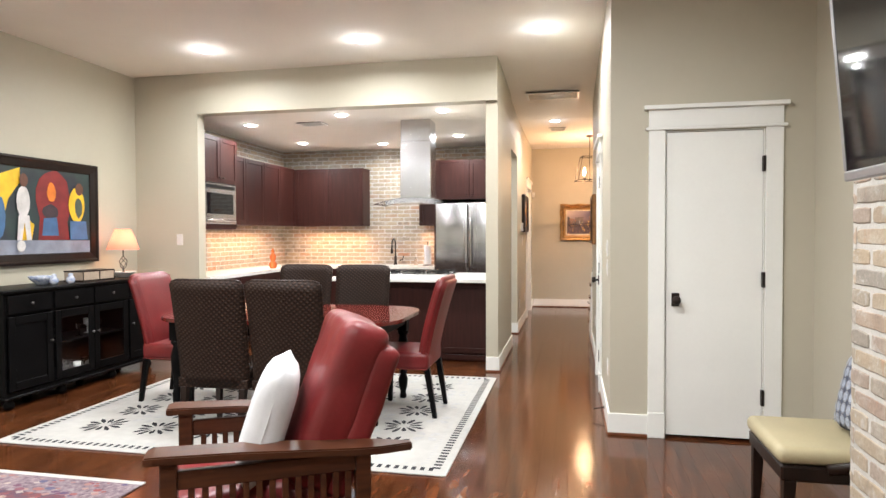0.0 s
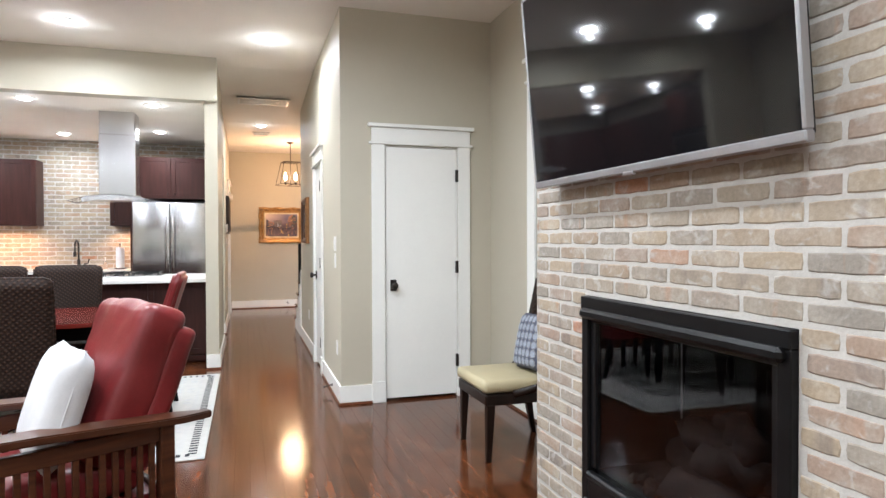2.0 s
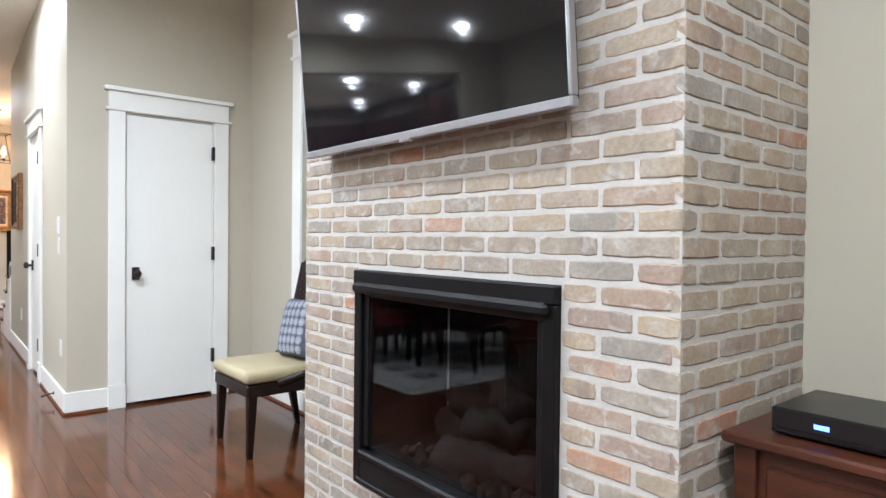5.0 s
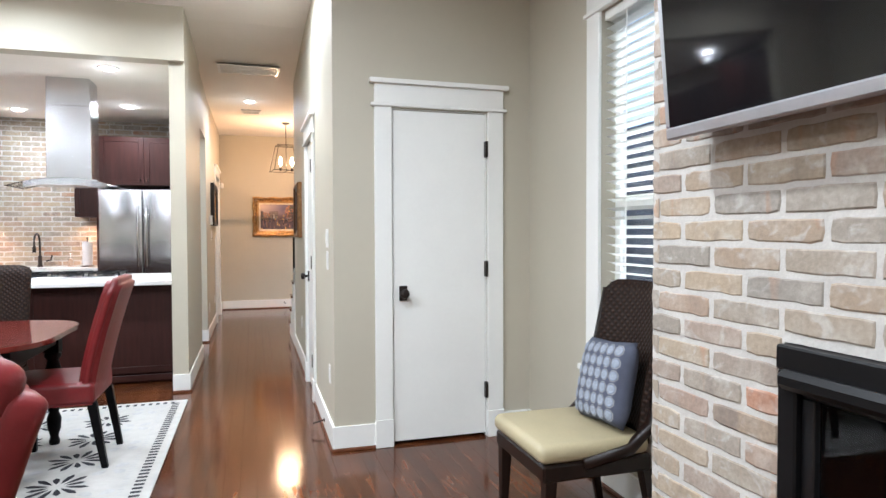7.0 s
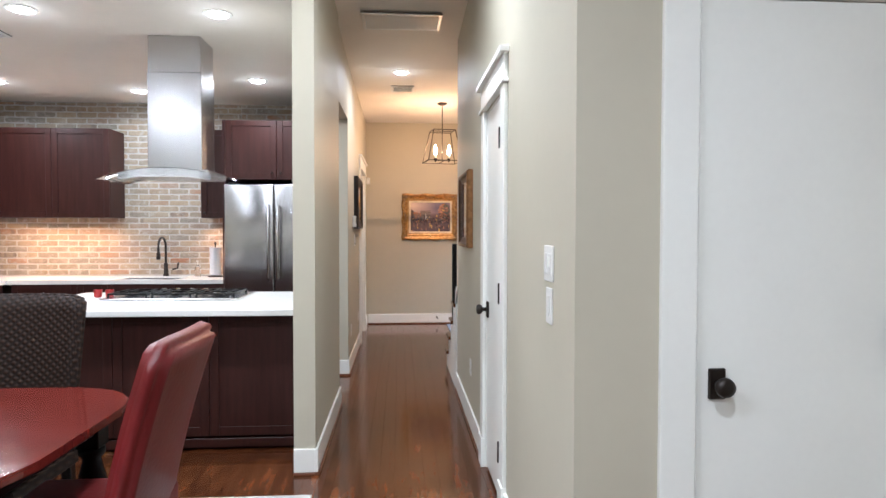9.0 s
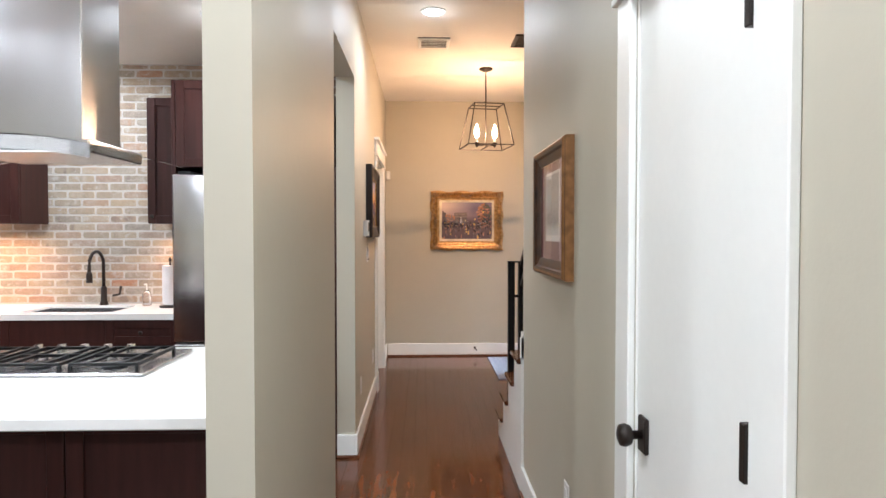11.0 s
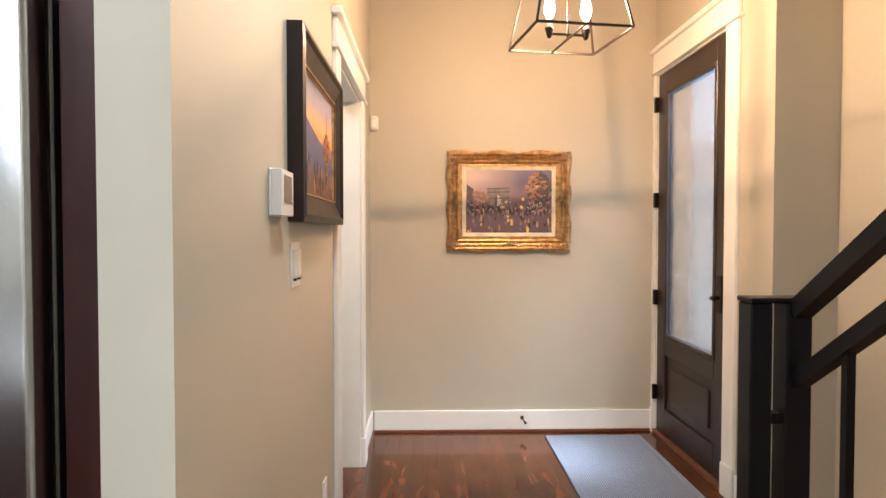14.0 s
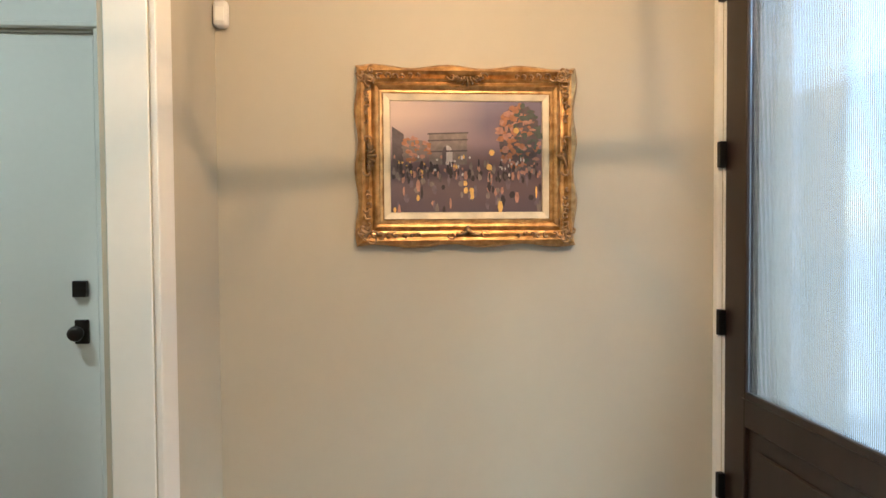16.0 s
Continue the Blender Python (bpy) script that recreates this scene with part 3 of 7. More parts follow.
for a, b in (((1.2, 10.49, 0.17), (1.22, 10.61, 2.43)), ((1.2, 11.612, 0.17), (1.22, 11.648, 2.43)), ((1.198, 10.48, 2.455), (1.22, 11.648, 2.57))):
    bx("casing", a, b, M_TRIM, fd)
for a, b in (((1.193, 10.485, 0), (1.22, 10.613, 0.17)), ((1.193, 11.612, 0), (1.22, 11.648, 0.17))):
    bx("plinth", a, b, M_TRIM, fd)
bx("fillet", (1.188, 10.46, 2.432), (1.22, 11.648, 2.455), M_TRIM, fd)
bx("cap", (1.175, 10.45, 2.57), (1.22, 11.648, 2.6), M_TRIM, fd)
for a, b in (((1.22, 10.611, 0.03), (1.36, 10.618, 2.43)), ((1.22, 11.602, 0.03), (1.36, 11.609, 2.43)), ((1.22, 10.618, 2.422), (1.36, 11.602, 2.429))):
    bx("jamb", a, b, M_TRIM, fd, 0)

# window with blinds
wd = thing("window_1", "white double-hung window with craftsman casing and lowered blinds", "window", (1.52, 2.76, 0.6), kind="structure")
Y0, Y1, Z0, Z1 = 2.2, 3.33, 0.6, 2.42
for y0, y1 in ((Y0 - 0.11, Y0), (Y1, Y1 + 0.12)):
    bx("casing", (1.5, y0, Z0), (1.52, y1, Z1), M_TRIM, wd)
bx("fillet", (1.49, Y0 - 0.13, Z1), (1.52, Y1 + 0.14, Z1 + 0.02), M_TRIM, wd)
bx("head_casing", (1.498, Y0 - 0.11, Z1 + 0.02), (1.52, Y1 + 0.12, Z1 + 0.15), M_TRIM, wd)
bx("cap", (1.475, Y0 - 0.14, Z1 + 0.15), (1.52, Y1 + 0.15, Z1 + 0.18), M_TRIM, wd)
bx("window_sill", (1.46, Y0 - 0.13, Z0 - 0.03), (1.64, Y1 + 0.14, Z0 - 0.001), M_TRIM, wd)
bx("apron", (1.5, Y0 - 0.11, Z0 - 0.13), (1.52, Y1 + 0.12, Z0 - 0.03), M_TRIM, wd)
for a, b in (((1.6, Y0, Z0), (1.64, Y0 + 0.05, Z1)), ((1.6, Y1 - 0.05, Z0), (1.64, Y1, Z1)), ((1.6, Y0 + 0.05, Z0), (1.64, Y1 - 0.05, Z0 + 0.06)), ((1.6, Y0 + 0.05, Z1 - 0.05), (1.64, Y1 - 0.05, Z1)), ((1.59, Y0 + 0.05, 1.42), (1.64, Y1 - 0.05, 1.48))):
    bx("window_frame", a, b, M_TRIM, wd)
for z0, z1 in ((Z0 + 0.06, 1.42), (1.48, Z1 - 0.05)):
    pn = bx("pane", (1.618, Y0 + 0.05, z0), (1.622, Y1 - 0.05, z1), M_GLASS, wd, 0)
    pn.visible_shadow = False
bl = thing("window_blind", "white slatted horizontal blind, lowered with slats open", "blind", (1.56, 2.76, 0.64))
bx("headrail", (1.53, Y0 + 0.01, Z1 - 0.05), (1.585, Y1 - 0.01, Z1 - 0.002), M_TRIM, bl)
slat = bmesh.new()
for k in range(5):
    u = -0.024 + 0.012 * k
    for y in (Y0 + 0.012, Y1 - 0.012):
        slat.verts.new((u, y - 2.76, -u * 0.32 + 0.003 * (1 - (u / 0.024) ** 2)))
slat.verts.ensure_lookup_table()
for k in range(4):
    slat.faces.new([slat.verts[i] for i in (2 * k, 2 * k + 1, 2 * k + 3, 2 * k + 2)])
bmesh.ops.solidify(slat, geom=slat.faces[:], thickness=0.0025)
slat_mesh = finish(slat, "slat", M_TRIM)
for i in range(38):
    s = new("slat", slat_mesh)
    s.parent = bl
    s.location = (0, 0, 0.045 + 0.0455 * i)
bx("bottom_rail", (1.535, Y0 + 0.012, 0.625), (1.585, Y1 - 0.012, 0.645), M_TRIM, bl)
for y in (Y0 + 0.2, 2.76, Y1 - 0.2):
    bx("ladder_tape", (1.5335, y - 0.004, 0.645), (1.5345, y + 0.004, Z1 - 0.05), M_TRIM, bl, 0)


# ---- brick fireplace ----
BR_L, BR_H, JOINT = 0.205, 0.0605, 0.008


def brick_mesh(L, H, D, seed):
    """A hand-made brick with a ragged outline, rounded over into the joint."""
    rnd = random.Random(seed)
    bm = bmesh.new()
    n = max(2, round(L / 0.035))
    edge = [(-L / 2 + L * k / n, -H / 2) for k in range(n + 1)] + [(L / 2, 0.0)] + [(L / 2 - L * k / n, H / 2) for k in range(n + 1)] + [(-L / 2, 0.0)]
    rings = [[], [], []]
    for x, z in edge:
        corner = abs(x) > L / 2 - 1e-5 and abs(z) > H / 2 - 1e-5
        pull_in = rnd.uniform(0.0, 0.0034) + (rnd.uniform(0.001, 0.004) if corner else 0)
        for ring, inset, y in ((rings[0], -0.004, D), (rings[1], 0.0, 0.0026), (rings[2], 0.0035, 0.0)):
            e = inset + pull_in
            ring.append(bm.verts.new((x - math.copysign(min(e, abs(x)), x) * (abs(x) > L / 2 - 1e-5), y + rnd.uniform(-0.0004, 0.0004), z - math.copysign(min(e, abs(z)), z) * (abs(z) > H / 2 - 1e-5))))
    m = len(edge)
    for a, b in zip(rings, rings[1:]):
        for k in range(m):
            bm.faces.new((a[k], a[(k + 1) % m], b[(k + 1) % m], b[k]))
    bm.faces.new(rings[2])
    return finish(bm, "brick", M_BRICK)


BRICKS = {}


def brick_field(parent, m, width, z0, z1, holes=(), first=0.0, pick=None, limit=300, seed=3):
    """Courses on a face: local x along it, -y out of it. Those that pick() takes are parts; the rest is joined."""
    rnd = random.Random(seed)
    rest, made, row, z = [], 0, 0, z0
    while z + BR_H * 0.6 < z1:
        h = min(BR_H, z1 - z)
        x = -(first if row % 2 else first + BR_L / 2) % BR_L - BR_L
        while x < width - 0.03:
            a, b = max(x, 0.0), min(x + BR_L, width)
            spans = [(a, b)]
            for hx0, hz0, hx1, hz1 in holes:
                if z + h > hz0 + 0.02 and z < hz1 - 0.02:
                    cut = []
                    for s0, s1 in spans:
                        if s1 <= hx0 or s0 >= hx1:
                            cut.append((s0, s1))
                        else:
                            cut += [(s0, min(s1, hx0)), (max(s0, hx1), s1)]
                    spans = cut
            for s0, s1 in spans:
                s0, s1 = s0 - (0.0045 if s0 <= 0 else 0), s1 + (0.0045 if s1 >= width else 0)
                if s1 - s0 > 0.035:
                    c, L = ((s0 + s1) / 2, z + h / 2), round(s1 - s0 - JOINT, 3)
                    key = (L, round(h - JOINT, 3), rnd.randrange(8))
                    if key not in BRICKS:
                        BRICKS[key] = brick_mesh(key[0], key[1], 0.03, len(BRICKS))
                    pm = m @ Matrix.Translation((c[0], rnd.uniform(-0.0012, 0.001), c[1])) @ Matrix.Rotation(rnd.uniform(-0.01, 0.01), 4, "Y")
                    if made < limit and (pick is None or pick(c)):
                        o = new("brick", BRICKS[key])
                        o.parent = parent
                        o.matrix_basis = Matrix.Translation(-OFF[parent]) @ pm
                        made += 1
                    else:
                        rest.append((BRICKS[key], pm))
            x += BR_L
        z += BR_H
        row += 1
    if rest:
        verts, faces = [], []
        for me, pm in rest:
            k = len(verts)
            verts += [pm @ v.co - OFF[parent] for v in me.vertices]
            faces += [[k + i for i in f.vertices] for f in me.polygons]
        me = bpy.data.meshes.new("brickwork")
        me.from_pydata(verts, [], faces)
        me.materials.append(M_BRICK)
        o = new("brickwork", me)
        o.parent = parent
        o["kind"] = "stuff"


FPX, FY0, FY1 = 0.84, 0.17, 1.95
fp = thing("fireplace", "tan reclaimed brick chimney breast with a black gas firebox", "fireplace", (1.18, 1.06, 0))
for a, b in (((FPX + 0.0025, FY0 + 0.0025, 0), (1.52, 0.51, CEIL)), ((FPX + 0.0025, 1.51, 0), (1.52, FY1 - 0.0025, CEIL)), ((FPX + 0.0025, 0.51, 0), (1.52, 1.51, 0.255)), ((FPX + 0.0025, 0.51, 1.075), (1.52, 1.51, CEIL)), ((1.3, 0.51, 0.255), (1.52, 1.51, 1.075))):
    bx("mortar_core", a, b, M_MORTAR, fp, 0)
brick_field(fp, pose(FPX, FY1, 0, 0, 0, -90), FY1 - FY0, 0.0, CEIL, holes=((0.44, 0.2545, 1.44, 1.075),), first=0.08, pick=lambda c: c[1] < 2.2, limit=250)
brick_field(fp, pose(FPX, FY0, 0), 1.52 - FPX, 0.0, CEIL, first=0.03, pick=lambda c: 0.6 < c[1] < 2.0, limit=50, seed=5)
brick_field(fp, pose(1.52, FY1, 0, 0, 0, 180), 1.52 - FPX, 0.0, CEIL, first=0.1, limit=0, seed=7)
part("hearth_edge", boxes(((FPX - 0.012, FY0 - 0.012, 0.001), (FPX + 0.006, FY1 + 0.012, 0.018)), bevel=0.003), M_SHOE, fp, "thin stained wood strip at the floor")

fbx = thing("firebox", "black gas fireplace insert with glass front and logs", "fireplace", (0.95, 1.01, 0.255))
Y0, Y1, Z0, Z1 = 0.512, 1.508, 0.256, 1.073
for a, b in (((0.815, Y0, Z1 - 0.05), (0.87, Y1, Z1)), ((0.82, Y0, Z0), (0.87, Y0 + 0.045, Z1 - 0.05)), ((0.82, Y1 - 0.045, Z0), (0.87, Y1, Z1 - 0.05)), ((0.82, Y0 + 0.045, Z0), (0.87, Y1 - 0.045, Z0 + 0.11))):
    bx("surround", a, b, M_IRON, fbx, 0.004)
bx("hood_louver", (0.795, Y0 + 0.015, Z1 - 0.085), (0.83, Y1 - 0.015, Z1 - 0.045), M_IRON, fbx, 0.012)
bx("lower_rail", (0.805, Y0 + 0.05, Z0 + 0.11), (0.84, Y1 - 0.05, Z0 + 0.14), M_IRON, fbx, 0.008)
bx("lower_trim", (0.81, Y0 + 0.03, Z0 + 0.015), (0.822, Y1 - 0.03, Z0 + 0.03), M_IRON, fbx, 0.004)
for a, b in (((0.835, Y0 + 0.046, Z0 + 0.15), (0.86, Y0 + 0.075, Z1 - 0.1)), ((0.835, Y1 - 0.075, Z0 + 0.15), (0.86, Y1 - 0.046, Z1 - 0.1)), ((0.835, Y0 + 0.046, Z1 - 0.1), (0.86, Y1 - 0.046, Z1 - 0.052))):
    bx("glass_frame", a, b, M_BLACK, fbx)
M_FIREGLASS = glass("firebox_glass", (0.45, 0.45, 0.47), ior=1.33)
bx("pane", (0.85, Y0 + 0.076, Z0 + 0.145), (0.855, Y1 - 0.076, Z1 - 0.101), M_FIREGLASS, fbx, 0).visible_shadow = False
M_SOOT = mat("sooty_liner", (0.006, 0.0055, 0.005), 0.9, var=0.3, scale=12, spec=0.1)
part("liner", boxes(((1.27, Y0 + 0.04, Z0 + 0.1), (1.29, Y1 - 0.04, Z1 - 0.03)), ((0.875, Y0 + 0.01, Z0 + 0.1), (1.27, Y0 + 0.03, Z1 - 0.03)), ((0.875, Y1 - 0.03, Z0 + 0.1), (1.27, Y1 - 0.01, Z1 - 0.03)), ((0.875, Y0 + 0.03, Z0 + 0.11), (1.27, Y1 - 0.03, Z0 + 0.13)), ((0.875, Y0 + 0.03, Z1 - 0.04), (1.27, Y1 - 0.03, Z1 - 0.03))), M_SOOT, fbx)
M_LOG = mat("ceramic_log", (0.020, 0.015, 0.012), 0.95, var=0.5, scale=14, bump=0.8, bump_scale=40, second=(0.006, 0.005, 0.0045), spec=0.1)
for (x, y, z, L, r, a) in ((1.13, 0.98, 0.47, 0.66, 0.075, 3), (0.99, 0.9, 0.45, 0.46, 0.062, -9), (1.08, 1.02, 0.585, 0.46, 0.06, 16), (1.06, 0.84, 0.58, 0.36, 0.055, -24), (1.07, 0.93, 0.665, 0.26, 0.046, 35)):
    bm = tube([(x + (k / 8 - 0.5) * L * math.sin(radians(a)), y + (k / 8 - 0.5) * L, z + 0.012 * math.sin(k * 1.7 + r * 90)) for k in range(9)], r, 12)
    for v in bm.verts:
        v.co += noise.noise_vector(v.co * 17) * 0.028 + noise.noise_vector(v.co * 55) * 0.008
    part("log", bm, M_LOG, fbx, smooth=True)
rnd = random.Random(11)
for i in range(26):
    bm = bmesh.new()
    bmesh.ops.create_icosphere(bm, subdivisions=2, radius=rnd.uniform(0.02, 0.036), matrix=Matrix.Translation((rnd.uniform(0.9, 1.0), rnd.uniform(0.64, 1.34), 0.402)))
    for v in bm.verts:
        v.co += noise.noise_vector(v.co * 40) * 0.01
    part("ember", bm, M_LOG, fbx)

tv = thing("television", "large black flat television with silver bezel on a tilting bracket", "television", (0.80, 1.085, 1.5))
tilt = Matrix.Translation((0.745, 1.085, 1.513)) @ Matrix.Rotation(radians(-5), 4, "Y")
def tvb(n, a, b, mt, bev=0.003, lab=""):
    bm = boxes((a, b), bevel=bev)
    bmesh.ops.transform(bm, matrix=tilt, verts=bm.verts[:])
    return part(n, bm, mt, tv, lab)
TW, TH = 0.68, 0.80
tvb("screen", (0.004, -TW + 0.012, 0.028), (0.02, TW - 0.012, TH - 0.012), M_SCREEN, 0)
tvb("back_shell", (0.021, -TW + 0.01, 0.02), (0.045, TW - 0.01, TH - 0.01), M_BLACK)
for a, b in (((0, -TW, 0), (0.03, TW, 0.028)), ((0, -TW, TH - 0.012), (0.03, TW, TH)), ((0, -TW, 0.028), (0.03, -TW + 0.012, TH - 0.012)), ((0, TW - 0.012, 0.028), (0.03, TW, TH - 0.012))):
    tvb("bezel", a, b, M_SILVER, 0.004)
tvb("badge", (-0.002, -0.03, -0.008), (0.012, 0.03, 0.006), M_SILVER)
bx("wall_bracket", (0.77, 0.85, 1.75), (0.83, 1.3, 2.1), M_IRON, tv)


# ---- ceiling fixtures ----
def downlight(x, y, z):
    ob = thing("downlight", "round white recessed ceiling downlight, lit", "ceiling light", (x, y, z), group="recessed downlights", world_coords=False)
    part("trim_ring", lathe([(0.062, 0.0), (0.088, 0.0), (0.088, -0.006), (0.07, -0.009), (0.062, -0.004)], seg=28), M_TRIM, ob, smooth=False)
    part("diffuser", lathe([(0.061, -0.001), (0.061, -0.008), (0.045, -0.018), (0.02, -0.022)], seg=28), M_CANGLOW, ob)


for x, y in LIVING_CANS:
    downlight(x, y, CEIL)
for x, y in KITCHEN_CANS:
    downlight(x, y, KCEIL)
downlight(-0.22, 8.73, HCEIL)
# Added fitting for the unseen vestibule lamp
downlight(-1.7, 10.4, 2.9)


def ceiling_vent(x0, y0, x1, y1, z, n, label, along_x=True, material=None):
    ob = thing("ceiling_vent", label, "vent", ((x0 + x1) / 2, (y0 + y1) / 2, z))
    mt = material or M_TRIM
    # No duct is cut: a dark sheet paints the shade between the slats
    bx("backing", (x0, y0, z - 0.006), (x1, y1, z - 0.0005), M_GAP, ob, 0)
    e = 0.025
    for a, b in (((x0, y0, z - 0.014), (x1, y0 + e, z - 0.004)), ((x0, y1 - e, z - 0.014), (x1, y1, z - 0.004)), ((x0, y0 + e, z - 0.014), (x0 + e, y1 - e, z - 0.004)), ((x1 - e, y0 + e, z - 0.014), (x1, y1 - e, z - 0.004))):
        bx("frame", a, b, mt, ob, 0.002)
    for i in range(n):
        y = y0 + e + (i + 0.5) * (y1 - y0 - 2 * e) / n
        bx("slat", (x0 + e, y - 0.004, z - 0.012), (x1 - e, y + 0.003, z - 0.004), mt, ob, 0)


ceiling_vent(-0.53, 7.25, 0.09, 7.62, 3.028, 14, "large white slotted return-air grille in the hall ceiling")
ceiling_vent(-0.33, 9.3, -0.08, 9.55, HCEIL, 5, "small white louvred ceiling register")
ceiling_vent(-3.2, 6.75, -2.88, 6.95, KCEIL, 5, "small white louvred register in the kitchen ceiling")
ceiling_vent(0.42, 9.2, 0.75, 9.5, HCEIL, 5, "small dark bronze ceiling register", material=M_BRONZE)

# lantern
lan = thing("lantern", "bronze open-cage lantern pendant with lit candle bulbs", "pendant light", (0.29, 10.2, HCEIL), rz=8, world_coords=False)
part("canopy", lathe([(0.062, 0.0), (0.062, -0.012), (0.03, -0.028), (0.008, -0.034)], seg=24), M_BRONZE, lan, smooth=True)
part("stem", tube([(0, 0, -0.03), (0, 0, -0.34)], 0.006, 8), M_BRONZE, lan)
A, C, ZT, ZB = 0.135, 0.21, -0.345, -0.725
for i in range(4):
    s0, s1 = ((-1, -1), (1, -1), (1, 1), (-1, 1))[i], ((-1, -1), (1, -1), (1, 1), (-1, 1))[(i + 1) % 4]
    part("post", tube([(s0[0] * A, s0[1] * A, ZT), (s0[0] * C, s0[1] * C, ZB)], 0.0065, 4), M_BRONZE, lan)
    part("top_bar", tube([(s0[0] * A, s0[1] * A, ZT), (s1[0] * A, s1[1] * A, ZT)], 0.0065, 4), M_BRONZE, lan)
    part("bottom_bar", tube([(s0[0] * C, s0[1] * C, ZB), (s1[0] * C, s1[1] * C, ZB)], 0.0065, 4), M_BRONZE, lan)
part("top_cross", tube([(-A, 0, ZT), (A, 0, ZT)], 0.006, 4), M_BRONZE, lan)
part("candle_arm", tube([(-0.085, 0, ZB + 0.02), (0.085, 0, ZB + 0.02)], 0.006, 6), M_BRONZE, lan)
part("bottom_cross", tube([(0, -C, ZB), (0, C, ZB)], 0.0055, 4), M_BRONZE, lan)
part("centre_rod", tube([(0, 0, ZT), (0, 0, ZB)], 0.005, 6), M_BRONZE, lan)
for dx in (-0.085, 0.085):
    part("candle_cup", lathe([(0.006, ZB + 0.0), (0.012, ZB + 0.01), (0.02, ZB + 0.04), (0.021, ZB + 0.045)], (dx, 0, 0), 12), M_BRONZE, lan, smooth=True)
    c = part("candle", lathe([(0.0115, ZB + 0.045), (0.0115, ZB + 0.085)], (dx, 0, 0), 12), M_TRIM, lan, "white candle sleeve")
    part("bulb", lathe([(0.008, ZB + 0.085), (0.021, ZB + 0.105), (0.025, ZB + 0.125), (0.017, ZB + 0.17), (0.003, ZB + 0.215)], (dx, 0, 0), 14), M_BULB, c, smooth=True).visible_shadow = False

# ---- kitchen ----
def shaker(parent, m, w, h, name="door", knob=None):
    """A framed cabinet front: local x along it, -y out, corner at the origin."""
    def b(n, a, c, par, bev=0.002):
        return part(n, boxes(placed(m, a, c), bevel=bev), M_CAB, par)
    d = b(name, (0.002, -0.012, 0.002), (w - 0.002, 0.0, h - 0.002), parent)
    f = 0.058
    for a, c in (((0.002, -0.021, 0.002), (f, -0.012, h - 0.002)), ((w - f, -0.021, 0.002), (w - 0.002, -0.012, h - 0.002)), ((f, -0.021, 0.002), (w - f, -0.012, f)), ((f, -0.021, h - f), (w - f, -0.012, h - 0.002))):
        b("frame_rail", a, c, d)
    if knob:
        bm = lathe([(0.005, 0), (0.005, 0.014), (0.013, 0.02), (0.013, 0.026), (0.006, 0.03)], seg=12)
        bmesh.ops.transform(bm, matrix=m @ Matrix.Translation((knob[0], -0.02, knob[1])) @ Matrix.Rotation(math.pi / 2, 4, "X"), verts=bm.verts[:])
        part("handle", bm, M_BRONZE, d, smooth=True)
    return d


def cabinet(name, a, b, fronts, label, group=""):
    """fronts: (pose, w, h, knob) of each door."""
    ob = thing(name, label, "cabinet", (((a[0] + b[0]) / 2), (a[1] + b[1]) / 2, a[2]), group=group)
    bx("body", a, b, M_CAB, ob, 0.002)
    for m, w, h, k in fronts:
        shaker(ob, m, w, h, knob=k)
    return ob


UPL = "dark cherry wall cabinet with shaker doors"
for x0, w in ((-4.2, 0.55), (-3.65, 0.55)):
    cabinet("wall_cabinet", (x0, 8.87, 1.5), (x0 + w, 9.19, 2.38), [(pose(x0, 8.868, 1.5), w, 0.88, None)], UPL, "kitchen wall cabinets")
for y1, w in ((8.86, 0.5), (8.36, 0.5), (7.86, 0.5), (7.36, 0.46)):
    cabinet("wall_cabinet", (-4.545, y1 - w, 1.5), (-4.222, y1, 2.38), [(pose(-4.22, y1 - w, 1.5, 0, 0, 90), w, 0.88, None)], UPL, "kitchen wall cabinets")
cabinet("wall_cabinet", (-2.22, 8.87, 1.5), (-1.915, 9.19, 2.38), [(pose(-2.22, 8.868, 1.5), 0.305, 0.88, (0.04, 0.05))], "narrow dark cherry wall cabinet beside the refrigerator", "kitchen wall cabinets")
cabinet("oven_cabinet", (-4.545, 6.12, 1.98), (-4.07, 6.88, 2.52), [(pose(-4.068, 6.12, 1.98, 0, 0, 90), 0.38, 0.54, (0.34, 0.06)), (pose(-4.068, 6.50, 1.98, 0, 0, 90), 0.38, 0.54, (0.04, 0.06))], "dark cherry cabinet over the microwave", "kitchen wall cabinets")
bx("side_panel", (-4.545, 6.881, 1.46), (-4.07, 6.899, 2.52), M_CAB, cabinet("oven_cabinet", (-4.545, 6.12, 1.44), (-4.07, 6.88, 1.498), [], "dark cherry shelf under the microwave", "kitchen wall cabinets"))
cabinet("wall_cabinet", (-1.885, 8.52, 1.86), (-0.925, 9.19, 2.42), [(pose(-1.885, 8.518, 1.86), 0.48, 0.56, (0.44, 0.06)), (pose(-1.405, 8.518, 1.86), 0.48, 0.56, (0.04, 0.06))], "dark cherry cabinet above the refrigerator", "kitchen wall cabinets")
for x0 in (-1.912, -0.937):
    solid("end_panel", boxes(((x0, 8.46 if x0 > -1 else 8.5, 0.0), (x0 + (0.094 if x0 > -1 else 0.024), 9.19, 1.858 if x0 > -1 else 2.42)), bevel=0.002), M_CAB, "tall dark cherry end panel beside the refrigerator", "cabinet panel")

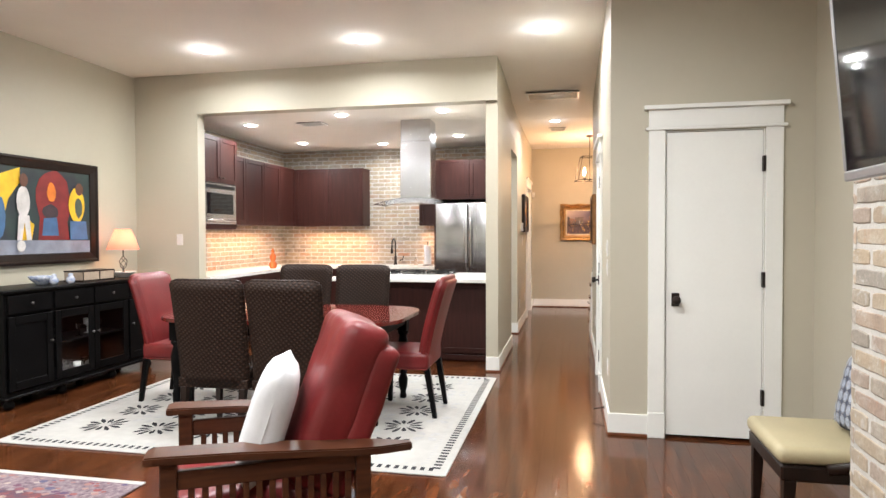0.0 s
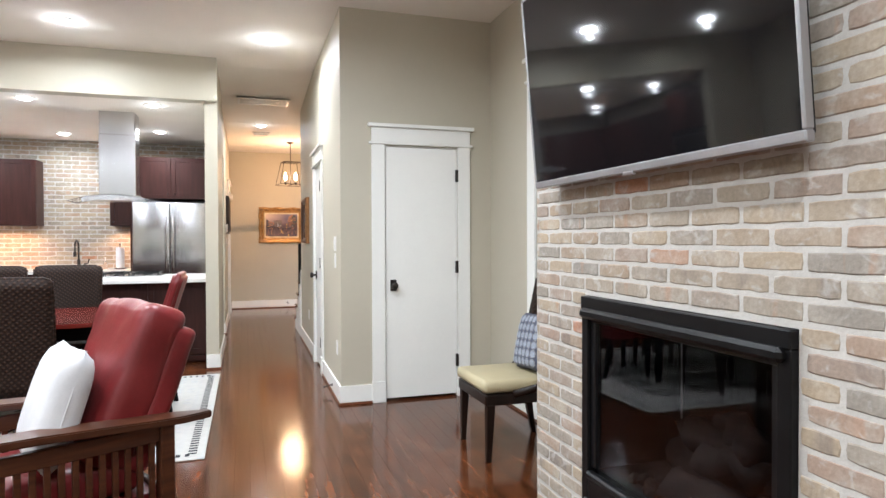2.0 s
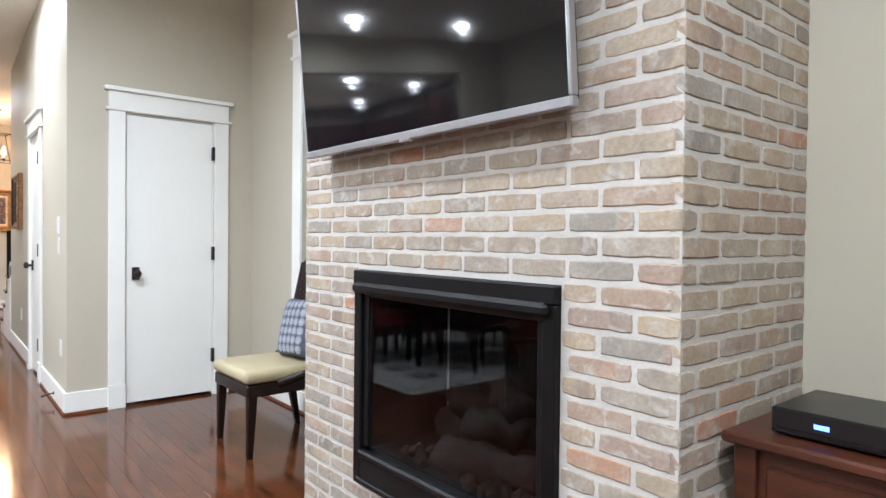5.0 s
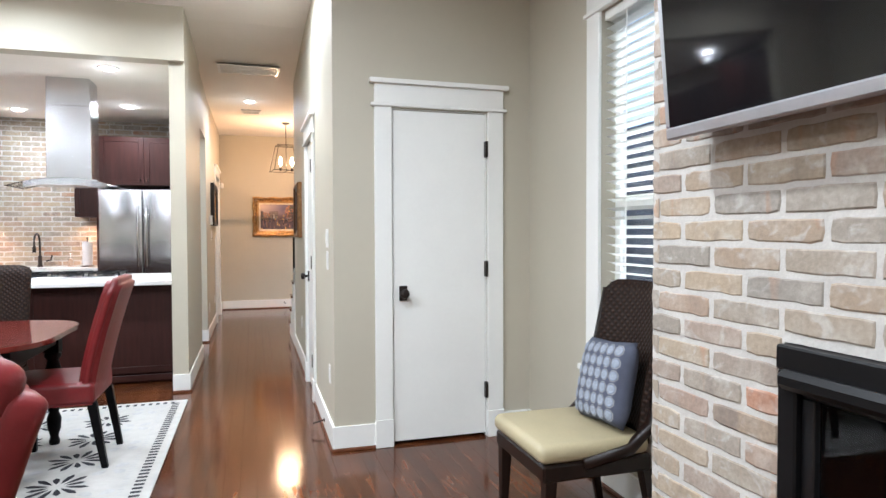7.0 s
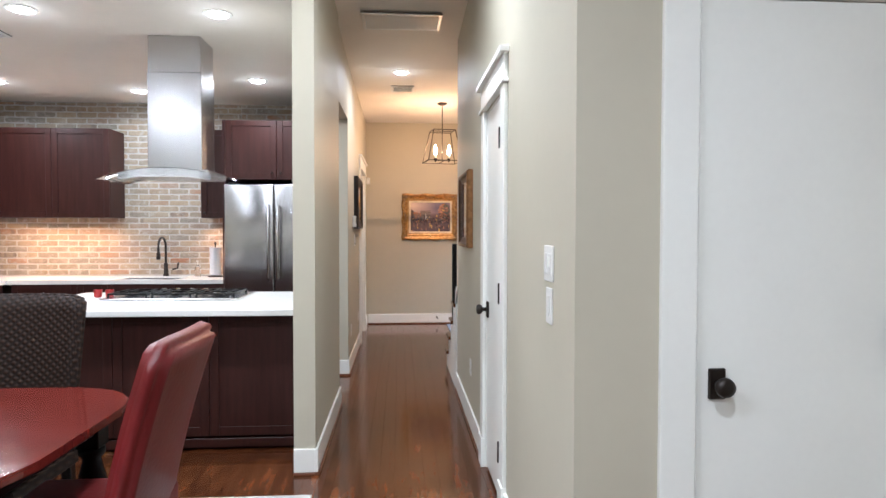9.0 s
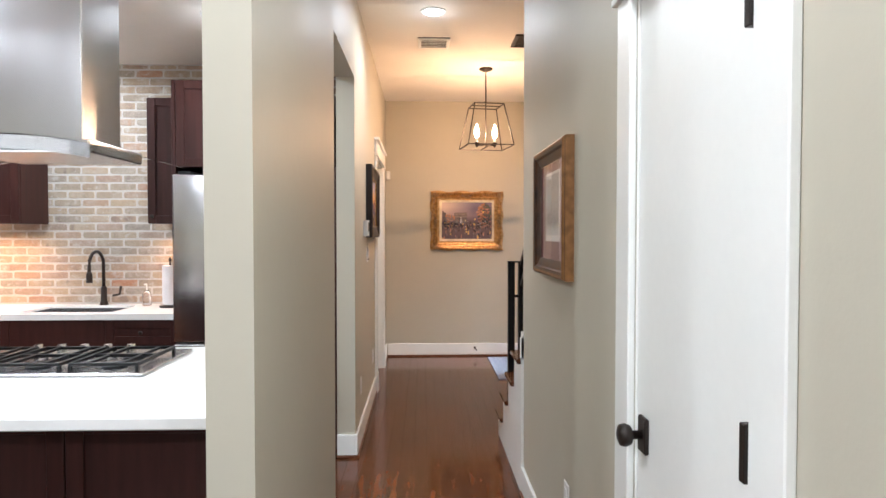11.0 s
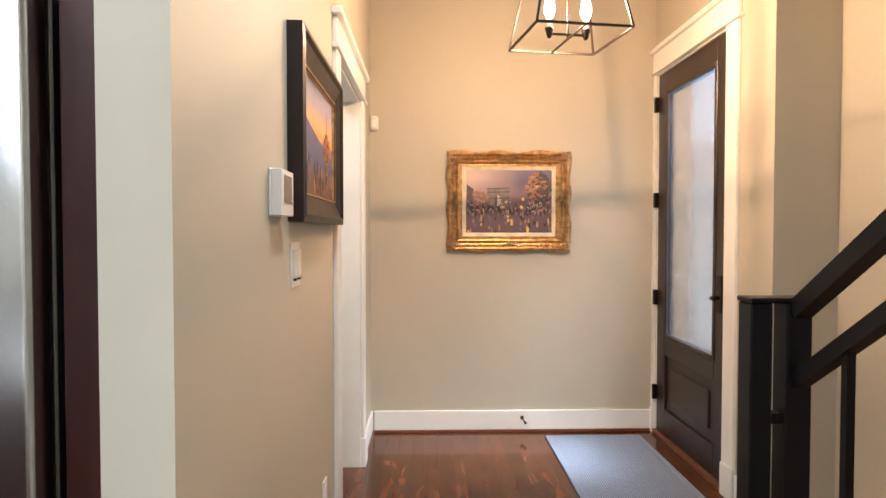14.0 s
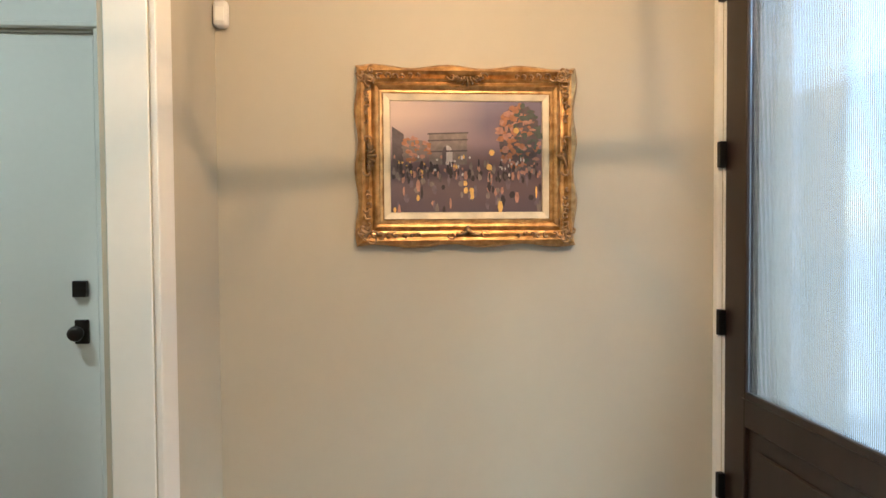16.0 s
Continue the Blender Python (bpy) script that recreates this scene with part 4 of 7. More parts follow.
mw = thing("microwave", "stainless built-in microwave with black glass door", "microwave", (-4.3, 6.5, 1.5))
bx("body", (-4.5, 6.13, 1.502), (-4.06, 6.87, 1.978), M_STEEL, mw, 0.004)
bx("door_frame", (-4.06, 6.15, 1.565), (-4.048, 6.85, 1.9), M_STEEL, mw, 0.004)
bx("door_glass", (-4.05, 6.22, 1.615), (-4.044, 6.78, 1.86), M_SCREEN, mw, 0.004, label="black glass window")
bx("control_strip", (-4.06, 6.17, 1.915), (-4.054, 6.83, 1.955), M_BLACK, mw, 0.002)
part("handle", tube([(-4.05, 6.2, 1.54), (-4.015, 6.21, 1.54), (-4.015, 6.79, 1.54), (-4.05, 6.8, 1.54)], 0.01, 10), M_CHROME, mw, smooth=True)

# refrigerator
fr = thing("refrigerator", "stainless french-door refrigerator with bottom freezer drawer", "refrigerator", (-1.42, 8.8, 0))
bx("body", (-1.872, 8.47, 0.03), (-0.955, 9.19, 1.80), M_PEWTER, fr, 0.004)
for x0, x1, hx in ((-1.874, -1.418, -1.46), (-1.411, -0.955, -1.372)):
    d = bx("door", (x0, 8.40, 0.74), (x1, 8.465, 1.805), M_STEEL, fr, 0.012, 3)
    part("handle", tube([(hx, 8.40, 0.92), (hx, 8.348, 0.921), (hx, 8.345, 0.925), (hx, 8.345, 1.60), (hx, 8.348, 1.604), (hx, 8.40, 1.605)], 0.013, 10), M_STEEL, d, smooth=True)
d = bx("freezer_drawer", (-1.874, 8.40, 0.08), (-0.955, 8.465, 0.73), M_STEEL, fr, 0.012, 3)
part("handle", tube([(-1.8, 8.40, 0.62), (-1.78, 8.345, 0.62), (-1.05, 8.345, 0.62), (-1.03, 8.40, 0.62)], 0.012, 10), M_STEEL, d, smooth=True)
for x in (-1.8, -1.03):
    bx("hinge_cover", (x - 0.04, 8.42, 1.806), (x + 0.04, 8.52, 1.825), M_BLACK, fr)
for x in (-1.83, -1.0):
    bx("foot", (x - 0.02, 8.5, 0), (x + 0.02, 8.54, 0.03), M_BLACK, fr)

# base cabinets and worktops
for x0, w in ((-3.9, 0.6), (-3.3, 0.28), (-2.4, 0.485)):
    cabinet("base_cabinet", (x0, 8.62, 0.1), (x0 + w, 9.19, 0.86), [(pose(x0, 8.618, 0.1), w, 0.58, (w - 0.05, 0.52)), (pose(x0, 8.618, 0.69), w, 0.17, (w / 2, 0.085))], "dark cherry base cabinet with door and drawer", "kitchen base cabinets")
cabinet("sink_cabinet", (-3.02, 8.62, 0.1), (-2.4, 9.19, 0.66), [(pose(-3.02, 8.618, 0.1), 0.31, 0.56, (0.27, 0.5)), (pose(-2.71, 8.618, 0.1), 0.31, 0.56, (0.04, 0.5))], "dark cherry sink cabinet with double doors", "kitchen base cabinets")
solid("sink_apron_panel", boxes(((-3.02, 8.6, 0.66), (-2.4, 8.62, 0.86)), bevel=0.002), M_CAB, "dark cherry false drawer front below the sink", "cabinet panel")
for y0 in (6.15, 6.75, 7.35, 7.95):
    cabinet("base_cabinet", (-4.545, y0, 0.1), (-3.97, y0 + 0.6, 0.86), [(pose(-3.968, y0, 0.1, 0, 0, 90), 0.6, 0.58, (0.05, 0.52)), (pose(-3.968, y0, 0.69, 0, 0, 90), 0.6, 0.17, (0.3, 0.085))], "dark cherry base cabinet along the side wall", "kitchen base cabinets")
solid("toe_kick", boxes(((-4.54, 6.15, 0.0), (-4.03, 8.62, 0.1)), ((-4.54, 8.62, 0.0), (-1.92, 9.18, 0.1))), M_GAP, kind="structure")
wt = thing("worktop", "white quartz worktop along two kitchen walls", "worktop", (-3.2, 8.9, 0.86))
part("slab", boxes(((-4.55, 6.1, 0.861), (-3.94, 8.58, 0.9)), ((-4.55, 8.58, 0.861), (-3.02, 9.19, 0.9)), ((-2.4, 8.58, 0.861), (-1.914, 9.19, 0.9)), ((-3.02, 8.58, 0.861), (-2.4, 8.7, 0.9)), ((-3.02, 9.06, 0.861), (-2.4, 9.19, 0.9))), M_QUARTZ, wt)
sk = thing("sink", "stainless undermount kitchen sink basin", "sink", (-2.71, 8.88, 0.68))
for a, b in (((-3.02, 8.7, 0.68), (-2.4, 9.06, 0.69)), ((-3.02, 8.7, 0.69), (-3.01, 9.06, 0.885)), ((-2.41, 8.7, 0.69), (-2.4, 9.06, 0.885)), ((-3.01, 8.7, 0.69), (-2.41, 8.71, 0.885)), ((-3.01, 9.05, 0.69), (-2.41, 9.06, 0.885))):
    bx("basin_wall", a, b, M_STEEL, sk, 0)
fc = thing("faucet", "dark bronze gooseneck pull-down kitchen faucet", "faucet", (-2.665, 9.12, 0.9))
part("base", lathe([(0.03, 0), (0.03, 0.01), (0.022, 0.03), (0.02, 0.13), (0.014, 0.14)], (-2.665, 9.12, 0.9), 16), M_BRONZE, fc, smooth=True)
part("spout", tube([(-2.665, 9.12, 1.03)] + [(-2.665, 9.02 + 0.1 * math.cos(a), 1.2 + 0.1 * math.sin(a)) for a in [math.pi * k / 9 for k in range(10)]] + [(-2.665, 8.92, 1.15)], 0.012, 10), M_BRONZE, fc, smooth=True)
part("spray_head", lathe([(0.013, 0.08), (0.02, 0.06), (0.021, 0)], (-2.665, 8.92, 1.08), 14), M_BRONZE, fc, smooth=True)
part("lever", tube([(-2.6, 9.12, 0.97), (-2.55, 9.12, 0.98), (-2.53, 9.1, 1.04)], 0.009, 8), M_BRONZE, fc, smooth=True)
pt = thing("paper_towel_holder", "white paper towel roll on a black stand", "paper towel", (-2.12, 8.98, 0.9))
part("stand", lathe([(0.075, 0), (0.075, 0.012), (0.006, 0.014), (0.006, 0.33), (0.014, 0.34), (0.004, 0.36)], (-2.12, 8.98, 0.9), 20), M_BRONZE, pt)
part("paper_roll", lathe([(0.012, 0.02), (0.055, 0.02), (0.055, 0.3), (0.012, 0.3)], (-2.12, 8.98, 0.9), 24), M_LINEN, pt, "white paper roll")
sp = thing("soap_bottle", "clear soap pump bottle beside the sink", "soap bottle", (-2.32, 9.05, 0.9))
part("bottle", lathe([(0.028, 0), (0.03, 0.01), (0.03, 0.09), (0.012, 0.115)], (-2.32, 9.05, 0.9), 16), M_GLASS, sp, smooth=True)
part("pump", tube([(-2.32, 9.05, 1.015), (-2.32, 9.05, 1.06), (-2.32, 9.01, 1.06)], 0.005, 8), M_PLATE, sp)
M_COPPER = mat("orange_glass", (0.55, 0.13, 0.03), 0.2, 0.3, var=0.2)
part("body", lathe([(0.035, 0), (0.05, 0.02), (0.055, 0.07), (0.03, 0.1), (0.04, 0.13), (0.045, 0.17), (0.02, 0.21), (0.025, 0.24), (0.008, 0.28)], (-4.1, 7.9, 0.9), 18), M_COPPER, thing("decanter", "squat orange glass decanter on the worktop", "decanter", (-4.1, 7.9, 0.9)), smooth=True)

# island with cooktop and hood
isl = thing("island", "dark cherry kitchen island with panelled back", "kitchen island", (-1.76, 6.9, 0))
IX0, IX1 = -2.62, -0.838
bx("body", (IX0 + 0.04, 6.42, 0.09), (IX1, 7.34, 0.86), M_CAB, isl, 0.002)
bx("toe_board", (IX0 + 0.06, 6.44, 0.0), (IX1, 7.32, 0.09), M_CAB, isl, 0.002)
for k in range(3):
    w = (IX1 - IX0 - 0.04) / 3
    shaker(isl, pose(IX0 + 0.04 + k * w, 6.418, 0.09), w, 0.77, "back_panel")
bx("base_moulding", (IX0 + 0.03, 6.40, 0.02), (IX1, 6.418, 0.075), M_CAB, isl)
solid("island_worktop", boxes(((IX0, 6.24, 0.861), (IX1, 7.37, 0.9)), bevel=0.004), M_QUARTZ, "white quartz island worktop with square edges", "worktop")
ck = thing("cooktop", "stainless gas cooktop with black cast-iron grates", "cooktop", (-1.78, 6.98, 0.9))
bx("tray", (-2.24, 6.75, 0.901), (-1.33, 7.25, 0.915), M_STEEL, ck, 0.005)
for gx in (-2.2, -1.91, -1.62):
    g = bx("grate", (gx, 6.78, 0.936), (gx + 0.26, 6.792, 0.948), M_IRON, ck, 0.002)
    for a, b in (((gx, 7.12, 0.936), (gx + 0.26, 7.132, 0.948)), ((gx, 6.792, 0.936), (gx + 0.012, 7.12, 0.948)), ((gx + 0.248, 6.792, 0.936), (gx + 0.26, 7.12, 0.948)), ((gx + 0.06, 6.792, 0.937), (gx + 0.072, 7.12, 0.947)), ((gx + 0.188, 6.792, 0.937), (gx + 0.2, 7.12, 0.947)), ((gx + 0.012, 6.95, 0.936), (gx + 0.248, 6.962, 0.949))):
        bx("grate_bar", a, b, M_IRON, g, 0)
    for lx, ly in ((gx, 6.78), (gx + 0.248, 6.78), (gx, 7.12), (gx + 0.248, 7.12)):
        bx("grate_foot", (lx, ly, 0.915), (lx + 0.012, ly + 0.012, 0.936), M_IRON, g, 0)
    for by in (6.87, 7.04):
        part("burner", lathe([(0.045, 0), (0.045, 0.008), (0.03, 0.009), (0.03, 0.016), (0.012, 0.018)], (gx + 0.13, by, 0.915), 18), M_IRON, ck)
for k in range(5):
    part("knob", lathe([(0.02, 0), (0.02, 0.008), (0.017, 0.03), (0.006, 0.032)], (-1.98 + 0.1 * k, 7.2, 0.915), 16), M_CHROME, ck, "brushed metal control knob", smooth=False)
hd = thing("range_hood", "stainless island range hood with curved glass canopy", "range hood", (-1.79, 7.0, 1.72))
bx("chimney", (-1.95, 6.85, 1.78), (-1.59, 7.15, 2.45), M_STEEL, hd, 0.003)
bx("chimney_sleeve", (-1.945, 6.855, 2.45), (-1.595, 7.145, KCEIL), M_STEEL, hd, 0.003)
bx("motor_box", (-2.05, 6.78, 1.735), (-1.53, 7.22, 1.785), M_STEEL, hd, 0.006)
bm = bmesh.new()
rows = []
for i in range(17):
    u = i / 8 - 1
    rows.append([bm.verts.new((-1.79 + 0.46 * u, 7.0 + v * (0.31 - 0.06 * u * u), 1.79 - 0.075 * u * u)) for v in (-1, -0.5, 0, 0.5, 1)])
for a, b in zip(rows, rows[1:]):
    for k in range(4):
        bm.faces.new((a[k], b[k], b[k + 1], a[k + 1]))
bmesh.ops.solidify(bm, geom=bm.faces[:], thickness=0.008)
part("glass_canopy", bm, M_HOODGLASS, hd, "curved clear glass canopy", smooth=True)
bm = bmesh.new()
rows = []
for i in range(9):
    u = i / 4 - 1
    rows.append([bm.verts.new((-1.79 + 0.3 * u, 6.69 + 0.025 * u * u - 0.004, z - 0.03 * u * u)) for z in (1.735, 1.785)])
for a, b in zip(rows, rows[1:]):
    bm.faces.new((a[0], b[0], b[1], a[1]))
bmesh.ops.solidify(bm, geom=bm.faces[:], thickness=0.006)
part("control_strip", bm, M_STEEL, hd, smooth=True)
M_REDCLAY = mat("red_ceramic", (0.3, 0.02, 0.02), 0.3, var=0.1)
for x in (-2.36, -2.28):
    part("cup", lathe([(0.02, 0), (0.026, 0.01), (0.028, 0.055), (0.024, 0.055), (0.022, 0.012)], (x, 7.0, 0.9), 16), M_REDCLAY, thing("shaker_cup", "small red ceramic shaker on the island", "shaker", (x, 7.0, 0.9), group="red shakers"))

# kitchen brickwork
kb = bpy.data.objects["wall_kitchen_back"]
kw = bpy.data.objects["wall_kitchen_west"]
part("mortar", boxes(((-4.55, 9.1972, 0.9), (-0.86, 9.214, KCEIL))), M_MORTAR, kb)
brick_field(kb, pose(-4.55, 9.195, 0), 2.65, 0.905, KCEIL, first=0.05, pick=lambda c: c[0] > 1.3, limit=300, seed=9)
brick_field(kb, pose(-1.9, 9.195, 0), 1.03, 2.42, KCEIL, first=0.05, limit=0, seed=10)
part("mortar", boxes(((-4.559, 6.1, 0.9), (-4.5502, 9.197, KCEIL))), M_MORTAR, kw)
brick_field(kw, pose(-4.548, 6.1, 0, 0, 0, 90), 3.1, 0.905, KCEIL, first=0.02, limit=0, seed=12)


# ---- dining area ----
def rug_motifs(ob, x0, y0, x1, y1):
    """Rows of eight-leaf rosettes and a border of short dashes, a little proud of the pile."""
    bms = {"b": bmesh.new(), "g": bmesh.new()}
    def leaf(bm, c, ang, r0, r1, w, z):
        d, n = Vector((math.cos(ang), math.sin(ang), 0)), Vector((-math.sin(ang), math.cos(ang), 0))
        o = Vector((c[0], c[1], z))
        bm.faces.new([bm.verts.new(o + d * r + n * s) for r, s in ((r0, 0), (r0 + (r1 - r0) * 0.35, w * 0.75), (r0 + (r1 - r0) * 0.75, w), (r1, 0), (r0 + (r1 - r0) * 0.75, -w), (r0 + (r1 - r0) * 0.35, -w * 0.75))])
    nx, ny = 6, 5
    ix0, ix1, iy0, iy1 = x0 + 0.26, x1 - 0.26, y0 + 0.26, y1 - 0.26
    for i in range(nx):
        for j in range(ny):
            c = (ix0 + (i + 0.5) * (ix1 - ix0) / nx, iy0 + (j + 0.5) * (iy1 - iy0) / ny)
            for k in range(12):
                a = 2 * math.pi * (k + 0.5) / 12
                long = 0.165 if k % 3 else 0.13
                leaf(bms["b"], c, a, 0.035, long, 0.017, 0.0125)
            for k in range(4):
                leaf(bms["g"], (c[0] + (ix1 - ix0) / nx / 2, c[1] + (iy1 - iy0) / ny / 2), math.pi / 4 + k * math.pi / 2, 0.02, 0.11, 0.03, 0.0122)
    def dashes(bm, n, fn):
        for k in range(n):
            fn(bm, (k + 0.5) / n)
    def quad(bm, cx, cy, w, h):
        bm.faces.new([bm.verts.new((cx + sx * w / 2, cy + sy * h / 2, 0.0124)) for sx, sy in ((-1, -1), (1, -1), (1, 1), (-1, 1))])
    for e in (0.075,):
        dashes(bms["b"], 56, lambda bm, s: quad(bm, x0 + e + s * (x1 - x0 - 2 * e), y0 + e, 0.026, 0.05))
        dashes(bms["b"], 56, lambda bm, s: quad(bm, x0 + e + s * (x1 - x0 - 2 * e), y1 - e, 0.026, 0.05))
        dashes(bms["b"], 46, lambda bm, s: quad(bm, x0 + e, y0 + e + s * (y1 - y0 - 2 * e), 0.05, 0.026))
        dashes(bms["b"], 46, lambda bm, s: quad(bm, x1 - e, y0 + e + s * (y1 - y0 - 2 * e), 0.05, 0.026))
    for e in (0.15,):
        for n, vert in ((60, 0), (60, 1)):
            dashes(bms["g"], n, lambda bm, s: (quad(bm, x0 + e + s * (x1 - x0 - 2 * e), y0 + e, 0.012, 0.03), quad(bm, x0 + e + s * (x1 - x0 - 2 * e), y1 - e, 0.012, 0.03)) if not vert else (quad(bm, x0 + e, y0 + e + s * (y1 - y0 - 2 * e), 0.03, 0.012), quad(bm, x1 - e, y0 + e + s * (y1 - y0 - 2 * e), 0.03, 0.012)))
    for key, m in (("b", M_RUGBLACK), ("g", M_RUGGREY)):
        for f in bms[key].faces:
            if f.normal.z < 0:
                f.normal_flip()
        o = part("rug_pattern", bms[key], m, ob)
        o["kind"] = "stuff"


rg = thing("area_rug", "ivory dining rug with black leaf rosettes and dashed border", "rug", (-2.22, 4.46, 0))
bx("rug_base", (-3.75, 3.24, 0.0005), (-0.69, 5.68, 0.011), M_RUG, rg, 0.004)
rug_motifs(rg, -3.75, 3.24, -0.69, 5.68)

M_RUG2 = mat("red_persian_wool", (0.2, 0.06, 0.06), 0.95, var=0.5, scale=22, fine=0.12, second=(0.06, 0.05, 0.09), bump=0.6, bump_scale=250)
M_RUG2B = mat("grey_pink_border_wool", (0.3, 0.24, 0.25), 0.95, var=0.5, scale=40, fine=0.12, second=(0.1, 0.06, 0.09), bump=0.6, bump_scale=250)
r2 = thing("persian_rug", "patterned red oriental rug with ivory fringe edge", "rug", (-3.1, 1.6, 0))
bx("field", (-3.9, 0.4, 0.0005), (-2.55, 2.6, 0.009), M_RUG2, r2, 0.002)
for a, b in (((-4.15, 2.6, 0.0005), (-2.3, 2.8, 0.0095)), ((-2.55, 0.4, 0.0005), (-2.3, 2.6, 0.0095)), ((-4.15, 0.4, 0.0005), (-3.9, 2.6, 0.0095))):
    bx("border", a, b, M_RUG2B, r2, 0.002)
bx("fringe", (-4.15, 2.8, 0.0005), (-2.3, 2.845, 0.007), M_RUG, r2, 0.002, label="ivory fringe")
bm = bmesh.new()
rnd = random.Random(4)
for i in range(260):
    x, y, r = rnd.uniform(-4.1, -2.35), rnd.uniform(2.2, 2.78), rnd.uniform(0.012, 0.03)
    k = rnd.choice((4, 6, 8))
    bm.faces.new([bm.verts.new((x + r * math.cos(2 * math.pi * q / k), y + 0.7 * r * math.sin(2 * math.pi * q / k), 0.0105 + i * 2e-6)) for q in range(k)])
part("flower_pattern", bm, ramped("rug_flower_wool", [(0, (0.35, 0.28, 0.25)), (0.4, (0.25, 0.06, 0.06)), (0.7, (0.05, 0.06, 0.14)), (1, (0.4, 0.34, 0.3))], 0.95, smear=(0.25, 0.1, 0.1)), r2)["kind"] = "stuff"

tb = thing("dining_table", "glossy cherry dining table on black turned legs", "table", (-2.16, 4.43, 0.011))
TX0, TX1, TY0, TY1 = -3.1, -1.2, 3.88, 4.98
bm = bmesh.new()
ring = []
R = 0.3
for cx, cy, a0 in ((TX1 - R, TY1 - R, 0), (TX0 + R, TY1 - R, 90), (TX0 + R, TY0 + R, 180), (TX1 - R, TY0 + R, 270)):
    for k in range(9):
        a = radians(a0 + 90 * k / 8)
        ring.append((cx + R * math.cos(a), cy + R * math.sin(a)))
lo = [bm.verts.new((x, y, 0.73)) for x, y in ring]
hi = [bm.verts.new((x, y, 0.757)) for x, y in ring]
bm.faces.new(hi)
bm.faces.new(lo[::-1])
for i in range(len(ring)):
    bm.faces.new((lo[i], lo[(i + 1) % len(ring)], hi[(i + 1) % len(ring)], hi[i]))
bmesh.ops.bevel(bm, geom=[e for e in bm.edges if abs(e.verts[0].co.z - e.verts[1].co.z) < 1e-4], offset=0.006, segments=2, affect="EDGES")
part("tabletop", bm, M_CHERRY, tb)
for a, b in (((TX0 + 0.16, TY0 + 0.13, 0.63), (TX1 - 0.16, TY0 + 0.155, 0.729)), ((TX0 + 0.16, TY1 - 0.155, 0.63), (TX1 - 0.16, TY1 - 0.13, 0.729)), ((TX0 + 0.14, TY0 + 0.16, 0.63), (TX0 + 0.165, TY1 - 0.16, 0.729)), ((TX1 - 0.165, TY0 + 0.16, 0.63), (TX1 - 0.14, TY1 - 0.16, 0.729))):
    bx("apron", a, b, M_BLACKWOOD, tb)
LEG = [(0.026, 0.0), (0.03, 0.02), (0.022, 0.05), (0.036, 0.1), (0.04, 0.16), (0.026, 0.2), (0.034, 0.215), (0.026, 0.23), (0.045, 0.36), (0.05, 0.44), (0.03, 0.52), (0.046, 0.54), (0.046, 0.56), (0.04, 0.565)]
for x in (TX0 + 0.17, TX1 - 0.17):
    for y in (TY0 + 0.16, TY1 - 0.16):
        part("leg", lathe(LEG, (x, y, 0.012), 18), M_BLACKWOOD, tb, smooth=True)
        bx("leg_block", (x - 0.042, y - 0.042, 0.577), (x + 0.042, y + 0.042, 0.729), M_BLACKWOOD, tb)


def curved_back(w, z0, z1, y, thick, lean, bow=0.02, n=10, round_top=0.03):
    """A chair back: local y is forward; it leans back by lean over its height and bows across."""
    bm = bmesh.new()
    rows = []
    for i in range(n + 1):
        s = i / n
        z = z0 + s * (z1 - z0)
        row = []
        for k in range(n + 1):
            u = 2 * k / n - 1
            drop = round_top * max(0, (abs(u) - 0.7) / 0.3) ** 2 * s
            row.append(bm.verts.new((u * w / 2 * (0.96 + 0.04 * s), y - lean * s ** 1.4 - bow * (1 - u * u), z - drop)))
        rows.append(row)
    for a, b in zip(rows, rows[1:]):
        for k in range(n):
            bm.faces.new((a[k], a[k + 1], b[k + 1], b[k]))
    bmesh.ops.recalc_face_normals(bm, faces=bm.faces[:])
    bmesh.ops.solidify(bm, geom=bm.faces[:], thickness=thick)
    edges = [e for e in bm.edges if len(e.link_faces) == 2 and e.calc_face_angle(0) > 1.0]
    bmesh.ops.bevel(bm, geom=edges, offset=thick * 0.3, segments=3, affect="EDGES")
    return bm


def red_chair(x, y, rz, label):
    """Faces local +y; the seat's middle at the origin."""
    ob = thing("dining_chair", label, "chair", (x, y, 0.0112), rz, "red chairs at the table's ends", world_coords=False)
    part("seat", boxes(((-0.24, -0.21, 0.36), (0.24, 0.26, 0.485)), bevel=0.03, seg=4), M_RED, ob, smooth=True)
    part("backrest", curved_back(0.48, 0.36, 1.03, -0.19, 0.08, 0.16, 0.015), M_RED, ob, smooth=True)
    part("piping", tube([(-0.238, -0.2, 0.365), (-0.238, 0.25, 0.365), (0.238, 0.25, 0.365), (0.238, -0.2, 0.365)], 0.004, 6), M_RED, ob)
    for lx, ly, ln in ((-0.2, 0.21, (0, 0)), (0.2, 0.21, (0, 0)), (-0.2, -0.19, (0, -0.06)), (0.2, -0.19, (0, -0.06))):
        part("leg", taper(lx, ly, 0, 0.37, 0.032, 0.046, ln), M_BLACKWOOD, ob)
    return ob


red_chair(-1.235, 4.5, 90, "red leather parsons dining chair with dark legs on the rug")
red_chair(-3.2, 4.5, -90, "red leather parsons dining chair with dark legs beside the sideboard")


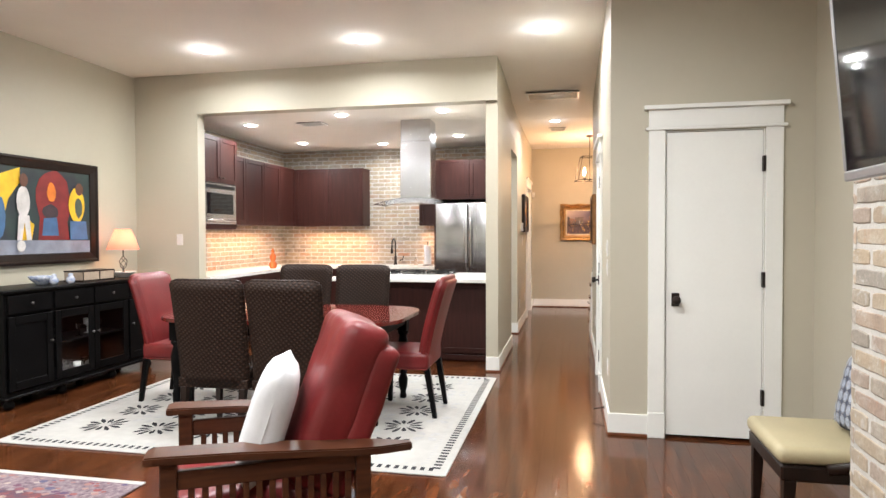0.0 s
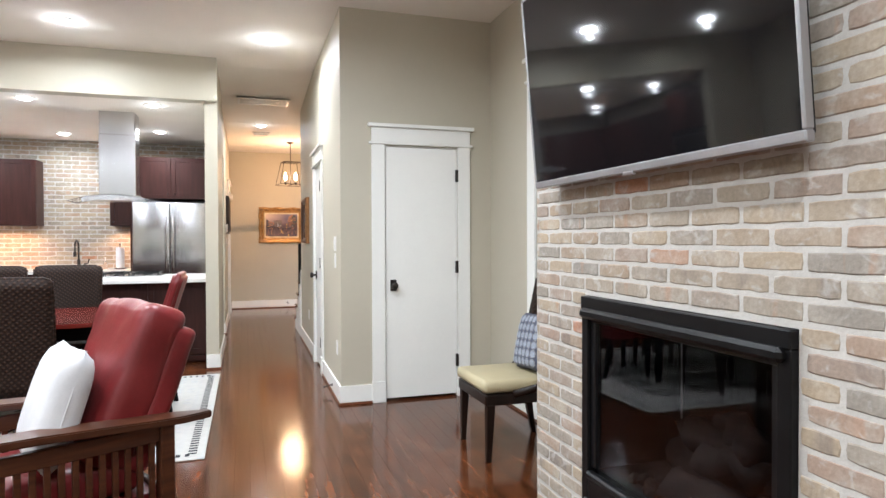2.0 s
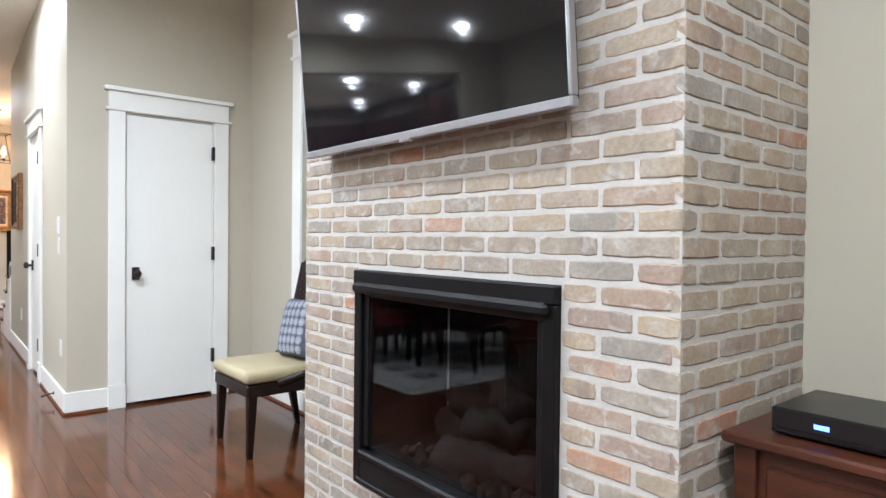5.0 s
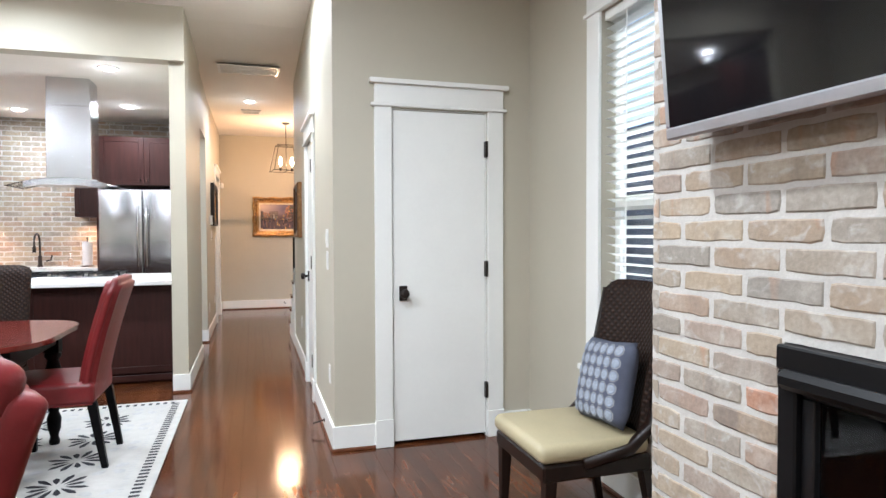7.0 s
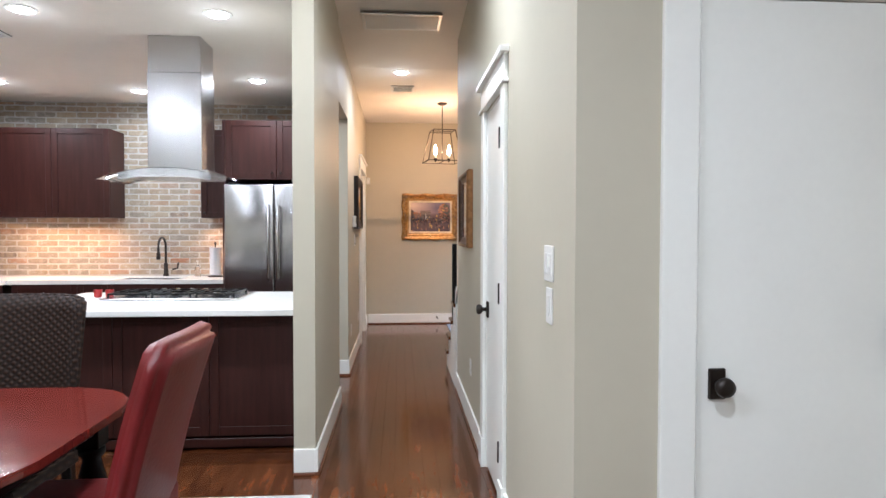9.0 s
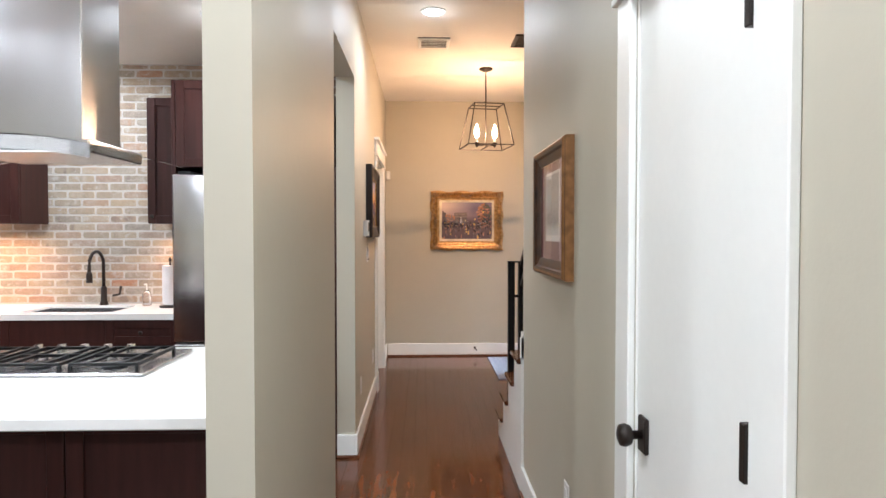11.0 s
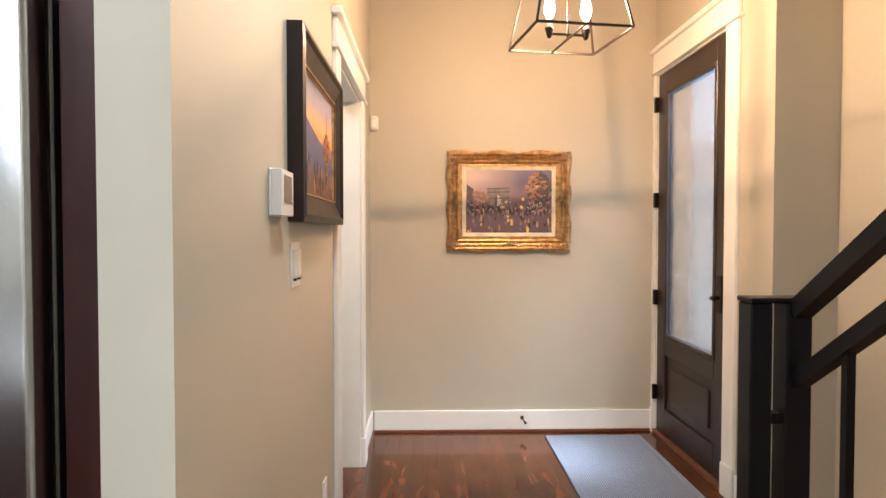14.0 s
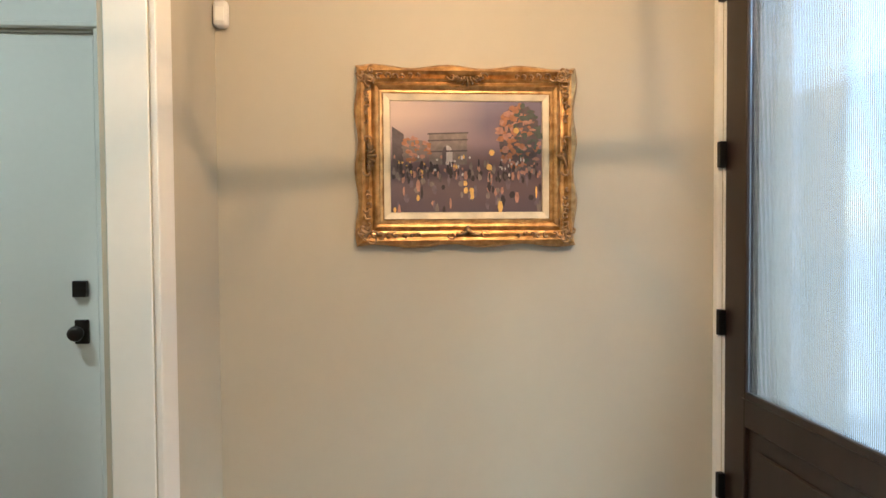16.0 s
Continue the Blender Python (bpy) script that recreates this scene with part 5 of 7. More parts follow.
def woven_chair():
    ob = thing("dining_chair", "dark brown woven seagrass dining chair with espresso legs", "chair", (-2.3, 3.72, 0.0112), 0, "woven chairs round the table", world_coords=False)
    part("backrest", curved_back(0.53, 0.37, 1.075, -0.2, 0.045, 0.1, 0.045, round_top=0.02), M_WOVEN, ob, smooth=True)
    part("seat", boxes(((-0.25, -0.2, 0.42), (0.25, 0.26, 0.485)), bevel=0.025, seg=4), M_WOVEN, ob, smooth=True)
    part("seat_frame", boxes(((-0.25, -0.22, 0.355), (0.25, 0.25, 0.418)), bevel=0.006), M_WOVEN, ob)
    for lx, ly, ln in ((-0.22, 0.22, (0, 0)), (0.22, 0.22, (0, 0)), (-0.21, -0.2, (0, -0.05)), (0.21, -0.2, (0, -0.05))):
        part("leg", taper(lx, ly, 0, 0.36, 0.03, 0.045, ln), M_DARKLEG, ob)
    return ob


wc = woven_chair()
copy_thing(wc, pose(-1.77, 3.72, 0.0112, 0, 0, 0))
copy_thing(wc, pose(-2.44, 5.03, 0.0112, 0, 0, 180))
copy_thing(wc, pose(-1.88, 5.03, 0.0112, 0, 0, 180))

# window chair
M_DAMASK = woven("blue_medallion_cloth", (0.10, 0.12, 0.2), (0.5, 0.52, 0.58), 40, 0.85)
sc = thing("side_chair", "woven dark brown side chair with cream leather seat", "chair", (1.14, 2.9, 0), 90, world_coords=False)
part("backrest", curved_back(0.5, 0.42, 1.07, -0.2, 0.045, 0.13, 0.06, round_top=0.03), M_WOVEN, sc, smooth=True)
part("seat", boxes(((-0.25, -0.2, 0.40), (0.25, 0.29, 0.475)), bevel=0.032, seg=4), M_CREAM, sc, "cream leather seat", smooth=True)
part("seat_frame", boxes(((-0.245, -0.21, 0.33), (0.245, 0.275, 0.398)), bevel=0.008), M_DARKLEG, sc)
for s in (-1, 1):
    part("side_wing", tube([(s * 0.24, 0.1, 0.39), (s * 0.25, -0.1, 0.43), (s * 0.25, -0.2, 0.52), (s * 0.25, -0.25, 0.75), (s * 0.245, -0.31, 1.03)], 0.026, 8), M_DARKLEG, sc, smooth=True)
for lx, ly, ln in ((-0.22, 0.24, (0, 0.01)), (0.22, 0.24, (0, 0.01)), (-0.22, -0.19, (0, -0.06)), (0.22, -0.19, (0, -0.06))):
    part("leg", taper(lx, ly, 0, 0.335, 0.03, 0.05, ln), M_DARKLEG, sc)
pil = thing("throw_pillow", "blue and grey medallion throw pillow on the side chair", "pillow", (1.285, 2.86, 0.66), 0, world_coords=False)
pil.matrix_basis = pose(1.268, 2.87, 0.655, 0, 0, 90) @ pose(0, 0, 0, 14, 5, 0)
part("cover", cushion(0.36, 0.36, 0.12), mat("slate_blue_cloth", (0.10, 0.11, 0.155), 0.9, var=0.1, scale=20, bump=0.4, bump_scale=300), pil, smooth=True)
bm, hexes = bmesh.new(), bmesh.new()


def on_pillow(x, z, lift):
    u, v = min(1, abs(x) / 0.18), min(1, abs(z) / 0.18)
    return Vector((x, 0.06 * ((1 - u ** 4) * (1 - v ** 4)) ** 0.5 + 0.002 + lift, z))


def ring_patch(b, cx, cz, r0, r1, n, lift, turn=0.0):
    o = [b.verts.new(on_pillow(cx + r1 * math.cos(turn + 2 * math.pi * k / n), cz + r1 * math.sin(turn + 2 * math.pi * k / n), lift)) for k in range(n)]
    if not r0:
        b.faces.new(o)
        return
    q = [b.verts.new(on_pillow(cx + r0 * math.cos(turn + 2 * math.pi * k / n), cz + r0 * math.sin(turn + 2 * math.pi * k / n), lift)) for k in range(n)]
    for k in range(n):
        b.faces.new((o[k], o[(k + 1) % n], q[(k + 1) % n], q[k]))


for i in range(6):
    for j in range(6):
        px, pz = (i - 2.5) * 0.053, (j - 2.5) * 0.053
        ring_patch(bm, px, pz, 0.0, 0.0185, 12, 0.004)
        ring_patch(hexes, px, pz, 0.021, 0.0255, 8, 0.0035, math.pi / 8)
        ring_patch(hexes, px, pz, 0.006, 0.0085, 8, 0.0048)
part("lattice_pattern", hexes, mat("grey_thread", (0.33, 0.34, 0.36), 0.9, var=0.1, scale=40), pil, "pale grey woven octagons")
part("medallion_pattern", bm, mat("pale_blue_thread", (0.34, 0.38, 0.47), 0.9, var=0.2, scale=60), pil, "pale blue woven medallions")

# sideboard
sb = thing("sideboard", "long black painted sideboard with glazed centre doors", "sideboard", (-4.5, 4.72, 0))
SX0, SX1, SY0, SY1 = -4.735, -4.28, 3.83, 5.6
bx("top", (SX0, SY0 - 0.02, 0.915), (SX1 + 0.025, SY1 + 0.02, 0.945), M_BLACKWOOD, sb, 0.008)
for n, a, b in (("back", (SX0, SY0, 0.11), (SX0 + 0.015, SY1, 0.914)), ("side", (SX0 + 0.016, SY0, 0.11), (SX1, SY0 + 0.025, 0.914)), ("side", (SX0 + 0.016, SY1 - 0.025, 0.11), (SX1, SY1, 0.914)), ("bottom", (SX0 + 0.016, SY0 + 0.026, 0.11), (SX1, SY1 - 0.026, 0.14)), ("divider", (SX0 + 0.016, 4.28, 0.141), (SX1, 4.31, 0.74)), ("divider", (SX0 + 0.016, 5.18, 0.141), (SX1, 5.21, 0.74)), ("drawer_box", (SX0 + 0.016, SY0 + 0.026, 0.741), (SX1, SY1 - 0.026, 0.914)), ("shelf", (SX0 + 0.016, 4.312, 0.44), (SX1 - 0.03, 5.178, 0.455))):
    bx(n, a, b, M_BLACKWOOD, sb, 0.002)
bx("plinth_moulding", (SX0, SY0 - 0.012, 0.085), (SX1 + 0.016, SY1 + 0.012, 0.109), M_BLACKWOOD, sb, 0.006)


def pull(parent, x, y, z):
    bm = lathe([(0.004, 0), (0.004, 0.012), (0.011, 0.018), (0.011, 0.024), (0.004, 0.028)], seg=12)
    bmesh.ops.transform(bm, matrix=pose(x, y, z, 0, 90, 0), verts=bm.verts[:])
    part("handle", bm, M_PEWTER, parent, "small pewter knob", smooth=True)


for y0, y1 in ((3.86, 4.27), (4.31, 4.73), (4.76, 5.18), (5.22, 5.57)):
    d = bx("drawer_front", (SX1, y0, 0.755), (SX1 + 0.016, y1, 0.9), M_BLACKWOOD, sb, 0.004)
    pull(d, SX1 + 0.016, (y0 + y1) / 2, 0.83)
for y0, y1, gl in ((3.86, 4.28, 0), (4.31, 4.74, 1), (4.75, 5.18, 1), (5.21, 5.57, 0)):
    d = bx("door", (SX1, y0, 0.15), (SX1 + 0.018, y0 + 0.06, 0.735), M_BLACKWOOD, sb, 0.003)
    for a, b in (((SX1, y1 - 0.06, 0.15), (SX1 + 0.018, y1, 0.735)), ((SX1, y0 + 0.06, 0.15), (SX1 + 0.018, y1 - 0.06, 0.215)), ((SX1, y0 + 0.06, 0.67), (SX1 + 0.018, y1 - 0.06, 0.735))):
        bx("frame_rail", a, b, M_BLACKWOOD, d, 0.003)
    if gl:
        bx("pane", (SX1 + 0.006, y0 + 0.06, 0.215), (SX1 + 0.009, y1 - 0.06, 0.67), M_GLASS, d, 0).visible_shadow = False
    else:
        bx("door_panel", (SX1 + 0.001, y0 + 0.06, 0.215), (SX1 + 0.008, y1 - 0.06, 0.67), M_BLACKWOOD, d, 0.002)
    pull(d, SX1 + 0.018, y1 - 0.03 if y0 in (3.86, 4.31) else y0 + 0.03, 0.5)
for y in (3.9, 4.42, 5.02, 5.53):
    for x in (SX0 + 0.05, SX1 - 0.04):
        part("foot", lathe([(0.022, 0), (0.038, 0.02), (0.04, 0.045), (0.026, 0.07), (0.03, 0.085)], (x, y, 0), 16), M_BLACKWOOD, sb, smooth=True)
rnd = random.Random(8)
for i in range(9):
    x, y, z = rnd.uniform(-4.5, -4.36), 4.38 + 0.085 * i, 0.1405 if i % 2 else 0.4555
    h = rnd.uniform(0.08, 0.15)
    part("body", lathe([(0.03, 0), (0.032, 0.004), (0.005, 0.008), (0.005, h * 0.5), (0.03, h * 0.62), (0.034, h)], (x, y, z), 14), M_GLASS if i % 3 else M_PLATE, thing("goblet", "stemmed glass goblet inside the sideboard", "glassware", (x, y, z), group="glassware in the sideboard"), smooth=True)

# on the sideboard
tl = thing("table_lamp", "iron twist table lamp with a pink shade, lit", "lamp", (-4.5, 5.42, 0.945))
part("dish", lathe([(0.05, 0), (0.06, 0.012), (0.1, 0.04), (0.125, 0.055), (0.12, 0.055), (0.05, 0.02), (0.02, 0.018)], (-4.5, 5.42, 0.945), 28), M_QUARTZ, tl, "white dish under the lamp base", smooth=True)
part("base", lathe([(0.045, 0.02), (0.045, 0.03), (0.015, 0.045), (0.008, 0.06), (0.008, 0.075)], (-4.5, 5.42, 0.945), 18), M_BRONZE, tl, smooth=True)
for k in range(4):
    part("twist_rod", tube([(-4.5 + 0.038 * math.sin(math.pi * s / 10) * math.cos(k * math.pi / 2 + s * 0.35), 5.42 + 0.038 * math.sin(math.pi * s / 10) * math.sin(k * math.pi / 2 + s * 0.35), 1.02 + 0.014 * s) for s in range(11)], 0.004, 6), M_BRONZE, tl, smooth=True)
part("neck", tube([(-4.5, 5.42, 1.16), (-4.5, 5.42, 1.28)], 0.006, 8), M_BRONZE, tl)
M_SHADE = mat("pink_shade_fabric", (0.62, 0.26, 0.21), 0.8, var=0.05, scale=10)
_p = M_SHADE.node_tree.nodes["Principled BSDF"]
_p.inputs["Transmission Weight"].default_value = 0.0
_tr, _ad = M_SHADE.node_tree.nodes.new("ShaderNodeBsdfTranslucent"), M_SHADE.node_tree.nodes.new("ShaderNodeMixShader")
_tr.inputs[0].default_value = (0.8, 0.33, 0.27, 1)
_ad.inputs[0].default_value = 0.4
M_SHADE.node_tree.links.new(_p.outputs[0], _ad.inputs[1])
M_SHADE.node_tree.links.new(_tr.outputs[0], _ad.inputs[2])
M_SHADE.node_tree.links.new(_ad.outputs[0], M_SHADE.node_tree.nodes["Material Output"].inputs[0])
bm = bmesh.new()
ra, rb = [], []
for k in range(32):
    a = 2 * math.pi * k / 32
    ra.append(bm.verts.new((-4.5 + 0.155 * math.cos(a), 5.42 + 0.155 * math.sin(a), 1.225)))
    rb.append(bm.verts.new((-4.5 + 0.075 * math.cos(a), 5.42 + 0.075 * math.sin(a), 1.435)))
for k in range(32):
    bm.faces.new((ra[k], ra[(k + 1) % 32], rb[(k + 1) % 32], rb[k]))
part("shade", bm, M_SHADE, tl, "pink fabric cone shade", smooth=True)
M_TANBOX = mat("tan_shagreen", (0.42, 0.33, 0.25), 0.5, var=0.1, scale=25)
jb = thing("decorative_box", "tan lidded box with dark banded edges on the sideboard", "box", (-4.45, 4.9, 0.945))
bx("body", (-4.56, 4.72, 0.946), (-4.36, 5.12, 1.045), M_TANBOX, jb, 0.004)
for z in (0.9475, 1.034):
    bx("edge_band", (-4.563, 4.717, z), (-4.357, 5.123, z + 0.013), M_DARKLEG, jb, 0.002)
for y in (4.718, 4.92, 5.11):
    bx("edge_band", (-4.3575, y, 0.961), (-4.3555, y + 0.012, 1.033), M_DARKLEG, jb, 0)
M_BLUECHINA = mat("blue_white_china", (0.72, 0.74, 0.78), 0.2, var=0.5, scale=40, second=(0.2, 0.26, 0.45))
for x, y, s in ((-4.4, 4.44, 1.0), (-4.36, 4.58, 0.9)):
    part("body", lathe([(0.02, 0), (0.035, 0.02), (0.036, 0.045), (0.018, 0.07), (0.022, 0.085), (0.006, 0.095)], (x, y, 0.945), 18), M_BLUECHINA, thing("ginger_jar", "small blue and white china jar", "jar", (x, y, 0.945), group="china jars"), smooth=True)
part("body", lathe([(0.04, 0), (0.05, 0.008), (0.095, 0.05), (0.11, 0.075), (0.105, 0.075), (0.045, 0.015)], (-4.5, 4.42, 0.945), 28), M_BLUECHINA, thing("china_bowl", "shallow blue and white china bowl", "bowl", (-4.5, 4.42, 0.945)), smooth=True)


# ---- pictures ----
def flat(c, mt_name, colour, rough=0.6, var=0.25, scale=14):
    return mat(mt_name, colour, rough, var=var, scale=scale, fine=0.1)


def blob(ob, name, pts, material, y):
    """A patch of paint on a canvas, from a few corner points, just proud of the last."""
    bm = bmesh.new()
    vs = [bm.verts.new((x, y, z)) for x, z in pts]
    f = bm.faces.new(vs)
    f.normal_update()
    if f.normal.y > 0:
        f.normal_flip()
    ob2 = new(name, bpy.data.meshes.new(name))
    bm.to_mesh(ob2.data)
    bm.free()
    ob2.data.materials.append(material)
    ob2.parent = ob
    return ob2


def oval(cx, cz, rx, rz, n=14, j=0.0, seed=1):
    r = random.Random(seed)
    return [(cx + rx * math.cos(2 * math.pi * k / n) * (1 + r.uniform(-j, j)), cz + rz * math.sin(2 * math.pi * k / n) * (1 + r.uniform(-j, j))) for k in range(n)]


def picture(name, label, m, w, h, frame_prof, frame_mat, inner, canvas_mat, wave=0.0):
    """Local x across, z up, the face towards -y; the wall at y = 0."""
    ob = thing(name, label, "picture", (0, 0, 0), world_coords=False)
    ob.matrix_basis = m
    part("frame", rect_frame(w, h, frame_prof, wave), frame_mat, ob)
    bx("canvas", (-w / 2 + inner, -0.016, -h / 2 + inner), (w / 2 - inner, -0.004, h / 2 - inner), canvas_mat, ob, 0)
    return ob


def gradient(name, stops, axis="Z", size=1.0, noise_amt=0.15, scale=8):
    m = bpy.data.materials.new(name)
    m.use_nodes = True
    nt = m.node_tree
    p = nt.nodes["Principled BSDF"]
    p.inputs["Roughness"].default_value = 0.45
    tc, sx, mr, cr, nz, ad = (nt.nodes.new("ShaderNode" + n) for n in ("TexCoord", "SeparateXYZ", "MapRange", "ValToRGB", "TexNoise", "Math"))
    nt.links.new(tc.outputs["Object"], sx.inputs[0])
    mr.inputs["From Min"].default_value, mr.inputs["From Max"].default_value = -size / 2, size / 2
    nt.links.new(sx.outputs[axis], mr.inputs["Value"])
    nz.inputs["Scale"].default_value, nz.inputs["Detail"].default_value = scale, 6
    nt.links.new(tc.outputs["Object"], nz.inputs["Vector"])
    ad.operation = "MULTIPLY_ADD"
    ad.inputs[1].default_value = noise_amt * 2
    nt.links.new(nz.outputs["Fac"], ad.inputs[0])
    sub = nt.nodes.new("ShaderNodeMath")
    sub.operation = "SUBTRACT"
    sub.inputs[1].default_value = noise_amt
    nt.links.new(mr.outputs[0], sub.inputs[0])
    nt.links.new(sub.outputs[0], ad.inputs[2])
    while len(cr.color_ramp.elements) < len(stops):
        cr.color_ramp.elements.new(0.5)
    for e, (pos, c) in zip(cr.color_ramp.elements, stops):
        e.position, e.color = pos, (*c, 1)
    nt.links.new(ad.outputs[0], cr.inputs[0])
    nt.links.new(cr.outputs[0], p.inputs["Base Color"])
    return m


# gilt-framed street scene in the foyer
GW, GH = 0.84, 0.68


def street_oil():
    """Sky from warm cream to violet, over a dark wet street."""
    m = gradient("street_oil_paint", [(0.0, (0.10, 0.07, 0.085)), (0.22, (0.13, 0.085, 0.09)), (0.36, (0.09, 0.06, 0.075)), (0.5, (0.20, 0.12, 0.12)), (0.62, (0.22, 0.15, 0.18)), (0.8, (0.15, 0.115, 0.175)), (1.0, (0.20, 0.155, 0.215))], "Z", 0.43, 0.13, 11)
    nt = m.node_tree
    p = nt.nodes["Principled BSDF"]
    base = p.inputs["Base Color"].links[0].from_socket
    tc, sx, rg, rz, mul, mx = (nt.nodes.new("ShaderNode" + k) for k in ("TexCoord", "SeparateXYZ", "MapRange", "MapRange", "Math", "Mix"))
    nt.links.new(tc.outputs["Object"], sx.inputs[0])
    rg.inputs["From Min"].default_value, rg.inputs["From Max"].default_value = 0.08, -0.26
    rz.inputs["From Min"].default_value, rz.inputs["From Max"].default_value = -0.02, 0.16
    nt.links.new(sx.outputs["X"], rg.inputs["Value"])
    nt.links.new(sx.outputs["Z"], rz.inputs["Value"])
    mul.operation = "MULTIPLY"
    nt.links.new(rg.outputs[0], mul.inputs[0])
    nt.links.new(rz.outputs[0], mul.inputs[1])
    mx.data_type = "RGBA"
    nt.links.new(mul.outputs[0], mx.inputs["Factor"])
    nt.links.new(base, mx.inputs["A"])
    mx.inputs["B"].default_value = (0.62, 0.46, 0.38, 1)
    nt.links.new(mx.outputs["Result"], p.inputs["Base Color"])
    return m


gp = picture("gilt_picture", "oil street scene of a stone arch in an ornate gilt frame", pose(0.215, 11.65, 1.578), GW, GH,
             [(0, 0.0), (0, 0.026), (0.01, 0.044), (0.022, 0.05), (0.034, 0.044), (0.046, 0.026), (0.058, 0.022), (0.066, 0.032), (0.074, 0.036), (0.084, 0.032), (0.09, 0.026), (0.098, 0.026), (0.104, 0.02), (0.128, 0.018), (0.13, 0.014)], M_GOLD, 0.126,
             street_oil(), 0.007)
part("slip", rect_frame(GW - 0.206, GH - 0.206, [(0, 0.014), (0, 0.026), (0.024, 0.022), (0.026, 0.0165)]), M_GOLD2, gp, "pale cream-gold inner slip")
M_GOLDCARVE = mat("worn_gilt_carving", (0.50, 0.34, 0.17), 0.38, 0.6, var=0.3, scale=60, fine=0.15, bump=0.5, bump_scale=140, second=(0.20, 0.11, 0.05))
rnd = random.Random(17)


def scroll(bm, cx, cz, ang, size, turns=1.2):
    """A tapering acanthus curl."""
    pts = []
    for k in range(12):
        t = k / 11
        r = size * (1 - 0.75 * t)
        a = ang + turns * 2 * math.pi * t * 0.6
        pts.append((cx + r * math.cos(a), -0.044 - 0.006 * math.sin(math.pi * t), cz + r * math.sin(a)))
    tube(pts, 0.0042, 6, bm)


for cx, cz in ((-1, -1), (1, -1), (1, 1), (-1, 1), (0, 1), (0, -1), (-1, 0), (1, 0)):
    bm = bmesh.new()
    ox, oz = cx * (GW / 2 - 0.042), cz * (GH / 2 - 0.042)
    if cx and cz:
        for sx, sz, L in ((1, 0, 0.2), (0, 1, 0.17)):
            for k in range(7):
                d = 0.02 + L * k / 7
                q = (0.018 - 0.0016 * k)
                scroll(bm, ox - cx * sx * d + rnd.uniform(-1, 1) * 0.004, oz - cz * sz * d + rnd.uniform(-1, 1) * 0.004, rnd.uniform(0, 6.28), q)
        for k in range(9):
            scroll(bm, ox + rnd.uniform(-1, 1) * 0.026, oz + rnd.uniform(-1, 1) * 0.026, rnd.uniform(0, 6.28), rnd.uniform(0.012, 0.022))
    else:
        ux, uz = abs(cz), abs(cx)
        for k in range(-4, 5):
            fall = 1 - abs(k) / 6
            a = math.atan2(-cz, -cx) + k * 0.3
            tip = (ox + ux * k * 0.013 + 0.034 * fall * math.cos(a), oz + uz * k * 0.013 + 0.034 * fall * math.sin(a))
            tube([(ox + ux * k * 0.012, -0.043, oz + uz * k * 0.012), ((ox + tip[0]) / 2, -0.05, (oz + tip[1]) / 2), (tip[0], -0.04, tip[1])], 0.0055, 6, bm)
        for k in (-1, 1):
            scroll(bm, ox + ux * k * 0.06, oz + uz * k * 0.06, 0.0 if k > 0 else math.pi, 0.018)
    part("carved_ornament", bm, M_GOLDCARVE, gp, smooth=True)["kind"] = "stuff"
P_STONE, P_DARK, P_LEAF, P_GREEN, P_LAMP, P_PALE = flat(0, "arch_paint", (0.21, 0.165, 0.145), scale=40), flat(0, "shadow_paint", (0.04, 0.028, 0.034)), flat(0, "autumn_paint", (0.36, 0.15, 0.07), scale=50), flat(0, "tree_paint", (0.075, 0.09, 0.07), scale=50), flat(0, "lamplight_paint", (0.75, 0.46, 0.12)), flat(0, "pale_paint", (0.58, 0.52, 0.48))
P_SHADE, P_ROSE, P_STREET = flat(0, "arch_shade_paint", (0.10, 0.075, 0.075), scale=40), flat(0, "rose_paint", (0.42, 0.21, 0.15), scale=50), flat(0, "wet_street_paint", (0.15, 0.11, 0.13), scale=40)
AX0, AX1 = -0.145, 0.0
blob(gp, "painted_arch", [(AX0, -0.03), (AX0 + 0.05, -0.03), (AX0 + 0.05, 0.018), (AX0 + 0.057, 0.036), (AX0 + 0.07, 0.044), (AX0 + 0.083, 0.036), (AX0 + 0.09, 0.018), (AX0 + 0.09, -0.03), (AX1, -0.03), (AX1, 0.092), (AX0, 0.085)], P_STONE, -0.0172)
blob(gp, "painted_arch_shade", [(AX0 + 0.05, -0.03), (AX0 + 0.066, -0.03), (AX0 + 0.066, 0.042), (AX0 + 0.057, 0.036), (AX0 + 0.05, 0.018)], P_SHADE, -0.0174)
blob(gp, "painted_sky_gap", [(AX0 + 0.066, -0.03), (AX0 + 0.09, -0.03), (AX0 + 0.09, 0.018), (AX0 + 0.083, 0.036), (AX0 + 0.07, 0.044), (AX0 + 0.066, 0.042)], P_PALE, -0.0174)
for z, e in ((0.088, 0.006), (0.062, 0.004), (0.02, 0.002)):
    blob(gp, "painted_cornice", [(AX0 - e, z - 0.004), (AX1 + e, z + 0.001), (AX1 + e, z + 0.007), (AX0 - e, z + 0.002)], P_SHADE, -0.0178)
blob(gp, "painted_house", [(-0.285, -0.06), (-0.245, -0.06), (-0.24, 0.085), (-0.285, 0.115)], P_SHADE, -0.0173)
blob(gp, "painted_tree", oval(0.205, 0.075, 0.08, 0.125, 18, 0.15, 3), P_SHADE, -0.0179)
blob(gp, "painted_tree", oval(-0.195, 0.02, 0.05, 0.045, 14, 0.15, 5), P_STONE, -0.0179)
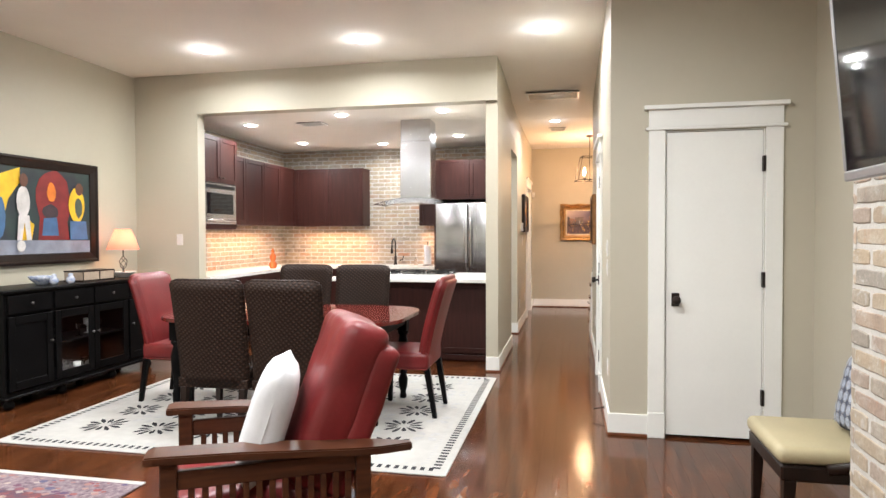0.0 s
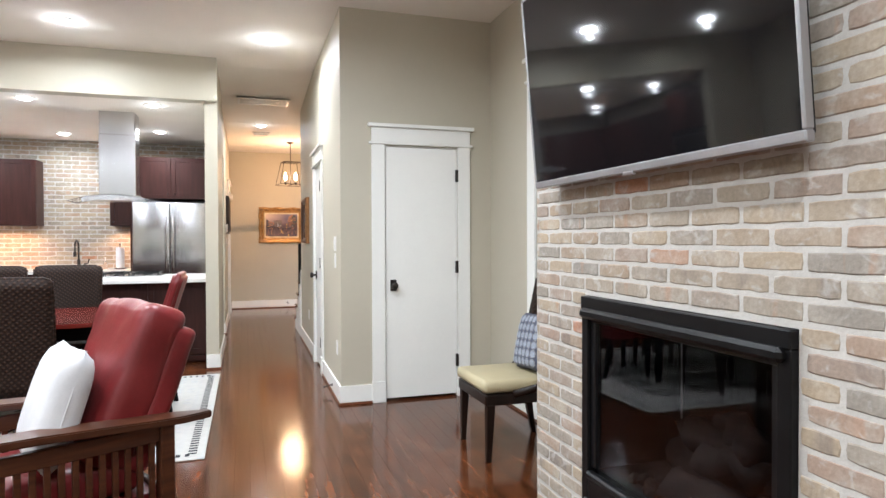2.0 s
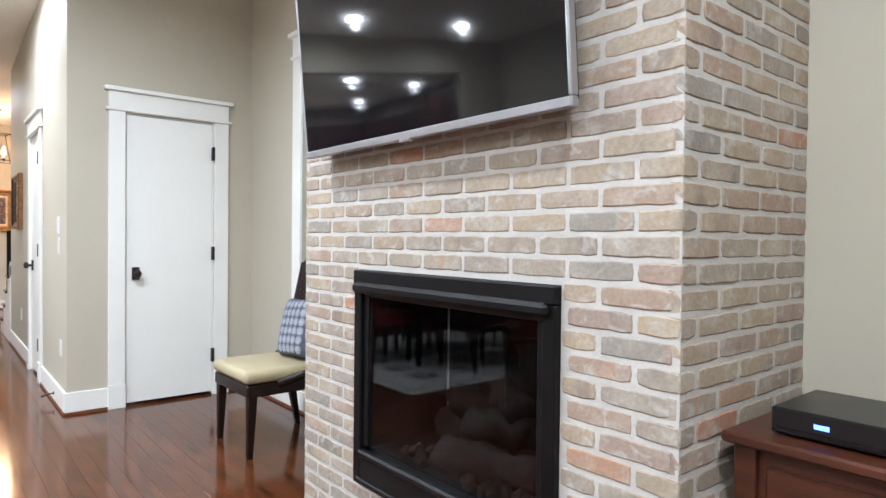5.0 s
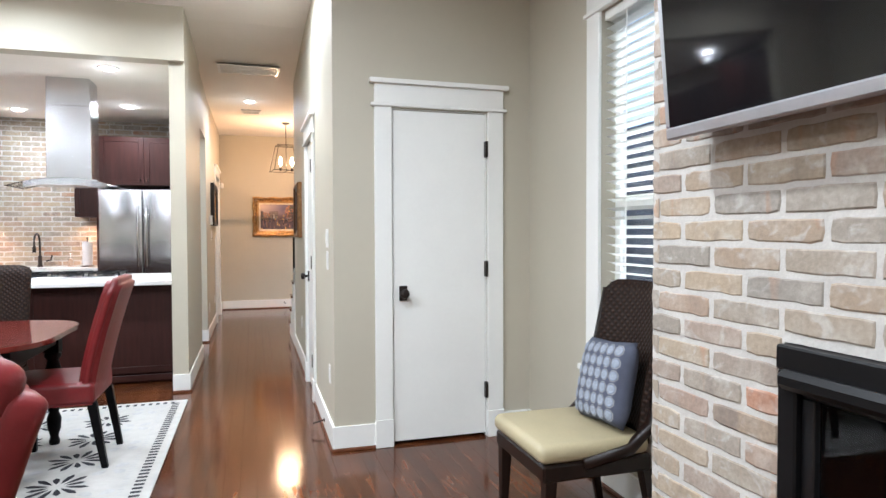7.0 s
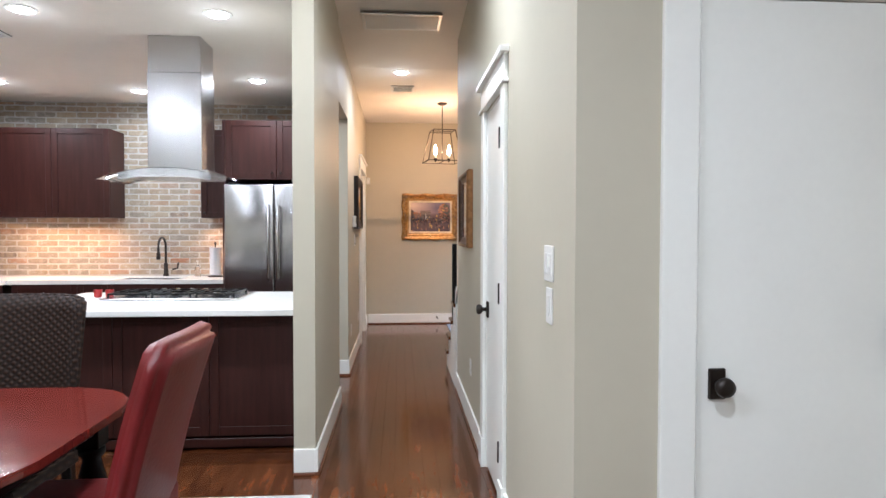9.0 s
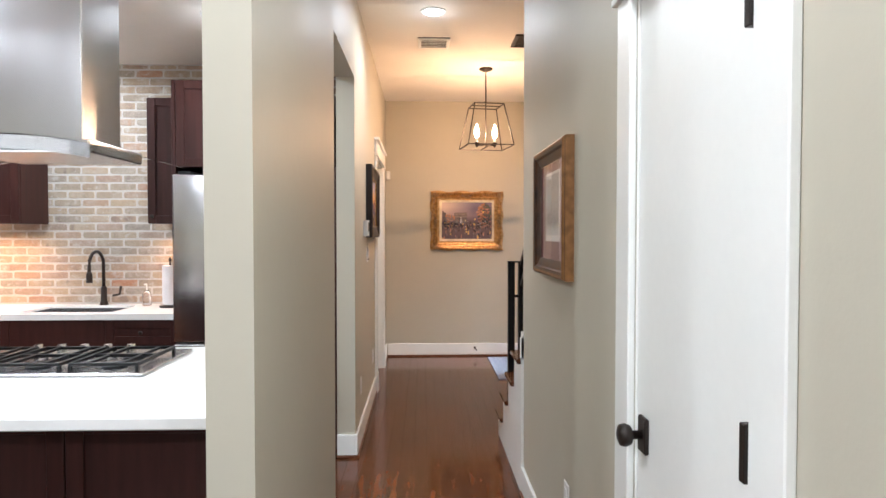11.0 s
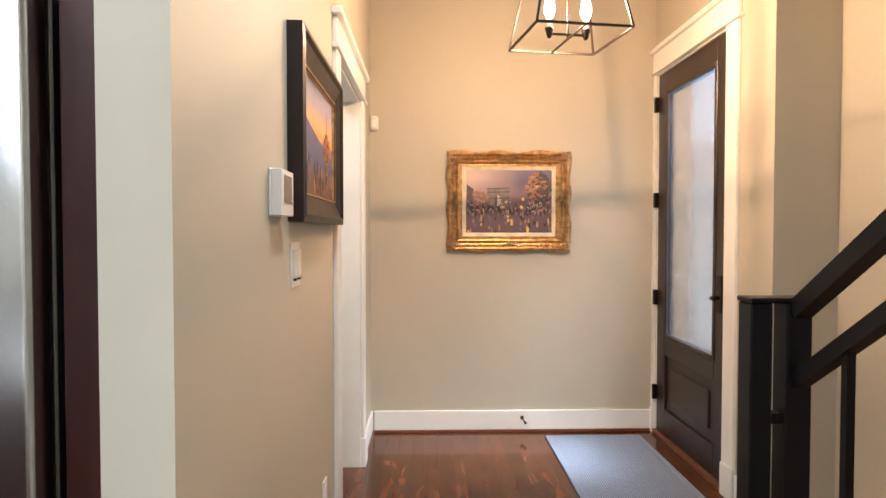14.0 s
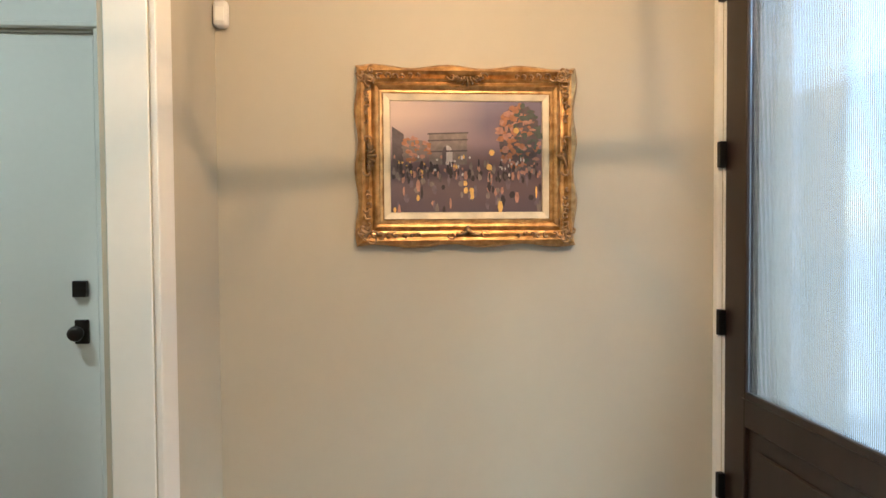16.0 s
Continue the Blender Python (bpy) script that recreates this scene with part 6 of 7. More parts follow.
for k in range(170):
    a, r = rnd.uniform(0, 6.28), rnd.uniform(0, 1) ** 0.6
    blob(gp, "leaf_dab", oval(0.205 + 0.085 * r * math.cos(a), 0.075 + 0.125 * r * math.sin(a), rnd.uniform(0.006, 0.016), rnd.uniform(0.005, 0.013), 7, 0.3, k), (P_LEAF, P_GREEN, P_SHADE, P_ROSE, P_GREEN)[k % 5] if r * math.cos(a) > -0.2 else (P_LEAF, P_ROSE)[k % 2], -0.0182 - k * 2e-5)
for k in range(50):
    a, r = rnd.uniform(0, 6.28), rnd.uniform(0, 1) ** 0.6
    blob(gp, "leaf_dab", oval(-0.195 + 0.055 * r * math.cos(a), 0.03 + 0.05 * r * math.sin(a), rnd.uniform(0.006, 0.013), rnd.uniform(0.005, 0.011), 7, 0.3, k), (P_ROSE, P_LEAF, P_STONE)[k % 3], -0.0182 - k * 2e-5)
for k in range(70):
    x, z = rnd.uniform(-0.285, 0.285), rnd.uniform(-0.21, -0.06)
    blob(gp, "street_streak", oval(x, z, rnd.uniform(0.004, 0.012), rnd.uniform(0.01, 0.03), 6, 0.2, k), (P_STREET, P_STREET, P_STONE, P_DARK, P_ROSE)[k % 5] if k % 9 else P_LAMP, -0.0184 - k * 2e-5)
for k in range(120):
    x = rnd.uniform(-0.285, 0.285)
    z = -0.045 + rnd.uniform(-0.045, 0.02)
    blob(gp, "paint_dab", oval(x, z, rnd.uniform(0.003, 0.008), rnd.uniform(0.007, 0.019), 6, 0.2, k), (P_DARK, P_DARK, P_SHADE, P_DARK, P_STONE, P_ROSE)[k % 6], -0.0202 - k * 2e-5)
for k in range(46):
    x, z = rnd.uniform(-0.28, 0.28), rnd.uniform(-0.07, 0.0)
    blob(gp, "light_dab", oval(x, z, rnd.uniform(0.002, 0.006), rnd.uniform(0.003, 0.009), 6), (P_PALE, P_LAMP, P_ROSE, P_PALE)[k % 4], -0.0228 - k * 2e-5)
for x, z in ((0.19, 0.1), (0.095, 0.015), (0.085, -0.04)):
    blob(gp, "street_light", oval(x, z, 0.011, 0.012, 9), P_LAMP, -0.0242)

# dark-framed sunset on the hall wall
sp = picture("sunset_picture", "autumn sunset landscape in a wide dark wooden frame", pose(-0.725, 9.57, 1.68, 0, 0, 90), 0.80, 0.56,
             [(0, 0.0), (0, 0.045), (0.02, 0.05), (0.03, 0.04), (0.085, 0.024), (0.095, 0.028), (0.1, 0.012)], M_DARKLEG, 0.094,
             gradient("sunset_oil_paint", [(0.0, (0.13, 0.065, 0.05)), (0.16, (0.20, 0.10, 0.07)), (0.26, (0.13, 0.14, 0.24)), (0.42, (0.20, 0.20, 0.33)), (0.5, (0.14, 0.13, 0.22)), (0.53, (0.75, 0.36, 0.08)), (0.68, (0.72, 0.45, 0.2)), (0.82, (0.42, 0.36, 0.42)), (1.0, (0.27, 0.27, 0.40))], "Z", 0.36, 0.06, 11))
part("gilt_slip", rect_frame(0.63, 0.39, [(0, 0.012), (0, 0.028), (0.012, 0.024), (0.014, 0.0165)]), M_GOLD, sp, "thin gilt inner slip")
P_FLAME, P_MAUVE = flat(0, "orange_leaf_paint", (0.42, 0.13, 0.03), scale=40), flat(0, "mauve_paint", (0.10, 0.10, 0.19), scale=20)
blob(sp, "painted_hill", [(-0.3, 0.07), (-0.12, 0.03), (0.05, 0.0), (0.3, -0.03), (0.3, -0.1), (-0.3, -0.06)], P_MAUVE, -0.0168)
for k in range(90):
    a, r = rnd.uniform(0, 6.28), rnd.uniform(0, 1) ** 0.6
    blob(sp, "painted_leaves", oval(0.17 + 0.07 * r * math.cos(a), -0.01 + 0.055 * r * math.sin(a), rnd.uniform(0.005, 0.016), rnd.uniform(0.005, 0.012), 7, 0.3, k), (P_FLAME, P_LEAF, P_FLAME, P_DARK)[k % 4], -0.0172 - k * 2e-5)
for k in range(60):
    blob(sp, "painted_grass", oval(rnd.uniform(-0.28, 0.28), rnd.uniform(-0.17, -0.08), rnd.uniform(0.004, 0.012), rnd.uniform(0.012, 0.035), 6, 0.3, k), (P_DARK, P_LEAF, P_MAUVE, P_SHADE, P_LAMP)[k % 5 if k % 3 else 0], -0.0172 - k * 2e-5)
blob(sp, "painted_trunk", [(0.165, -0.15), (0.176, -0.15), (0.172, 0.13), (0.168, 0.13)], P_SHADE, -0.0171)

# matted print on the opposite hall wall
mp_ = picture("matted_print", "grey etching in a maroon mat and brown gilt frame", pose(0.26, 6.987, 1.525, 0, 0, -90), 0.606, 0.535,
              [(0, 0.0), (0, 0.035), (0.012, 0.042), (0.028, 0.04), (0.034, 0.03), (0.06, 0.022), (0.066, 0.02), (0.068, 0.012)], mat("brown_gilt_moulding", (0.10, 0.045, 0.02), 0.35, 0.2, var=0.4, scale=12, second=(0.03, 0.018, 0.012)), 0.066,
              mat("maroon_mat_board", (0.13, 0.04, 0.045), 0.8, var=0.04, scale=30))
part("outer_gilt", rect_frame(0.61, 0.539, [(0, 0.0), (0, 0.03), (0.005, 0.039), (0.012, 0.044), (0.02, 0.043)]), mat("rubbed_bronze_gilt", (0.24, 0.115, 0.04), 0.4, 0.4, var=0.3, scale=30), mp_, "rubbed gilt outer edge")
bx("print_paper", (-0.13, -0.0175, -0.125), (0.14, -0.0165, 0.162), mat("print_paper", (0.62, 0.62, 0.59), 0.8, var=0.03), mp_, 0)
bx("print_image", (-0.118, -0.0185, -0.1), (0.128, -0.0178, 0.15), gradient("etching_ink", [(0, (0.50, 0.50, 0.48)), (0.18, (0.36, 0.36, 0.345)), (0.3, (0.13, 0.13, 0.125)), (0.45, (0.22, 0.22, 0.21)), (0.7, (0.29, 0.29, 0.275)), (1, (0.25, 0.25, 0.24))], "Z", 0.25, 0.12, 16), mp_, 0)
P_INK = flat(0, "etching_ink_stroke", (0.15, 0.15, 0.145), scale=60)
for k in range(46):
    x = rnd.gauss(0, 0.05)
    blob(mp_, "ink_stroke", oval(max(-0.115, min(0.115, x)), -0.03 + rnd.gauss(0, 0.016), rnd.uniform(0.004, 0.02), rnd.uniform(0.001, 0.005), 6, 0.4, k), P_INK, -0.0187 - k * 1e-5)
bx("picture_glass", (-0.238, -0.0205, -0.2), (0.238, -0.0195, 0.2), glass("thin_picture_glass", ior=1.18), mp_, 0).visible_shadow = False

# large canvas over the sideboard
PW, PH = 1.62, 0.96
bp = picture("large_painting", "bright abstract figure painting in a black wooden frame", pose(-4.75, 4.52, 1.59, 0, 0, 90), PW, PH,
             [(0, 0.0), (0, 0.045), (0.02, 0.05), (0.035, 0.036), (0.085, 0.03), (0.095, 0.02)], M_DARKLEG, 0.09, mat("dark_green_paint", (0.03, 0.06, 0.05), 0.5, var=0.5, scale=5, second=(0.02, 0.02, 0.035)))
YEL, MAR, BLU, GRY, WHT, ORG, BRN = (mat(n, c, 0.5, var=0.2, scale=8, fine=0.08) for n, c in (("yellow_paint", (0.8, 0.5, 0.02)), ("maroon_paint", (0.2, 0.02, 0.02)), ("blue_paint", (0.06, 0.14, 0.28)), ("grey_paint", (0.25, 0.27, 0.33)), ("white_paint", (0.62, 0.6, 0.58)), ("orange_paint", (0.7, 0.2, 0.02)), ("brown_paint", (0.12, 0.05, 0.03))))
for k, (pts, mt) in enumerate((
        ([(-0.72, -0.39), (0.72, -0.39), (0.72, -0.27), (-0.72, -0.25)], GRY),
        ([(-0.72, 0.05), (-0.3, 0.3), (-0.08, 0.38), (-0.08, 0.25), (-0.2, 0.1), (-0.3, -0.25), (-0.72, -0.25)], YEL),
        (oval(0.28, 0.1, 0.2, 0.29, 18, 0.06, 2), MAR), ([(0.12, -0.05), (0.42, 0.0), (0.46, -0.26), (0.1, -0.26)], MAR),
        ([(-0.08, -0.02), (0.06, -0.12), (0.03, -0.26), (-0.12, -0.26)], YEL), (oval(0.24, 0.0, 0.09, 0.07, 12, 0.1, 3), P_DARK),
        ([(0.16, -0.06), (0.31, -0.05), (0.33, -0.22), (0.14, -0.22)], BLU), (oval(0.25, 0.18, 0.05, 0.09, 12, 0.1, 6), ORG),
        (oval(0.55, 0.08, 0.1, 0.17, 16, 0.06, 4), YEL), (oval(0.57, 0.05, 0.05, 0.1, 12, 0.1, 8), P_GREEN), (oval(0.58, 0.23, 0.05, 0.06, 12), BRN), ([(0.46, -0.08), (0.66, -0.08), (0.68, -0.26), (0.46, -0.26)], BLU),
        (oval(-0.06, 0.08, 0.07, 0.14, 14), WHT), ([(-0.11, -0.04), (0.0, -0.04), (0.02, -0.26), (-0.03, -0.26), (-0.05, -0.1), (-0.08, -0.26), (-0.13, -0.26)], WHT), (oval(-0.055, 0.27, 0.045, 0.06, 12), BRN),
        (oval(-0.09, -0.31, 0.045, 0.05, 10), WHT), (oval(-0.3, -0.05, 0.06, 0.18, 12, 0.1, 9), BLU))):
    blob(bp, "painted_shape", pts, mt, -0.017 - k * 1e-3)


# ---- recliner ----
ac = thing("armchair", "mission oak recliner armchair with red leather cushions", "armchair", (-1.38, 1.62, 0), 29, world_coords=False)
ACW = 0.73


def slab_arm(y0, y1):
    bm = bmesh.new()
    rows = []
    for x, z, w in ((0.0, 0.632, 0.8), (0.03, 0.636, 1.0), (0.3, 0.625, 1.0), (0.7, 0.597, 1.0), (0.8, 0.59, 0.85), (0.93, 0.582, 0.25)):
        c, h = (y0 + y1) / 2, (y1 - y0) / 2 * w
        rows.append([bm.verts.new((x, c - h, z)), bm.verts.new((x, c + h, z)), bm.verts.new((x, c + h, z - 0.03)), bm.verts.new((x, c - h, z - 0.03))])
    for a, b in zip(rows, rows[1:]):
        for k in range(4):
            bm.faces.new((a[k], a[(k + 1) % 4], b[(k + 1) % 4], b[k]))
    bm.faces.new(rows[0][::-1])
    bm.faces.new(rows[-1])
    bmesh.ops.recalc_face_normals(bm, faces=bm.faces[:])
    bmesh.ops.bevel(bm, geom=[e for e in bm.edges if e.calc_face_angle(0) > 0.6], offset=0.005, segments=2, affect="EDGES")
    return bm


for y0 in (0.0, ACW - 0.12):
    part("armrest", slab_arm(y0, y0 + 0.12), M_MISSION, ac)
    yc = y0 + 0.06
    for x, zt in ((0.075, 0.6), (0.74, 0.562)):
        bx("leg", (x - 0.028, yc - 0.028, 0), (x + 0.028, yc + 0.028, zt), M_MISSION, ac, 0.004)
    bx("lower_rail", (0.103, yc - 0.014, 0.18), (0.712, yc + 0.014, 0.25), M_MISSION, ac, 0.003)
    bx("upper_rail", (0.103, yc - 0.014, 0.5), (0.712, yc + 0.014, 0.565), M_MISSION, ac, 0.003)
    for k in range(13):
        x = 0.135 + k * 0.045
        bx("slat", (x, yc - 0.008, 0.25), (x + 0.022, yc + 0.008, 0.5), M_MISSION, ac, 0.002)
bx("front_rail", (0.06, 0.09, 0.2), (0.085, ACW - 0.09, 0.29), M_MISSION, ac, 0.003)
bx("back_rail", (0.73, 0.09, 0.2), (0.755, ACW - 0.09, 0.3), M_MISSION, ac, 0.003)
part("seat_deck", boxes(((0.086, 0.1, 0.22), (0.729, ACW - 0.1, 0.285)), bevel=0.004), M_RED, ac)


def leather_cushion(w, h, d, seed, crown=0.03, n=14):
    """A stuffed leather block in x-z, with sagging creases."""
    bm = bmesh.new()
    bmesh.ops.create_grid(bm, x_segments=2, y_segments=2, size=0.5)
    bm.clear()
    bm_box(bm, (-w / 2, -d / 2, -h / 2), (w / 2, d / 2, h / 2), d * 0.32, 4)
    bmesh.ops.subdivide_edges(bm, edges=[e for e in bm.edges if e.calc_length() > 0.1], cuts=n, use_grid_fill=True)
    for v in bm.verts:
        u, t = v.co.x / (w / 2), v.co.z / (h / 2)
        v.co.y += math.copysign(crown * max(0, 1 - u * u) * max(0, 1 - t * t), v.co.y)
        q = Vector((v.co.x * 7 + seed, v.co.y * 3, v.co.z * 5))
        v.co += noise.noise_vector(q) * 0.012
        crease = math.sin(v.co.x * 34 + 3 * noise.noise(q)) * 0.009 * max(0, abs(t) - 0.4) * 2
        fold = math.sin(v.co.z * 26 + v.co.x * 11 + 5 * noise.noise(q * 0.8)) * 0.004 * max(0, abs(u) - 0.25)
        v.co.y += math.copysign(crease + fold, v.co.y)
    return bm


bm = leather_cushion(0.47, 0.62, 0.14, 1.0)
bmesh.ops.transform(bm, matrix=pose(0.37, ACW / 2, 0.365, 90, 0, 90), verts=bm.verts[:])
part("seat_cushion", bm, M_RED, ac, smooth=True)
for nm, off, w, h, d, sd in (("back_cushion", 0.0, 0.52, 0.66, 0.17, 2.0), ("back_padding", 0.1, 0.5, 0.6, 0.1, 5.0)):
    bm = leather_cushion(w, h, d, sd)
    lean = Matrix.Translation((0.54 + off, ACW / 2, 0.41 - off * 0.35)) @ Matrix.Rotation(radians(22), 4, "Y") @ Matrix.Translation((0, 0, h / 2)) @ Matrix.Rotation(radians(90), 4, "Z")
    bmesh.ops.transform(bm, matrix=lean, verts=bm.verts[:])
    part(nm, bm, M_RED, ac, smooth=True)
wp = thing("throw_pillow", "plump white linen throw pillow leaning in the armchair", "pillow", (0, 0, 0), world_coords=False)
wp.matrix_basis = pose(-1.38, 1.62, 0, 0, 0, 29) @ pose(0.415, 0.30, 0.665, 0, 18, 0) @ pose(0, 0, 0, 0, 0, 84)
part("cover", cushion(0.46, 0.46, 0.16), M_LINEN, wp, smooth=True)
part("piping", tube([(0.218 * math.copysign(abs(math.cos(a)) ** 0.35, math.cos(a)), 0, 0.218 * math.copysign(abs(math.sin(a)) ** 0.35, math.sin(a))) for a in [2 * math.pi * k / 40 for k in range(41)]], 0.004, 6), M_LINEN, wp)

# ---- dresser beside the fireplace ----
M_DRESSER = mat("reddish_oak", (0.085, 0.026, 0.011), 0.35, var=0.3, scale=6, fine=0.08, stretch=(5, 0.6, 5), second=(0.045, 0.014, 0.007))
dr = thing("chest_of_drawers", "reddish oak chest of drawers beside the brick", "dresser", (1.25, -0.33, 0))
bx("top", (0.975, -0.82, 0.732), (1.505, 0.145, 0.758), M_DRESSER, dr, 0.006)
bx("body", (1.02, -0.79, 0.08), (1.5, 0.115, 0.731), M_DRESSER, dr, 0.003)
for y in (-0.8, 0.075):
    for x in (1.0, 1.45):
        bx("leg", (x, y, 0.0), (x + 0.05, y + 0.05, 0.73), M_DRESSER, dr, 0.003)
for z0, z1 in ((0.53, 0.69), (0.32, 0.5), (0.11, 0.29)):
    d = bx("drawer_front", (1.006, -0.73, z0), (1.022, 0.055, z1), M_DRESSER, dr, 0.004)
    for y in (-0.55, -0.125):
        zc = (z0 + z1) / 2 + 0.01
        pl = part("handle", tube([(0.998, y + 0.04 * math.cos(math.pi * k / 10), zc - 0.035 * math.sin(math.pi * k / 10)) for k in range(11)], 0.005, 8), M_PEWTER, d, "dark pewter bail pull", smooth=True)
        bm = lathe([(0.046, 0.0), (0.046, 0.003), (0.03, 0.006)], (0, 0, 0), 20)
        bmesh.ops.transform(bm, matrix=Matrix.Translation((1.006, y, zc)) @ Matrix.Rotation(radians(-90), 4, "Y") @ Matrix.Diagonal((0.5, 1, 1, 1)), verts=bm.verts[:])
        part("backplate", bm, M_BRONZE, pl)
M_BLUELED = glow("blue_led", (0.1, 0.2, 1.0), 4)
mb = thing("media_player", "slim black media player with blue indicator lights", "media player", (1.2, -0.22, 0.758))
bx("case", (1.04, -0.5, 0.764), (1.3, 0.06, 0.822), M_BLACK, mb, 0.004)
bx("display", (1.0385, -0.06, 0.79), (1.0395, -0.03, 0.8), M_BLUELED, mb, 0)
bx("front_panel", (1.036, -0.49, 0.768), (1.039, 0.05, 0.78), M_SCREEN, mb, 0)
part("power_ring", lathe([(0.008, 0), (0.008, 0.002)], (1.0365, -0.3, 0.79), 12), M_BLUELED, mb)
for x, y in ((1.06, -0.48), (1.28, -0.48), (1.06, 0.04), (1.28, 0.04)):
    bx("foot", (x - 0.01, y - 0.01, 0.758), (x + 0.01, y + 0.01, 0.764), M_BLACK, mb, 0)

# ---- stairs and rail ----
st = thing("staircase", "white sided staircase with dark stained wooden treads", "staircase", (0.9, 7.8, 0))
RISE, GO, YN = 0.185, 0.25, 8.82
for k in range(12):
    z, y = RISE * (k + 1), YN - GO * k
    x0 = 0.262 if y > 7.8 + GO else 0.385
    bx("tread", (0.225 if y - GO >= 7.79 else x0, max(y - GO - 0.0, 7.805) if y - GO < 7.8 < y else y - GO, z - 0.03), (1.519, y + 0.025, z), M_FLOOR, st, 0.006)
    bx("riser", (x0, y - 0.02, z - RISE), (1.519, y, z - 0.031), M_TRIM, st, 0)
    if y > 7.8:
        bx("side_skirt", (0.246, max(y - GO, 7.802), 0.0), (0.261, y, z - 0.031), M_TRIM, st, 0)
bx("skirt_return", (0.243, 7.802, 0.742), (0.262, 7.84, 0.86), M_TRIM, st)
rl = thing("stair_railing", "black painted iron stair railing with square newel", "railing", (0.34, 8.6, 0.185))


def rail_z(y, low):
    return (1.1 if low else 1.235) + (8.56 - y) * 0.68


for x0, x1 in ((0.282, 0.325), (0.352, 0.402)):
    bx("newel_post", (x0, 8.58, 0.1855), (x1, 8.63, 1.235), M_IRON, rl, 0.003)
bx("newel_cap", (0.28, 8.577, 1.2355), (0.404, 8.633, 1.245), M_IRON, rl, 0.002)
bx("newel_link", (0.3255, 8.59, 1.0), (0.3515, 8.62, 1.02), M_IRON, rl, 0.002)
for low in (0, 1):
    part("handrail", tube([(0.375, 8.58, rail_z(8.58, low)), (0.375, 7.0, rail_z(7.0, low))], 0.024 if not low else 0.02, 4), M_IRON, rl)
for k in range(9):
    y = 8.44 - 0.125 * k
    n = int((YN - y) / GO)
    bx("baluster", (0.3675, y - 0.0075, RISE * (n + 1) + 0.0005), (0.3825, y + 0.0075, rail_z(y, 1) - 0.01), M_IRON, rl, 0)
for y in (8.1, 7.75):
    bx("spacer", (0.364, y - 0.012, rail_z(y, 1) + 0.01), (0.386, y + 0.012, rail_z(y, 0) - 0.01), M_IRON, rl, 0)

# ---- foyer and hall small things ----
M_MAT = woven("grey_blue_mat", (0.16, 0.19, 0.26), (0.36, 0.4, 0.48), 260, 0.95)
mt_ = thing("door_mat", "grey-blue woven door mat with bound edge", "mat", (0.77, 11.0, 0))
bx("weave", (0.48, 10.47, 0.0005), (1.06, 11.5, 0.009), M_MAT, mt_, 0.002)
M_MATEDGE = mat("grey_binding", (0.2, 0.23, 0.3), 0.9, var=0.1)
for a, b in (((0.45, 10.44, 0.0005), (0.48, 11.53, 0.011)), ((1.06, 10.44, 0.0005), (1.09, 11.53, 0.011)), ((0.48, 10.44, 0.0005), (1.06, 10.47, 0.011)), ((0.48, 11.5, 0.0005), (1.06, 11.53, 0.011))):
    bx("binding", a, b, M_MATEDGE, mt_, 0.002)


def wall_plate(name, label, category, m, w, h, bits, group=""):
    ob = thing(name, label, category, (0, 0, 0), world_coords=False, group=group)
    ob.matrix_basis = m
    bx("plate", (-w / 2, -0.006, -h / 2), (w / 2, 0, h / 2), M_PLATE, ob, 0.003)
    for n, a, b, mm in bits:
        bx(n, a, b, mm, ob, 0.0015)
    return ob


ROCKER = [("rocker", (-0.017, -0.010, -0.034), (0.017, -0.006, 0.034), M_PLATE)]
DUPLEX = [("socket", (-0.017, -0.009, 0.008), (0.017, -0.006, 0.036), M_PLATE), ("socket", (-0.017, -0.009, -0.036), (0.017, -0.006, -0.008), M_PLATE)]
GANG = [("rocker", (-0.045, -0.010, -0.034), (-0.011, -0.006, 0.034), M_PLATE), ("rocker", (0.011, -0.010, -0.034), (0.045, -0.006, 0.034), M_PLATE), ("slider", (0.022, -0.0135, -0.012), (0.034, -0.010, 0.02), M_TRIM)]
wall_plate("dimmer_switch", "white double dimmer switch plate on the hall corner", "switch", pose(0.26, 4.5, 1.265, 0, 0, -90), 0.118, 0.12, GANG, "wall switches")
wall_plate("light_switch", "white rocker light switch plate below the dimmer", "switch", pose(0.26, 4.49, 1.125, 0, 0, -90), 0.075, 0.12, ROCKER, "wall switches")
wall_plate("light_switch", "white rocker light switch plate by the kitchen", "switch", pose(-4.21, 5.95, 1.32), 0.075, 0.12, ROCKER, "wall switches")
wall_plate("dimmer_switch", "white double dimmer switch plate under the picture", "switch", pose(-0.725, 9.25, 1.275, 0, 0, 90), 0.12, 0.13, [("rocker", (-0.045, -0.012, -0.03), (-0.01, -0.006, 0.045), M_PLATE), ("slider", (0.01, -0.012, -0.03), (0.045, -0.006, 0.045), M_PLATE), ("lever", (-0.04, -0.014, -0.045), (-0.015, -0.006, -0.038), M_BLACK), ("lever", (0.015, -0.014, -0.045), (0.04, -0.006, -0.038), M_BLACK)], "wall switches")
for m in (pose(0.26, 4.41, 0.42, 0, 0, -90), pose(0.26, 6.77, 0.42, 0, 0, -90), pose(-0.725, 8.72, 0.38, 0, 0, 90), pose(-0.725, 9.75, 0.38, 0, 0, 90)):
    wall_plate("outlet", "white duplex wall outlet near the baseboard", "outlet", m, 0.072, 0.115, DUPLEX, "wall outlets")
